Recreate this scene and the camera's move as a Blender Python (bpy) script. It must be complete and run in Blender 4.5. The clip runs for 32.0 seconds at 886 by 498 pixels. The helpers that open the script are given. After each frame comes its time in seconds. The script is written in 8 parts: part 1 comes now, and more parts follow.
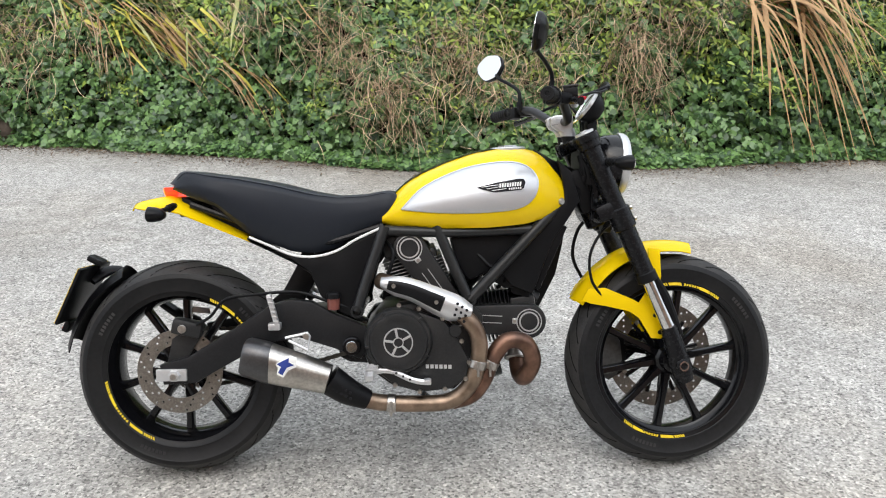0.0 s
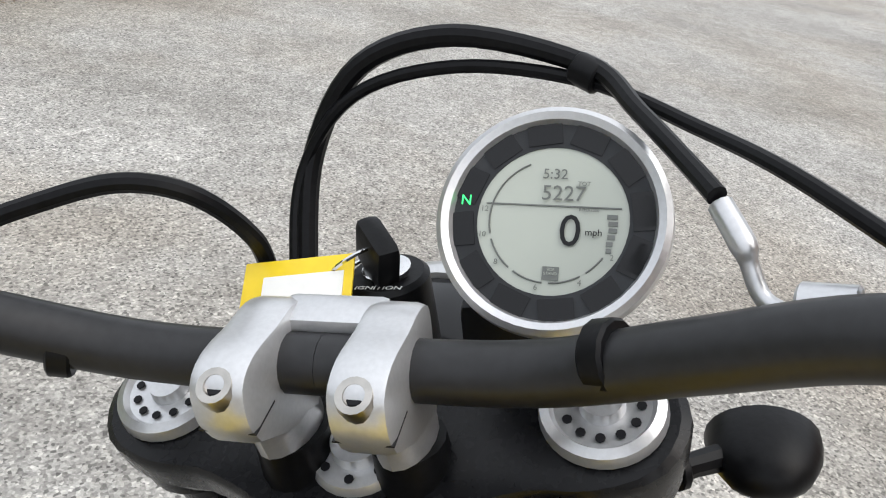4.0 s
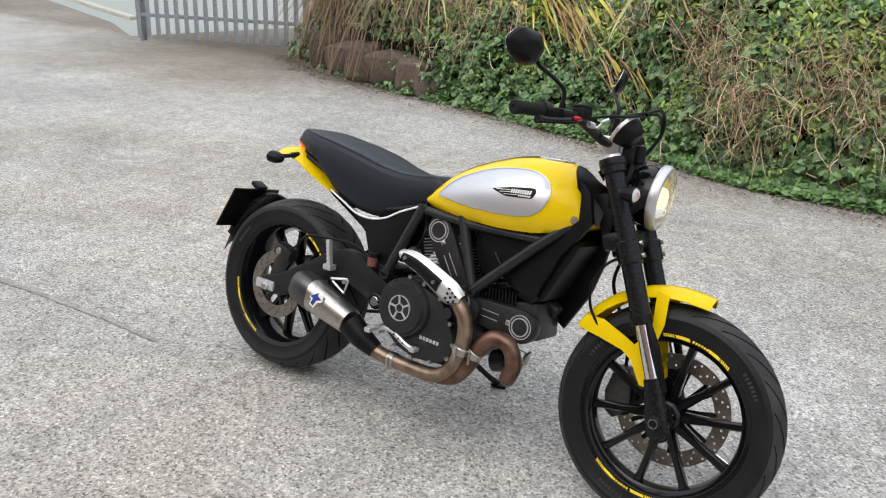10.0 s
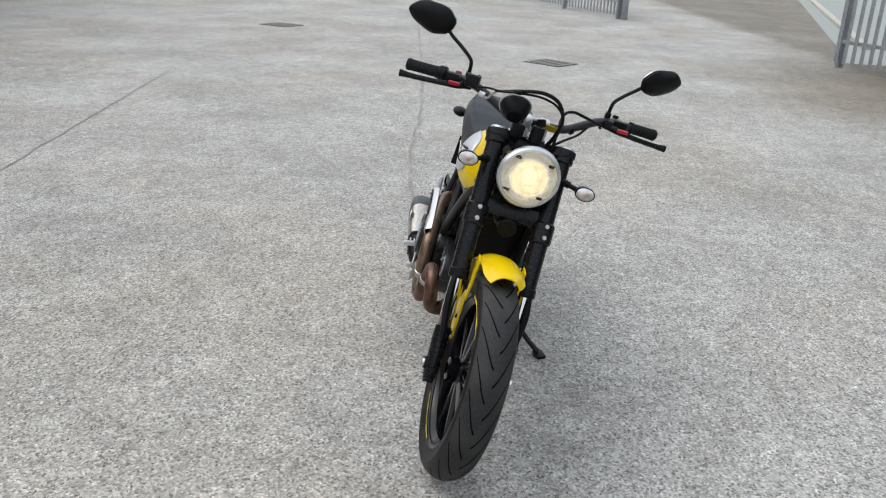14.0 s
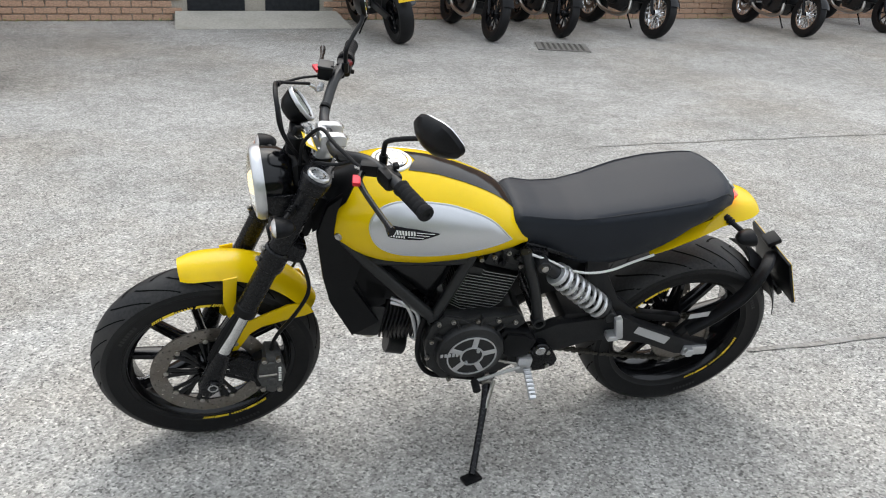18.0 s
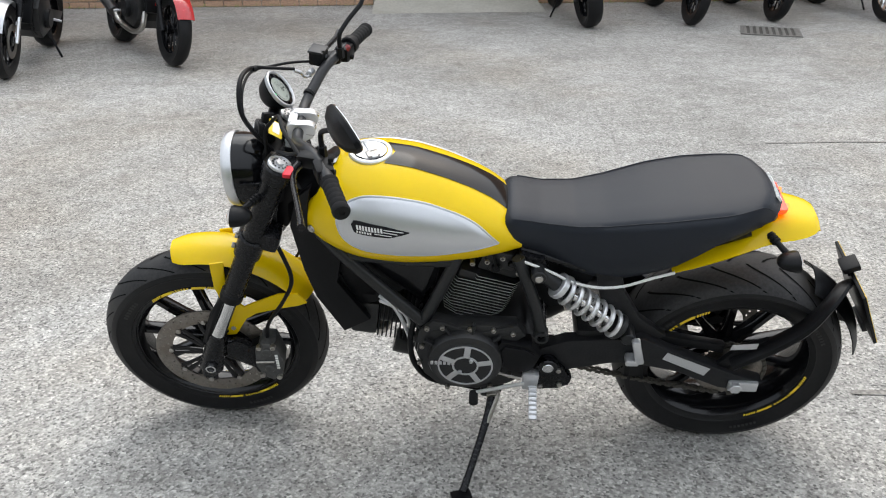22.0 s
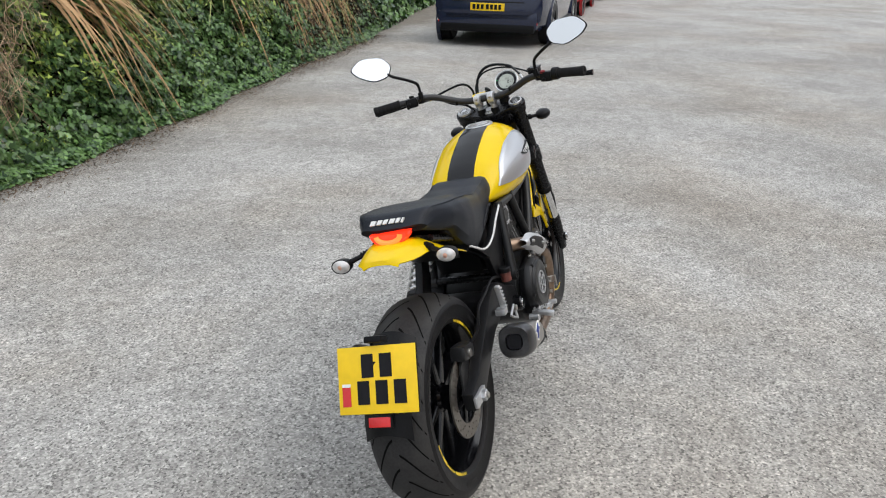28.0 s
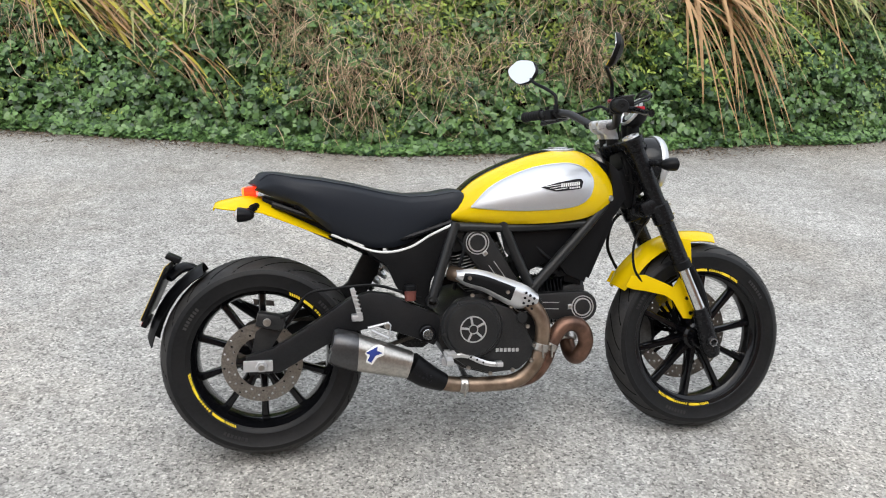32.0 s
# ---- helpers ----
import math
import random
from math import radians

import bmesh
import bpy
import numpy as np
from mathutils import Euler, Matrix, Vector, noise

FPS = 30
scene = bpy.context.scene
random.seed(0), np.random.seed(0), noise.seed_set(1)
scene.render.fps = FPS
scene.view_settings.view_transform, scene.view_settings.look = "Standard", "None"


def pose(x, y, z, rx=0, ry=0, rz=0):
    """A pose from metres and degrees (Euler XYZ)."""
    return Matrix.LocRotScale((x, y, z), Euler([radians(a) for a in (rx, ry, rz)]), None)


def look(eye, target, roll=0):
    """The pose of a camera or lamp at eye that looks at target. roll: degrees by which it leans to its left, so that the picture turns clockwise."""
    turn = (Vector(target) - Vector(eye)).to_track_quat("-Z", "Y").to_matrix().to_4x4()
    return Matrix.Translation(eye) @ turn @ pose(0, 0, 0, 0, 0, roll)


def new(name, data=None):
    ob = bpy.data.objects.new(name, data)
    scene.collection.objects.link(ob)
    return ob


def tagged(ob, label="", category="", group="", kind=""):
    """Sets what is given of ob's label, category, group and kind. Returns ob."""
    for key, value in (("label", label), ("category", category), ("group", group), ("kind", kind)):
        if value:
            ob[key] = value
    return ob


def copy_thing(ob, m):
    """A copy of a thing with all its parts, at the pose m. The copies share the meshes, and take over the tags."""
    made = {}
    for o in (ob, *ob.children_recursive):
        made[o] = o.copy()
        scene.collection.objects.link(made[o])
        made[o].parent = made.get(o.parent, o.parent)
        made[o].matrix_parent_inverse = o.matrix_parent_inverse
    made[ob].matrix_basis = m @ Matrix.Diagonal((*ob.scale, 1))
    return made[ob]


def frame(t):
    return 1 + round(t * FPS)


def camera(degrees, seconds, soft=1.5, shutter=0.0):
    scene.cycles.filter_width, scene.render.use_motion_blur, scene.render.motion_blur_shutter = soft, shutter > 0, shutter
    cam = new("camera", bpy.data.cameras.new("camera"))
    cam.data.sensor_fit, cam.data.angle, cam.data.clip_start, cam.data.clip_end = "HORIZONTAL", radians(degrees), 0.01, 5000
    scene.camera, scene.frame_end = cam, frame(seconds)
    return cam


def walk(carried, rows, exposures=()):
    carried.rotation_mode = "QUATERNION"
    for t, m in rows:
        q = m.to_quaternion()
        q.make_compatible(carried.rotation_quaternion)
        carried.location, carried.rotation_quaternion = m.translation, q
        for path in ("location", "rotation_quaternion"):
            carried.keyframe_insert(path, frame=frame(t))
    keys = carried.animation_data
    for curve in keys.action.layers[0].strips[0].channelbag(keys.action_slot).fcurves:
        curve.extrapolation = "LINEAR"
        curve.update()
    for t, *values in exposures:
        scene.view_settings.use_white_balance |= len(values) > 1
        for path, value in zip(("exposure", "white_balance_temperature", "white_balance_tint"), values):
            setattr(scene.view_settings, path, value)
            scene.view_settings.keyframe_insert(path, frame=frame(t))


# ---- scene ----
FOV = 56.38
PATH = [
    (0.0, 0.710, -2.143, 1.451, 70.60, 0.08, -1.58),
    (0.5, 0.795, -1.943, 1.461, 69.68, 1.40, -1.57),
    (1.0, 0.748, -1.557, 1.438, 67.81, 1.30, -6.89),
    (1.5, 0.643, -1.125, 1.402, 66.66, 0.54, -15.74),
    (2.0, 0.555, -0.751, 1.377, 65.15, -1.07, -26.54),
    (2.5, 0.601, -0.390, 1.325, 63.16, -2.71, -39.13),
    (3.0, 0.679, -0.126, 1.279, 63.07, -3.95, -51.71),
    (3.5, 0.821, 0.112, 1.195, 63.37, -6.63, -67.08),
    (5.5, 0.900, 0.199, 1.182, 63.90, -11.47, -75.23),
    (6.0, 0.735, 0.054, 1.278, 62.03, -9.76, -57.14),
    (6.5, 0.566, -0.211, 1.345, 64.71, -7.91, -40.22),
    (7.0, 0.459, -0.491, 1.437, 64.11, -7.97, -28.10),
    (7.5, 0.483, -0.833, 1.493, 65.07, -6.42, -14.85),
    (8.0, 0.659, -1.170, 1.506, 65.99, -5.27, -3.41),
    (8.5, 0.908, -1.498, 1.515, 67.09, -3.83, 7.97),
    (9.0, 1.265, -1.719, 1.506, 67.95, -3.06, 17.95),
    (9.5, 1.675, -1.844, 1.521, 68.27, -2.32, 27.33),
    (10.0, 2.058, -1.918, 1.537, 69.13, -2.09, 35.50),
    (10.5, 2.490, -1.854, 1.521, 69.67, -2.39, 42.67),
    (11.0, 2.847, -1.787, 1.497, 70.22, -2.45, 49.68),
    (11.5, 3.084, -1.647, 1.528, 69.99, -2.87, 56.02),
    (12.0, 3.286, -1.362, 1.512, 69.91, -3.13, 61.92),
    (12.5, 3.371, -1.074, 1.498, 69.79, -2.93, 68.51),
    (13.0, 3.465, -0.734, 1.502, 69.66, -2.73, 75.52),
    (13.5, 3.596, -0.361, 1.523, 69.45, -2.38, 83.19),
    (14.0, 3.597, 0.020, 1.515, 69.18, -2.13, 91.28),
    (14.5, 3.578, 0.451, 1.513, 68.94, -1.84, 100.56),
    (16.5, 2.463, 1.870, 1.543, 67.37, -1.57, 139.90),
    (17.0, 2.065, 2.050, 1.542, 66.96, -2.07, 150.20),
    (17.5, 1.662, 2.195, 1.563, 66.69, -2.42, 159.36),
    (18.0, 1.316, 2.213, 1.553, 66.47, -2.83, 167.06),
    (18.5, 1.003, 2.208, 1.546, 66.35, -2.90, 172.93),
    (19.0, 0.839, 2.135, 1.529, 65.97, -2.55, 176.76),
    (19.5, 0.750, 2.122, 1.537, 65.83, -1.98, 178.81),
    (20.0, 0.720, 2.129, 1.536, 65.57, -1.38, -179.69),
    (20.5, 0.703, 2.120, 1.534, 65.59, -0.90, -179.03),
    (21.0, 0.704, 2.115, 1.532, 65.39, -0.63, -178.68),
    (21.5, 0.701, 2.116, 1.539, 65.36, -0.43, -178.27),
    (22.0, 0.688, 2.113, 1.542, 65.02, -0.03, -176.81),
    (22.5, 0.557, 2.113, 1.537, 64.41, 0.62, -173.34),
    (23.0, 0.277, 2.039, 1.538, 64.20, 1.67, -166.94),
    (23.5, -0.045, 1.914, 1.555, 63.98, 2.33, -159.43),
    (24.0, -0.487, 1.843, 1.566, 64.63, 2.83, -149.25),
    (24.5, -0.840, 1.645, 1.566, 65.09, 3.01, -137.55),
    (25.0, -1.186, 1.471, 1.577, 65.73, 1.72, -127.28),
    (25.5, -1.503, 1.226, 1.592, 66.11, 0.71, -116.33),
    (26.0, -1.688, 0.918, 1.599, 66.38, 0.34, -105.61),
    (26.5, -1.911, 0.581, 1.595, 67.00, -0.08, -96.66),
    (28.5, -2.001, -0.960, 1.591, 69.73, -1.23, -63.09),
    (29.0, -1.826, -1.306, 1.584, 70.17, -1.60, -54.40),
    (29.5, -1.611, -1.619, 1.588, 70.22, -1.84, -46.72),
    (30.0, -1.274, -1.794, 1.568, 70.14, -1.99, -39.01),
    (30.5, -0.956, -2.008, 1.508, 71.41, -1.71, -31.98),
    (31.0, -0.611, -2.175, 1.495, 71.84, -1.50, -23.99),
    (31.5, -0.197, -2.208, 1.515, 70.97, -1.59, -15.48),
    (32.0, 0.162, -2.269, 1.572, 68.90, -1.89, -9.19),
]
EXPOSURES = [(0.0, 0.2, 6370, 9), (2.0, 0.1, 6340, 10), (3.5, -0.03, 6430, 9), (5.5, 0.0, 6700, 11), (7.0, -0.1, 6680, 11), (8.0, 0.05, 6390, 9), (9.0, 0.1, 6410, 10), (11.0, -0.08, 6370, 10), (13.0, -0.18, 6310, 9), (14.5, -0.22, 6270, 8), (16.5, 0.0, 6320, 8), (18.0, 0.08, 6320, 8), (20.0, 0.12, 6340, 8), (23.0, 0.1, 6370, 9), (25.0, -0.18, 6390, 10), (26.0, -0.36, 6390, 10), (29.0, -0.12, 6340, 9), (32.0, 0.08, 6340, 9)]
cam = camera(FOV, 32.0, soft=1.1)
walk(cam, [(r[0], pose(*r[1:])) for r in PATH], EXPOSURES)

# ---------------------------------------------------------------- light
world = bpy.data.worlds.new("sky")
scene.world = world
world.use_nodes = True
wn = world.node_tree.nodes
wl = world.node_tree.links
sky = wn.new("ShaderNodeTexSky")
sky.sky_type = "NISHITA"
sky.sun_disc = False
sky.sun_elevation, sky.sun_rotation = radians(52), radians(200)
sky.air_density, sky.dust_density, sky.ozone_density = 1.0, 6.0, 1.0
haze = wn.new("ShaderNodeMixRGB")
haze.inputs[0].default_value = 0.72
# overcast: the cloud is twice as bright overhead as at the horizon
wtc = wn.new("ShaderNodeTexCoord")
wsep = wn.new("ShaderNodeSeparateXYZ")
wl.new(wtc.outputs["Generated"], wsep.inputs[0])
cloud = wn.new("ShaderNodeValToRGB")
cloud.color_ramp.elements[0].color = (0.47, 0.485, 0.505, 1)
cloud.color_ramp.elements[1].color = (0.92, 0.95, 0.995, 1)
wl.new(wsep.outputs[2], cloud.inputs[0])
bright = wn.new("ShaderNodeMixRGB")
bright.blend_type = "MULTIPLY"
bright.inputs[0].default_value = 1
bright.inputs[2].default_value = (10.4, 10.4, 10.4, 1)
wl.new(cloud.outputs[0], bright.inputs[1])
wl.new(bright.outputs[0], haze.inputs[2])
wl.new(sky.outputs[0], haze.inputs[1])
wl.new(haze.outputs[0], wn["Background"].inputs[0])
wn["Background"].inputs[1].default_value = 0.20
sun = new("sun", bpy.data.lights.new("sun", "SUN"))
sun.data.energy, sun.data.angle, sun.data.color = 0.9, radians(40), (1.0, 0.985, 0.96)
sun.matrix_world = look((2, -6, 12), (0.7, 0, 0))
scene.view_settings.exposure = 0.0

# ---------------------------------------------------------------- materials


def material(name, color, rough=0.5, metal=0.0, grain=0.0, scale=40.0, spread=0.12, bump=0.0, coat=0.0,
             emit=None, power=0.0, stain=0.0, stain_color=(0.1, 0.09, 0.08), stain_scale=3.0, spec=None):
    """A surface with colour grain at one scale, stains at a larger one, and a fine bump."""
    m = bpy.data.materials.new(name)
    m.use_nodes = True
    n, l = m.node_tree.nodes, m.node_tree.links
    b = n["Principled BSDF"]
    b.inputs["Roughness"].default_value = rough
    b.inputs["Metallic"].default_value = metal
    b.inputs["Specular IOR Level"].default_value = (0.5 if max(color) > 0.06 else 0.13) if spec is None else spec
    if coat:
        b.inputs["Coat Weight"].default_value = coat
        b.inputs["Coat Roughness"].default_value = 0.06
    tc = n.new("ShaderNodeTexCoord")
    nz = n.new("ShaderNodeTexNoise")
    nz.inputs["Scale"].default_value = scale
    nz.inputs["Detail"].default_value = 4
    l.new(tc.outputs["Object"], nz.inputs["Vector"])
    ramp = n.new("ShaderNodeValToRGB")
    lo = [c * (1 - spread) for c in color]
    hi = [min(1, c * (1 + spread)) for c in color]
    ramp.color_ramp.elements[0].color = (*lo, 1)
    ramp.color_ramp.elements[1].color = (*hi, 1)
    ramp.color_ramp.elements[0].position, ramp.color_ramp.elements[1].position = 0.35, 0.65
    l.new(nz.outputs["Fac"], ramp.inputs[0])
    out = ramp.outputs[0]
    if stain:
        n2 = n.new("ShaderNodeTexNoise")
        n2.inputs["Scale"].default_value = stain_scale
        n2.inputs["Detail"].default_value = 6
        l.new(tc.outputs["Object"], n2.inputs["Vector"])
        r2 = n.new("ShaderNodeValToRGB")
        r2.color_ramp.elements[0].position, r2.color_ramp.elements[1].position = 0.48, 0.68
        r2.color_ramp.elements[1].color = (stain, stain, stain, 1)
        l.new(n2.outputs["Fac"], r2.inputs[0])
        mx = n.new("ShaderNodeMixRGB")
        mx.inputs[2].default_value = (*stain_color, 1)
        l.new(r2.outputs[0], mx.inputs[0])
        l.new(out, mx.inputs[1])
        out = mx.outputs[0]
    l.new(out, b.inputs["Base Color"])
    if grain:
        mr = n.new("ShaderNodeMapRange")
        mr.inputs["To Min"].default_value = max(0.02, rough - grain)
        mr.inputs["To Max"].default_value = min(1, rough + grain)
        l.new(nz.outputs["Fac"], mr.inputs["Value"])
        l.new(mr.outputs[0], b.inputs["Roughness"])
    if bump:
        bp = n.new("ShaderNodeBump")
        bp.inputs["Strength"].default_value = bump
        bp.inputs["Distance"].default_value = 0.002
        l.new(nz.outputs["Fac"], bp.inputs["Height"])
        l.new(bp.outputs[0], b.inputs["Normal"])
    if emit:
        b.inputs["Emission Color"].default_value = (*emit, 1)
        b.inputs["Emission Strength"].default_value = power
    return m


def leaf_material(name, dark, light, rough=0.45):
    m = bpy.data.materials.new(name)
    m.use_nodes = True
    n, l = m.node_tree.nodes, m.node_tree.links
    b = n["Principled BSDF"]
    g = n.new("ShaderNodeNewGeometry")
    r = n.new("ShaderNodeValToRGB")
    r.color_ramp.elements[0].color, r.color_ramp.elements[1].color = (*dark, 1), (*light, 1)
    l.new(g.outputs["Random Per Island"], r.inputs[0])
    l.new(r.outputs[0], b.inputs["Base Color"])
    b.inputs["Roughness"].default_value = rough
    b.inputs["Subsurface Weight"].default_value = 0.0
    return m


YELLOW = material("yellow_paint", (0.74, 0.515, 0.0015), 0.20, 0, 0.03, 9, 0.03, 0, 0.0, None, 0, 0, (0.1, 0.1, 0.1), 3, 0.27)
SILVER = material("silver_paint", (0.56, 0.57, 0.59), 0.36, 0.75, 0.06, 700, 0.10, 0.0, 0.3)
BLACK = material("black_plastic", (0.0048, 0.0050, 0.0058), 0.40, 0, 0.08, 260, 0.25, 0.06, 0, None, 0, 0.3, (0.010, 0.0102, 0.011), 12, 0.16)
SATIN = material("black_satin_metal", (0.0072, 0.0074, 0.0085), 0.27, 0.0, 0.03, 120, 0.2, 0.0, 0, None, 0, 0, (0.1, 0.1, 0.1), 3, 0.22)
BARM = material("bar_satin_black", (0.014, 0.0142, 0.0155), 0.40, 0.0, 0.04, 200, 0.2, 0.0, 0, None, 0, 0, (0.1, 0.1, 0.1), 3, 0.42)
FRAMEM = material("black_frame_paint", (0.0150, 0.0158, 0.0165), 0.33, 0.0, 0.05, 160, 0.2, 0.04, 0, None, 0, 0.3, (0.026, 0.026, 0.026), 14, 0.30)
GLOSS = material("black_gloss_paint", (0.0038, 0.0039, 0.0048), 0.14, 0, 0.03, 60, 0.2, 0, 0, None, 0, 0, (0.1, 0.1, 0.1), 3, 0.34)
DULL = material("dark_matt_metal", (0.0115, 0.0118, 0.013), 0.36, 0.0, 0.07, 180, 0.2, 0.06, 0, None, 0, 0.3, (0.026, 0.0255, 0.026), 14, 0.22)
FIN = material("bare_fin_metal", (0.30, 0.302, 0.30), 0.55, 0.2, 0.1, 90, 0.25, 0.1)
CALIPER = material("grey_caliper_metal", (0.075, 0.075, 0.074), 0.45, 0.4, 0.1, 90, 0.2, 0.1)
ENGINE = material("engine_black", (0.0165, 0.0170, 0.0178), 0.34, 0.1, 0.1, 300, 0.25, 0.18, 0, None, 0, 0.3, (0.045, 0.043, 0.041), 18, 0.34)
RUBBER = material("tyre_rubber", (0.0082, 0.0083, 0.0090), 0.46, 0, 0.1, 90, 0.2, 0.12, 0, None, 0, 0.5, (0.016, 0.0158, 0.0158), 9, 0.22)
TREAD = material("worn_tread_rubber", (0.024, 0.0238, 0.0243), 0.58, 0, 0.1, 140, 0.25, 0.2, 0, None, 0, 0.6, (0.048, 0.046, 0.043), 8, 0.25)
GROOVE = material("tyre_groove", (0.002, 0.002, 0.002), 0.9, 0, 0, 50)
VINYL = material("seat_vinyl", (0.0150, 0.0178, 0.0240), 0.40, 0, 0.05, 900, 0.2, 0.16, 0, None, 0, 0.25, (0.020, 0.0232, 0.029), 6, 0.20)
GRIP = material("grip_rubber", (0.013, 0.013, 0.0135), 0.7, 0, 0.06, 300, 0.2, 0.3)
CHROME = material("polished_steel", (0.72, 0.72, 0.72), 0.12, 1.0, 0.05, 60, 0.06)
ALU = material("cast_aluminium", (0.60, 0.605, 0.615), 0.33, 0.7, 0.05, 420, 0.035, 0.04)
STEEL = material("brushed_steel", (0.46, 0.44, 0.41), 0.33, 1.0, 0.10, 120, 0.14, 0.05, 0, None, 0, 0.35, (0.35, 0.31, 0.27), 10)
DARKSTEEL = material("carbon_dark_metal", (0.085, 0.085, 0.088), 0.32, 0.8, 0.06, 140, 0.1)
HEADER = material("heat_tinted_pipe", (0.25, 0.185, 0.135), 0.40, 0.85, 0.12, 26, 0.30, 0.08, 0, None, 0, 0.75, (0.14, 0.085, 0.06), 9)
HEADER2 = material("heat_tinted_dark_pipe", (0.15, 0.085, 0.06), 0.42, 0.8, 0.12, 26, 0.35, 0.08, 0, None, 0, 0.6, (0.085, 0.06, 0.055), 10)
DISC = material("brake_steel", (0.27, 0.25, 0.225), 0.4, 1.0, 0.10, 220, 0.18, 0, 0, None, 0, 0.5, (0.19, 0.155, 0.125), 16)
WHITE = material("white_trim", (0.72, 0.72, 0.70), 0.45, 0, 0.05, 90, 0.05)
RED = material("red_paint", (0.45, 0.012, 0.016), 0.26, 0, 0.05, 30, 0.08, 0, 0.8)
REDALLOY = material("red_anodised", (0.50, 0.02, 0.035), 0.35, 0.6, 0.05, 60, 0.1)
MAROON = material("maroon_switch", (0.20, 0.015, 0.02), 0.5, 0, 0.05, 60, 0.1)
BLUE = material("blue_plastic", (0.02, 0.09, 0.45), 0.45, 0, 0.05, 60, 0.1)
NAVY = material("navy_print", (0.02, 0.04, 0.22), 0.4, 0, 0.05, 60, 0.1)
STICKER = material("yellow_sticker", (0.80, 0.58, 0.02), 0.45, 0, 0.05, 60, 0.06)
PLATE = material("yellow_number_plate", (0.88, 0.58, 0.005), 0.38, 0, 0.05, 30, 0.04)
INK = material("black_print", (0.012, 0.012, 0.014), 0.5)
PAPER = material("white_card", (0.80, 0.80, 0.77), 0.6, 0, 0.04, 60, 0.04)
LCD = material("display_glass", (0.40, 0.43, 0.38), 0.18, 0, 0.02, 12, 0.05, 0, 0.3)
LCDINK = material("display_segments", (0.13, 0.14, 0.13), 0.3)
LCDRIM = material("display_dark_ring", (0.035, 0.037, 0.04), 0.22, 0, 0.04, 30, 0.2)
GREENLED = material("green_lamp", (0.02, 0.6, 0.1), 0.3, 0, 0, 10, 0.1, 0, 0, (0.05, 1.0, 0.25), 1.6)
MIRROR = material("mirror_glass", (0.86, 0.87, 0.88), 0.02, 1.0, 0.0, 10, 0.01)
REDLENS = material("red_lens", (0.55, 0.01, 0.01), 0.2, 0, 0, 20, 0.1, 0, 0.5)
TAILGLOW = material("tail_lamp_lit", (0.7, 0.03, 0.01), 0.25, 0, 0, 20, 0.1, 0, 0.4, (1.0, 0.035, 0.010), 1.5)
TAILRING = material("tail_ring_lit", (0.8, 0.12, 0.02), 0.25, 0, 0, 20, 0.1, 0, 0.4, (1.0, 0.16, 0.03), 2.2)
AMBER = material("indicator_lens", (0.62, 0.60, 0.58), 0.16, 0.3, 0.03, 60, 0.18, 0, 0.6)
AMBERBULB = material("amber_bulb", (0.50, 0.27, 0.19), 0.3, 0, 0, 40, 0.1)
REFLECT = material("lamp_reflector", (0.85, 0.84, 0.80), 0.18, 0.9, 0.06, 60, 0.12, 0, 0, (1.0, 0.86, 0.58), 0.13)
BULB = material("lamp_lit", (1, 0.9, 0.7), 0.3, 0, 0, 10, 0.02, 0, 0, (1.0, 0.84, 0.52), 1.3)
REDPLASTIC = material("reservoir_brown", (0.14, 0.045, 0.035), 0.35, 0, 0.1, 60, 0.2)
SPRING = material("shock_spring_silver", (0.66, 0.66, 0.66), 0.30, 0.7, 0.08, 80, 0.1)
CHAINM = material("drive_chain", (0.09, 0.085, 0.075), 0.45, 0.8, 0.1, 200, 0.3)
CARBLUE = material("dark_blue_car_paint", (0.012, 0.018, 0.045), 0.22, 0.1, 0.04, 20, 0.1, 0, 1.0)
CARRED = material("red_car_paint", (0.42, 0.012, 0.016), 0.25, 0.1, 0.04, 20, 0.1, 0, 1.0)
CARPINK = material("dusky_pink_car_paint", (0.45, 0.19, 0.18), 0.28, 0.3, 0.04, 20, 0.1, 0, 1.0)
WINDOWG = material("dark_car_glass", (0.012, 0.014, 0.016), 0.06, 0, 0.02, 10, 0.1, 0, 0.6)
FENCEM = material("galvanised_steel", (0.30, 0.32, 0.34), 0.55, 0.5, 0.1, 30, 0.14, 0.1, 0, None, 0, 0.4, (0.22, 0.21, 0.19), 5)
BRICK = material("brick", (0.44, 0.28, 0.19), 0.85, 0, 0.05, 60, 0.25, 0.5, 0, None, 0, 0.35, (0.30, 0.22, 0.15), 2)
MORTAR = material("mortar", (0.36, 0.33, 0.28), 0.9, 0, 0.05, 90, 0.15, 0.4)
STONE = material("sandstone", (0.105, 0.078, 0.060), 0.9, 0, 0.06, 25, 0.25, 0.8, 0, None, 0, 0.5, (0.09, 0.075, 0.052), 5)
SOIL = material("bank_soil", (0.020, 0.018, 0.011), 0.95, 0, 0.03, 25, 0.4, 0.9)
STRAW = leaf_material("dry_grass", (0.20, 0.125, 0.075), (0.66, 0.50, 0.32), 0.8)
# darker copy of the dead flax: shade at the fence end put into its colour
SHADEFLAX = leaf_material("shaded_dead_flax", (0.045, 0.032, 0.018), (0.23, 0.160, 0.088), 0.8)
LITTER = leaf_material("leaf_litter", (0.045, 0.033, 0.022), (0.20, 0.135, 0.08), 0.85)
DEADFLAX = leaf_material("dead_flax", (0.24, 0.12, 0.05), (0.54, 0.35, 0.17), 0.7)
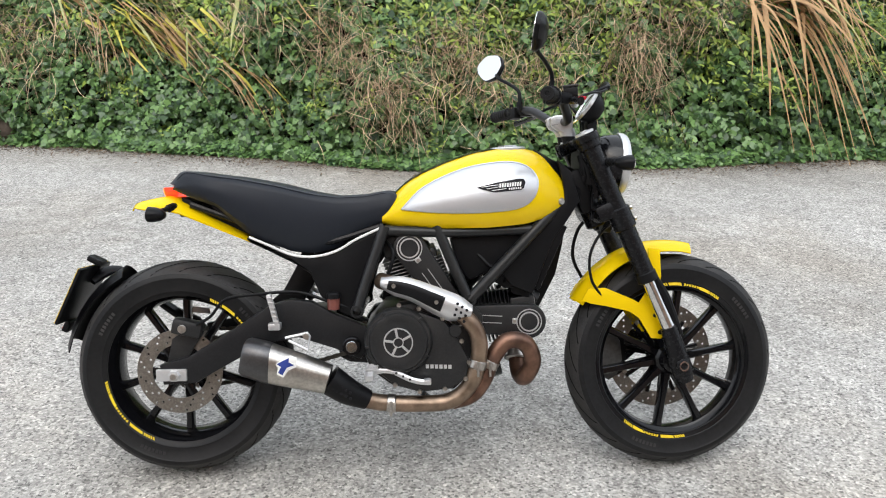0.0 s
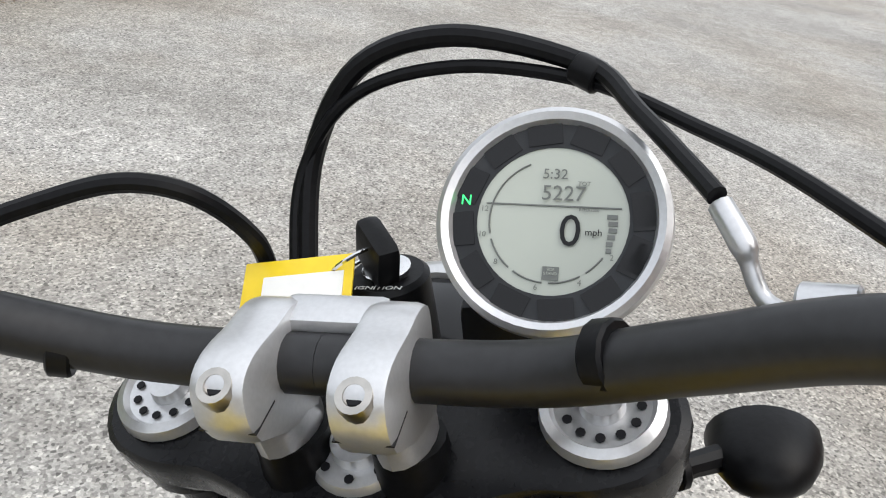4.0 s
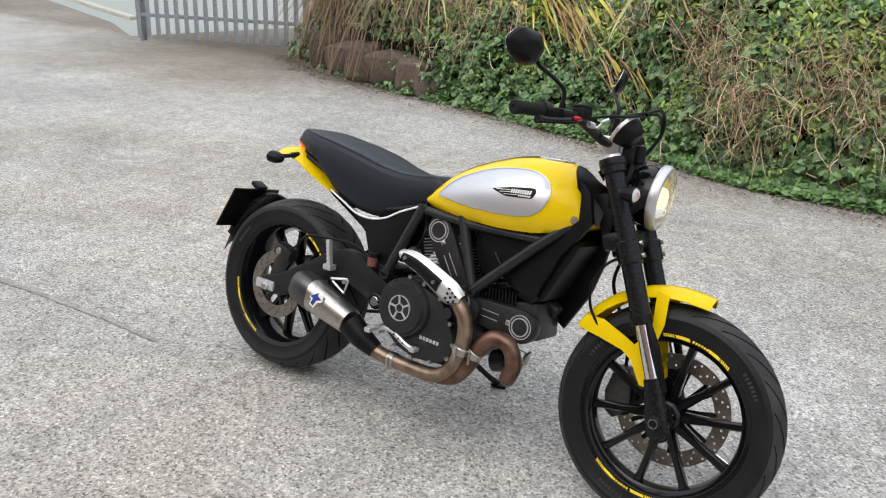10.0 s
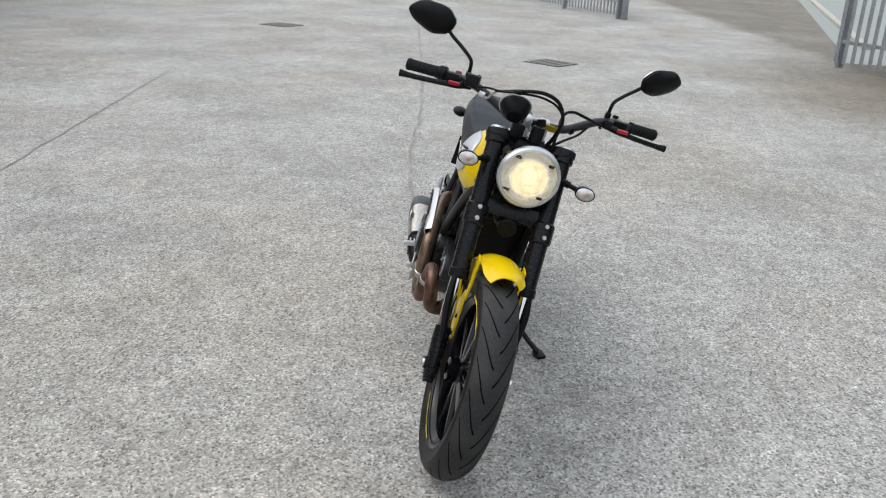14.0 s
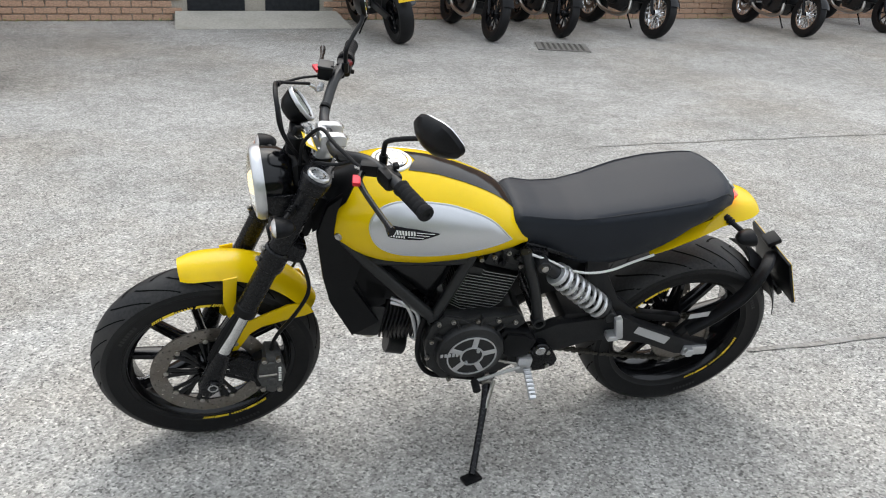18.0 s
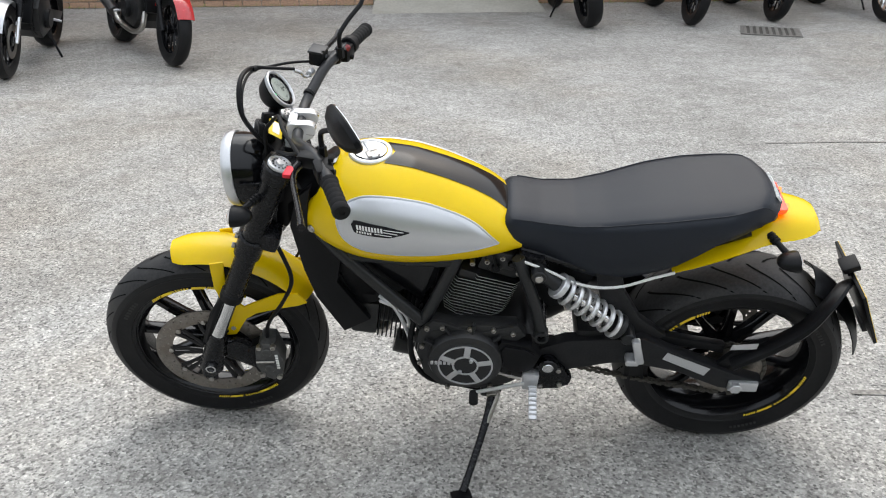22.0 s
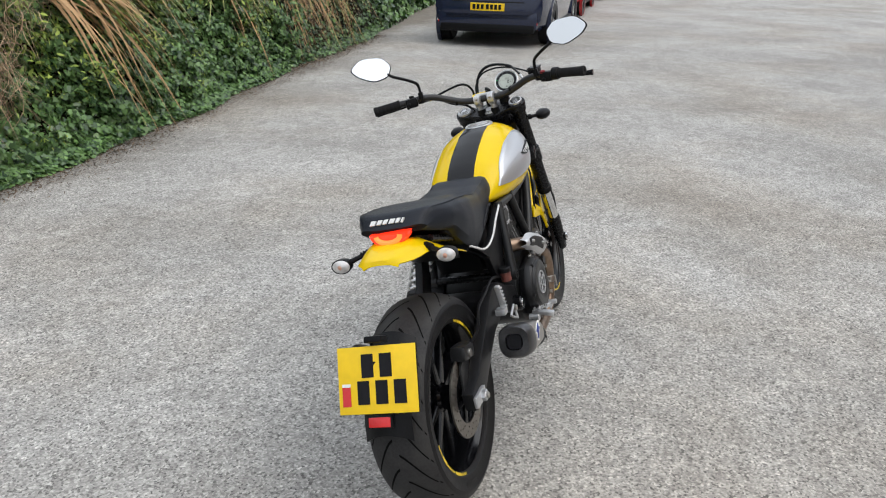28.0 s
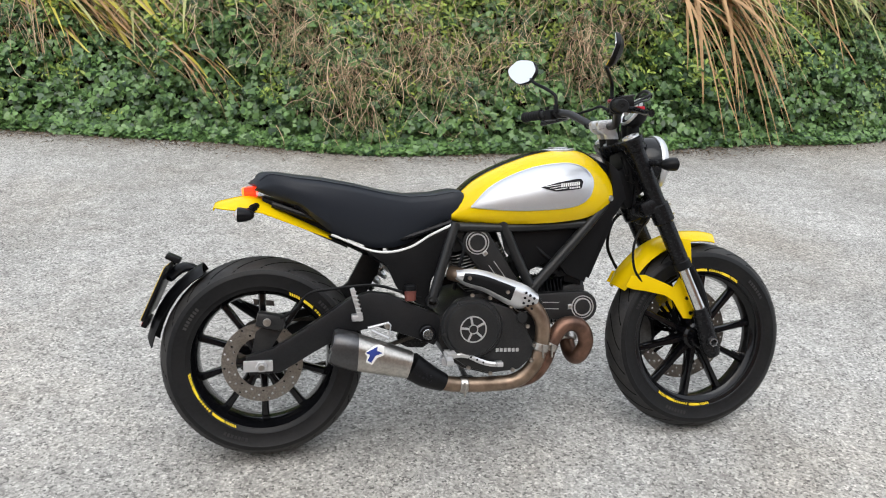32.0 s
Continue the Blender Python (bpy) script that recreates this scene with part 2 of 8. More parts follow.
FLAX = leaf_material("flax_leaf", (0.14, 0.18, 0.06), (0.50, 0.50, 0.19), 0.5)
GOLDFLAX = leaf_material("yellowing_flax_leaf", (0.46, 0.46, 0.06), (0.66, 0.56, 0.10), 0.5)
IVY = leaf_material("ivy_leaf", (0.016, 0.046, 0.016), (0.155, 0.275, 0.080), 0.36)
BUSH = leaf_material("shrub_leaf", (0.055, 0.105, 0.015), (0.33, 0.43, 0.065), 0.5)
DRAINM = material("drain_iron", (0.20, 0.192, 0.178), 0.7, 0.4, 0.1, 60, 0.2, 0.3)
DARKHOLE = material("drain_dark", (0.075, 0.07, 0.062), 0.9)
DOORM = material("dark_door_paint", (0.025, 0.027, 0.03), 0.45, 0, 0.05, 20, 0.2)
CONCRETE = material("smooth_concrete", (0.42, 0.40, 0.35), 0.85, 0, 0.05, 40, 0.12, 0.3, 0, None, 0, 0.4, (0.28, 0.27, 0.22), 2.5)
ROADM = material("far_road", (0.27, 0.29, 0.27), 0.85, 0, 0.05, 30, 0.1, 0.3)


def ground_material():
    """Worn exposed-aggregate yard: fine pale and grey stones in cement, with broad soft stains."""
    m = bpy.data.materials.new("aggregate_yard")
    m.use_nodes = True
    n, l = m.node_tree.nodes, m.node_tree.links
    b = n["Principled BSDF"]
    tc = n.new("ShaderNodeTexCoord")

    def ramp_of(source, stops):
        r = n.new("ShaderNodeValToRGB")
        e = r.color_ramp.elements
        while len(e) < len(stops):
            e.new(0.5)
        for x, (p, c) in zip(e, stops):
            x.position, x.color = p, (*c, 1)
        l.new(source, r.inputs[0])
        return r.outputs[0]

    def noise_of(scale, detail, rough):
        t = n.new("ShaderNodeTexNoise")
        t.inputs["Scale"].default_value, t.inputs["Detail"].default_value, t.inputs["Roughness"].default_value = scale, detail, rough
        l.new(tc.outputs["Object"], t.inputs["Vector"])
        return t.outputs["Fac"]

    def times(p, q):
        x = n.new("ShaderNodeMixRGB")
        x.blend_type = "MULTIPLY"
        x.inputs[0].default_value = 1
        l.new(p, x.inputs[1])
        l.new(q, x.inputs[2])
        return x.outputs[0]

    vo = n.new("ShaderNodeTexVoronoi")
    vo.inputs["Scale"].default_value = 135
    l.new(tc.outputs["Object"], vo.inputs["Vector"])
    sep = n.new("ShaderNodeSeparateColor")
    l.new(vo.outputs["Color"], sep.inputs[0])
    stones = ramp_of(sep.outputs[0], ((0.0, (0.13, 0.127, 0.123)), (0.16, (0.275, 0.271, 0.263)), (0.5, (0.38, 0.375, 0.364)), (0.84, (0.46, 0.454, 0.439)), (1.0, (0.62, 0.612, 0.594))))
    fine = ramp_of(noise_of(85, 4, 0.7), ((0.36, (0.76, 0.76, 0.76)), (0.66, (1.18, 1.175, 1.165))))
    grit = ramp_of(noise_of(26.0, 6, 0.75), ((0.36, (0.78, 0.777, 0.77)), (0.66, (1.16, 1.158, 1.15))))
    mid = ramp_of(noise_of(7.0, 8, 0.75), ((0.36, (0.82, 0.813, 0.80)), (0.64, (1.12, 1.12, 1.115))))
    big = ramp_of(noise_of(0.7, 9, 0.7), ((0.34, (0.76, 0.75, 0.73)), (0.62, (1.13, 1.128, 1.12))))
    warm = ramp_of(noise_of(0.42, 7, 0.62), ((0.46, (1.0, 1.0, 1.0)), (0.58, (0.955, 0.925, 0.885)), (0.72, (0.86, 0.80, 0.735))))
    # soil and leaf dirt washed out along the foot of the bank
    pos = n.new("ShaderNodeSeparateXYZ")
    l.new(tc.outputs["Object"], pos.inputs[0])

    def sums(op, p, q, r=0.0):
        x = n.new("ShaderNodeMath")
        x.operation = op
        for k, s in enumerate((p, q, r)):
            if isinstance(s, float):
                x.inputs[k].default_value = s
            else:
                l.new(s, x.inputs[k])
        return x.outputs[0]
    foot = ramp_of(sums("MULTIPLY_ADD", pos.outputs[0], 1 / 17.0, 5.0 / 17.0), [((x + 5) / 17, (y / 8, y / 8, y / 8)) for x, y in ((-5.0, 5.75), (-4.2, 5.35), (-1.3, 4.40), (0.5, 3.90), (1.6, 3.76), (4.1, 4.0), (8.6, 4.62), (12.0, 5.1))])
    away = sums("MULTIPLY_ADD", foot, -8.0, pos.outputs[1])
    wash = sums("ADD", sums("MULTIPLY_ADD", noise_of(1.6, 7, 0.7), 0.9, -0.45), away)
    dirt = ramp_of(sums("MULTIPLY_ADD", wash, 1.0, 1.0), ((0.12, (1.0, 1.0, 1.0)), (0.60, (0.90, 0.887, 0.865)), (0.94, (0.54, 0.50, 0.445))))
    # brown dirt round the fence corner, with the shade there painted in as well
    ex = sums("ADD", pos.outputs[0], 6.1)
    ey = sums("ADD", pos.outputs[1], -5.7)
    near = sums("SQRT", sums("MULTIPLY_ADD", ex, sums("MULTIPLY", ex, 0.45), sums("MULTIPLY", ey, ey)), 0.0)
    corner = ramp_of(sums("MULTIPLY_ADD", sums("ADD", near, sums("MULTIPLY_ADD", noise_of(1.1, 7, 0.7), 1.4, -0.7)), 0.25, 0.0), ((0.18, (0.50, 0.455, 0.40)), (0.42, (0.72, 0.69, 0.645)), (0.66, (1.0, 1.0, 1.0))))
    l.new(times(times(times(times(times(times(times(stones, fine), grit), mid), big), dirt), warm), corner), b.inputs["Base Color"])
    b.inputs["Roughness"].default_value = 0.88
    bp = n.new("ShaderNodeBump")
    bp.inputs["Strength"].default_value = 0.5
    bp.inputs["Distance"].default_value = 0.003
    l.new(vo.outputs["Distance"], bp.inputs["Height"])
    l.new(bp.outputs[0], b.inputs["Normal"])
    return m


YARD = ground_material()

# ---------------------------------------------------------------- mesh tools


def mesh_of(bm, name, mat, angle=35):
    me = bpy.data.meshes.new(name)
    bmesh.ops.recalc_face_normals(bm, faces=bm.faces)
    bm.to_mesh(me)
    bm.free()
    me.materials.append(mat)
    me.shade_smooth()
    me.set_sharp_from_angle(angle=radians(angle))
    return me


def part(name, bm, mat, parent=None, label="", m=None, angle=35):
    """One mesh object under a thing or a part; m is baked into its points."""
    if m is not None:
        bm.transform(m)
    ob = new(name, mesh_of(bm, name, mat, angle))
    if parent is not None:
        ob.parent = parent
    if label:
        tagged(ob, label)
    return ob


def empty(name, label, category, group="", kind="", m=None):
    ob = new(name)
    if m is not None:
        ob.matrix_basis = m
    return tagged(ob, label, category, group, kind)


def join(*bms):
    out = bmesh.new()
    for b in bms:
        me = bpy.data.meshes.new("joining")
        b.to_mesh(me)
        b.free()
        out.from_mesh(me)
        bpy.data.meshes.remove(me)
    return out


def loft(rings, closed=True, caps=True):
    """Skin through rings of points; every ring has the same count."""
    bm = bmesh.new()
    vs = [[bm.verts.new(p) for p in ring] for ring in rings]
    n = len(rings[0])
    for a, b in zip(vs, vs[1:]):
        for i in range(n if closed else n - 1):
            j = (i + 1) % n
            bm.faces.new((a[i], a[j], b[j], b[i]))
    if caps and closed:
        bm.faces.new(vs[0][::-1])
        bm.faces.new(vs[-1])
    return bm


def smooth_path(points, steps=6):
    """A Catmull-Rom run through the points."""
    P = [Vector(p) for p in points]
    if len(P) < 3:
        return P
    out = []
    Q = [P[0] * 2 - P[1]] + P + [P[-1] * 2 - P[-2]]
    for i in range(1, len(Q) - 2):
        a, b, c, d = Q[i - 1:i + 3]
        for k in range(steps):
            t = k / steps
            out.append(0.5 * ((2 * b) + (c - a) * t + (2 * a - 5 * b + 4 * c - d) * t * t + (3 * b - a - 3 * c + d) * t ** 3))
    out.append(P[-1])
    return out


def tube(points, radius, seg=12, steps=6, flat=1.0, up=None):
    """A pipe along points. radius: one number, or one per given point."""
    P = smooth_path(points, steps) if steps > 1 else [Vector(p) for p in points]
    if isinstance(radius, (int, float)):
        rr = [radius] * len(P)
    else:
        k = (len(P) - 1) / (len(radius) - 1)
        rr = [radius[min(int(i / k), len(radius) - 2)] * (1 - (i / k - min(int(i / k), len(radius) - 2))) +
              radius[min(int(i / k), len(radius) - 2) + 1] * (i / k - min(int(i / k), len(radius) - 2)) for i in range(len(P))]
    rings, side = [], None
    for i, p in enumerate(P):
        d = (P[min(i + 1, len(P) - 1)] - P[max(i - 1, 0)]).normalized()
        if side is None:
            ref = Vector(up) if up else (Vector((0, 0, 1)) if abs(d.z) < 0.9 else Vector((1, 0, 0)))
            side = d.cross(ref).normalized()
        side = (side - d * side.dot(d)).normalized()
        top = side.cross(d)
        rings.append([p + (side * math.cos(a) + top * math.sin(a) * flat) * rr[i] for a in (2 * math.pi * k / seg for k in range(seg))])
    return loft(rings)


def axis_matrix(center, direction):
    return Matrix.Translation(center) @ Vector(direction).to_track_quat("Z", "Y").to_matrix().to_4x4()


def revolve(profile, center, direction, seg=32, closed_profile=False):
    """Spin (radius, height) pairs about an axis; radius 0 closes an end."""
    m = axis_matrix(center, direction)
    bm = bmesh.new()
    rings = []
    for r, h in profile:
        if r < 1e-6:
            rings.append([bm.verts.new(m @ Vector((0, 0, h)))])
        else:
            rings.append([bm.verts.new(m @ Vector((r * math.cos(2 * math.pi * k / seg), r * math.sin(2 * math.pi * k / seg), h))) for k in range(seg)])
    pairs = list(zip(rings, rings[1:])) + ([(rings[-1], rings[0])] if closed_profile else [])
    for a, b in pairs:
        for k in range(seg):
            j = (k + 1) % seg
            if len(a) == 1 and len(b) == 1:
                continue
            if len(a) == 1:
                bm.faces.new((a[0], b[j], b[k]))
            elif len(b) == 1:
                bm.faces.new((a[k], a[j], b[0]))
            else:
                bm.faces.new((a[k], a[j], b[j], b[k]))
    return bm


def rod(a, b, r, seg=14, bevel=0.0, r2=None):
    """A solid rod from a to b with bevelled rims."""
    a, b = Vector(a), Vector(b)
    L = (b - a).length
    r2 = r if r2 is None else r2
    e = bevel or min(r, r2, L) * 0.12
    return revolve([(0, 0), (r - e, 0), (r, e), (r2, L - e), (r2 - e, L), (0, L)], a, b - a, seg)


def block(center, size, bevel=0.004, rot=None, seg=2):
    bm = bmesh.new()
    bmesh.ops.create_cube(bm, size=1)
    bmesh.ops.scale(bm, vec=size, verts=bm.verts)
    if bevel:
        bmesh.ops.bevel(bm, geom=bm.edges[:], offset=min(bevel, min(size) * 0.45), segments=seg, profile=0.6, affect="EDGES")
    m = Matrix.Translation(center)
    if rot is not None:
        m = m @ rot
    bm.transform(m)
    return bm


def slab(outline, y0, y1, bevel=0.003, m=None):
    """A plate with an outline in x and z, from y0 to y1."""
    bm = bmesh.new()
    a = [bm.verts.new((x, y0, z)) for x, z in outline]
    f = bm.faces.new(a)
    r = bmesh.ops.extrude_face_region(bm, geom=[f])
    bmesh.ops.translate(bm, vec=(0, y1 - y0, 0), verts=[v for v in r["geom"] if isinstance(v, bmesh.types.BMVert)])
    bmesh.ops.recalc_face_normals(bm, faces=bm.faces)
    if bevel:
        caps = [f for f in bm.faces if len(f.verts) == len(outline)]
        edges = {e for f in caps for e in f.edges}
        bmesh.ops.bevel(bm, geom=list(edges), offset=bevel, segments=2, profile=0.6, affect="EDGES")
    if m is not None:
        bm.transform(m)
    return bm


def ring_plate(r0, r1, thick, center, direction, holes=(), seg=48):
    """A flat ring with round holes cut through it. holes: (radius of circle, angle, hole radius)."""
    bm = bmesh.new()

    def circle(cx, cy, r, k):
        vs = [bm.verts.new((cx + r * math.cos(2 * math.pi * i / k), cy + r * math.sin(2 * math.pi * i / k), 0)) for i in range(k)]
        return [bm.edges.new((vs[i], vs[(i + 1) % k])) for i in range(k)]
    edges = circle(0, 0, r1, seg) + circle(0, 0, r0, seg)
    for hr, ha, hs in holes:
        edges += circle(hr * math.cos(ha), hr * math.sin(ha), hs, 7)
    bmesh.ops.triangle_fill(bm, use_beauty=True, edges=edges)
    r = bmesh.ops.extrude_face_region(bm, geom=bm.faces[:])
    bmesh.ops.translate(bm, vec=(0, 0, thick), verts=[v for v in r["geom"] if isinstance(v, bmesh.types.BMVert)])
    bm.transform(axis_matrix(center, direction))
    return bm


def sheet(points, nu, nv):
    """A grid of points (row by row) as one skin."""
    bm = bmesh.new()
    v = [bm.verts.new(p) for p in points]
    for i in range(nu - 1):
        for j in range(nv - 1):
            bm.faces.new((v[i * nv + j], v[i * nv + j + 1], v[(i + 1) * nv + j + 1], v[(i + 1) * nv + j]))
    return bm


def thicken(bm, t):
    bmesh.ops.recalc_face_normals(bm, faces=bm.faces)
    bmesh.ops.solidify(bm, geom=bm.faces[:], thickness=t)
    return bm


def curve_at(table, x):
    """Smooth interpolation in a table of (x, value)."""
    if x <= table[0][0]:
        return table[0][1]
    for (a, u), (b, v) in zip(table, table[1:]):
        if x <= b:
            t = (x - a) / (b - a)
            return u + (v - u) * t
    return table[-1][1]


def eased(table, x, w=0.02):
    return sum(curve_at(table, x + d * w) * k for d, k in ((-1, 0.2), (-0.5, 0.2), (0, 0.2), (0.5, 0.2), (1, 0.2)))


def raw_mesh(name, verts, faces, mat, parent=None, smooth=False):
    me = bpy.data.meshes.new(name)
    me.from_pydata(verts, [], faces)
    me.materials.append(mat)
    if smooth:
        me.shade_smooth()
    ob = new(name, me)
    if parent is not None:
        ob.parent = parent
    return ob


def text_mesh(body, size, mat, name, parent, m, depth=0.0004, label="", bold=0.0):
    cu = bpy.data.curves.new(name, "FONT")
    cu.body, cu.size, cu.align_x, cu.align_y, cu.extrude, cu.offset = body, size, "CENTER", "CENTER", depth, bold
    cu.resolution_u = 3
    tmp = bpy.data.objects.new(name, cu)
    me = bpy.data.meshes.new_from_object(tmp)
    bpy.data.objects.remove(tmp)
    bpy.data.curves.remove(cu)
    me.transform(m)
    me.materials.append(mat)
    ob = new(name, me)
    ob.parent = parent
    if label:
        tagged(ob, label)
    return ob


# ---------------------------------------------------------------- ground
gv, gf = [], []
R0 = 260.0
gx = [-R0, -60, -30] + [i * 1.0 for i in range(-20, 31)] + [60, R0]
gy = [-R0, -60, -30] + [i * 1.0 for i in range(-16, 17)] + [30, 60, R0]
for y in gy:
    for x in gx:
        gv.append((x, y, 0.0))
for j in range(len(gy) - 1):
    for i in range(len(gx) - 1):
        a = j * len(gx) + i
        gf.append((a, a + 1, a + 1 + len(gx), a + len(gx)))
ground = raw_mesh("ground", gv, gf, YARD)
tagged(ground, "worn pale grey exposed-aggregate concrete yard with stains", "ground", kind="structure")

# ---------------------------------------------------------------- the yellow motorcycle
# Own axes: x ahead from the rear axle, y to its left, z up square to the leaning machine.
bike = empty("motorcycle", "yellow and silver motorcycle with black seat on its side stand", "motorcycle",
             m=pose(0, 0, 0, -14.66, 0, 0))
AX = 0.322
FX = 1.447
S = Matrix.Translation((1.12, 0.0015, 0.98)) @ Matrix.Rotation(radians(4.3), 4, Vector((-0.407, 0, 0.9135))) @ Matrix.Translation((-1.12, 0, -0.98))
RAKE = Vector((-0.407, 0, 0.9135))


def tyre_bm(cx, prof):
    full = prof + [(r, -h) for r, h in reversed(prof) if h > 1e-6]
    return revolve(full, (cx, 0, AX), (0, 1, 0), 72, True)


def groove_strips(cx, R, half, count, reach, lift, m=None):
    """Swept tread cuts: thin dark strips lying on the crown of the tyre."""
    bm = bmesh.new()
    for i in range(count):
        for s in (1, -1):
            a0 = 2 * math.pi * (i + (0.5 if s > 0 else 0)) / count
            prev = None
            for k in range(9):
                u = k / 8
                h = s * (0.06 + 0.90 * u) * half
                a = a0 + reach * (u ** 1.35)
                rr = lift(abs(h)) + 0.0016
                w = (0.0052 * (1 - 0.6 * abs(u - 0.4))) / R
                pts = []
                for d in (-w, w):
                    pts.append(bm.verts.new((cx + rr * math.cos(a + d), h, AX + rr * math.sin(a + d))))
                if prev:
                    bm.faces.new((prev[0], prev[1], pts[1], pts[0]))
                prev = pts
    if m is not None:
        bm.transform(m)
    return bm


def arc_bar(cx, y, r0, r1, a0, a1, slant=0.0, seg=4, lift=0.0012):
    bm = bmesh.new()
    s = 1 if y > 0 else -1
    rows = []
    for k in range(seg + 1):
        a = a0 + (a1 - a0) * k / seg
        rows.append([bm.verts.new((cx + r * math.cos(a + (slant if r == r1 else 0)), y + s * lift, AX + r * math.sin(a + (slant if r == r1 else 0)))) for r in (r0, r1)])
    for p, q in zip(rows, rows[1:]):
        bm.faces.new((p[0], p[1], q[1], q[0]))
    return bm


def rim_sticker(cx, y, r, start, span):
    """A run of slanted stripes with a row of letter-sized dashes between them."""
    bms = []
    t = 0.0085

    def bar(f0, f1, slant=0.018, inset=0.0):
        bms.append(arc_bar(cx, y, r + inset, r + t - inset, start + f0 * span, start + f1 * span, slant, 3))
    for k in range(5):
        bar(k * 0.032, k * 0.032 + 0.022)
    bar(0.165, 0.345)
    for k in range(6):
        bar(0.365 + k * 0.042, 0.365 + k * 0.042 + 0.027, 0.0, 0.001)
    bar(0.63, 0.83)
    for k in range(5):
        bar(0.85 + k * 0.032, 0.85 + k * 0.032 + 0.022)
    return join(*bms)


def spoke_bm(cx, a, r0, r1, w0, w1, half0, half1, tilt=0.0):
    ca, sa = math.cos(a), math.sin(a)

    def ring(r, w, h):
        out = []
        for u, v in ((-1, -0.6), (-0.6, -1), (0.6, -1), (1, -0.6), (1, 0.6), (0.6, 1), (-0.6, 1), (-1, 0.6)):
            t = u * w
            out.append(Vector((cx + r * ca - t * sa, v * h + tilt * (r - r0), AX + r * sa + t * ca)))
        return out
    return loft([ring(r0, w0, half0), ring((r0 + r1) / 2, (w0 + w1) / 2 * 0.85, (half0 + half1) / 2), ring(r1, w1 * 1.25, half1)])


def wheel(name, cx, tyre, rim, width, m, spokes, phase, label):
    flange = rim
    prof = [(flange + 0.008, width), (flange + 0.004, width + 0.004), (flange - 0.006, width + 0.001), (flange - 0.014, width - 0.012),
            (flange - 0.024, width * 0.55), (flange - 0.028, 0.0)]
    inner = [(r - 0.006, h * 0.97) for r, h in prof[2:]]
    half = prof + inner[::-1][1:]
    outer = prof + [(r, -h) for r, h in prof[-2::-1]]
    innerp = [(flange + 0.0, -width + 0.004)] + [(r + 0.012, h) for r, h in ((flange - 0.016, -width * 0.6), (flange - 0.016, width * 0.6))] + [(flange + 0.0, width - 0.004)]
    w = part(name, revolve(outer + innerp, (cx, 0, AX), (0, 1, 0), 64, True), GLOSS, bike, label, m)
    ty = part("tyre", tyre_bm(cx, tyre), RUBBER, w, "worn black road tyre with swept tread grooves", m)
    crown = [(r + 0.0006, h) for r, h in tyre if r > tyre[-1][0] - 0.036]
    crown = [(crown[0][0] - 0.0016, crown[0][1])] + crown
    part("tread", revolve(crown + [(r, -h) for r, h in reversed(crown) if h > 1e-6], (cx, 0, AX), (0, 1, 0), 72), TREAD, ty, "dusty grey tread", m)
    for s in (1, -1):
        for a0 in (0.5, 2.4, 4.2):
            for k in range(7):
                part("sidewall_mark", arc_bar(cx, s * (tyre[4][1] + 0.001), tyre[4][0] - 0.006, tyre[4][0] + 0.005, a0 + k * 0.045, a0 + k * 0.045 + 0.03, 0.0, 2), TREAD, ty, "", m)

    def lift(h):
        tab = sorted((hh, rr) for rr, hh in tyre)
        tab = [(hh, rr) for hh, rr in tab if rr > tyre[-1][0] - 0.050]
        return curve_at(tab, h)
    half_w = max(h for r, h in tyre)
    part("tread_pattern", groove_strips(cx, tyre[-1][0], half_w * 0.96, 22, 0.42, lift), GROOVE, w, "", m)
    for k in range(spokes):
        a = phase + 2 * math.pi * k / spokes
        part("spoke", spoke_bm(cx, a, 0.028, flange - 0.022, 0.015, 0.009, 0.024, 0.017), GLOSS, w, "", m)
    part("hub", revolve([(0.018, -0.062), (0.034, -0.058), (0.036, -0.03), (0.045, -0.022), (0.045, 0.022), (0.036, 0.03), (0.034, 0.058), (0.018, 0.062)],
                        (cx, 0, AX), (0, 1, 0), 28, True), GLOSS, w, "", m)
    for s in (1, -1):
        for st in ((0.14, 3.28) if cx < 0.5 else (0.91, 4.0)):
            part("rim_sticker", rim_sticker(cx, s * (width + 0.004), flange - 0.006, st, 1.02 if cx < 0.5 else 0.86), STICKER, w, "yellow striped rim sticker", m)
    part("valve", rod((cx + (flange - 0.028) * math.cos(5.9), 0, AX + (flange - 0.028) * math.sin(5.9)),
                      (cx + (flange - 0.065) * math.cos(5.9), 0.0, AX + (flange - 0.065) * math.sin(5.9)), 0.0045), CHROME, w, "", m)
    return w


REAR_TYRE = [(0.214, 0.072), (0.227, 0.078), (0.230, 0.081), (0.234, 0.0805), (0.252, 0.087), (0.268, 0.0895), (0.272, 0.0915), (0.276, 0.0905), (0.286, 0.087), (0.297, 0.078), (0.306, 0.062), (0.3125, 0.042), (0.317, 0.020), (0.318, 0.0)]
FRONT_TYRE = [(0.220, 0.042), (0.234, 0.047), (0.237, 0.050), (0.241, 0.0495), (0.258, 0.055), (0.272, 0.0565), (0.276, 0.0583), (0.280, 0.0572), (0.290, 0.053), (0.301, 0.043), (0.310, 0.029), (0.316, 0.013), (0.3175, 0.0)]
REAR_TYRE = [(0.214 + (r - 0.214) * 0.914, h) for r, h in REAR_TYRE]
FRONT_TYRE = [(0.220 + (r - 0.220) * 0.965, h) for r, h in FRONT_TYRE]
RW = Matrix.Translation((0.016, 0, 0.002))
rear_wheel = wheel("rear_wheel", 0.0, REAR_TYRE, 0.222, 0.072, RW, 10, 0.31, "black ten-spoke alloy rear wheel")
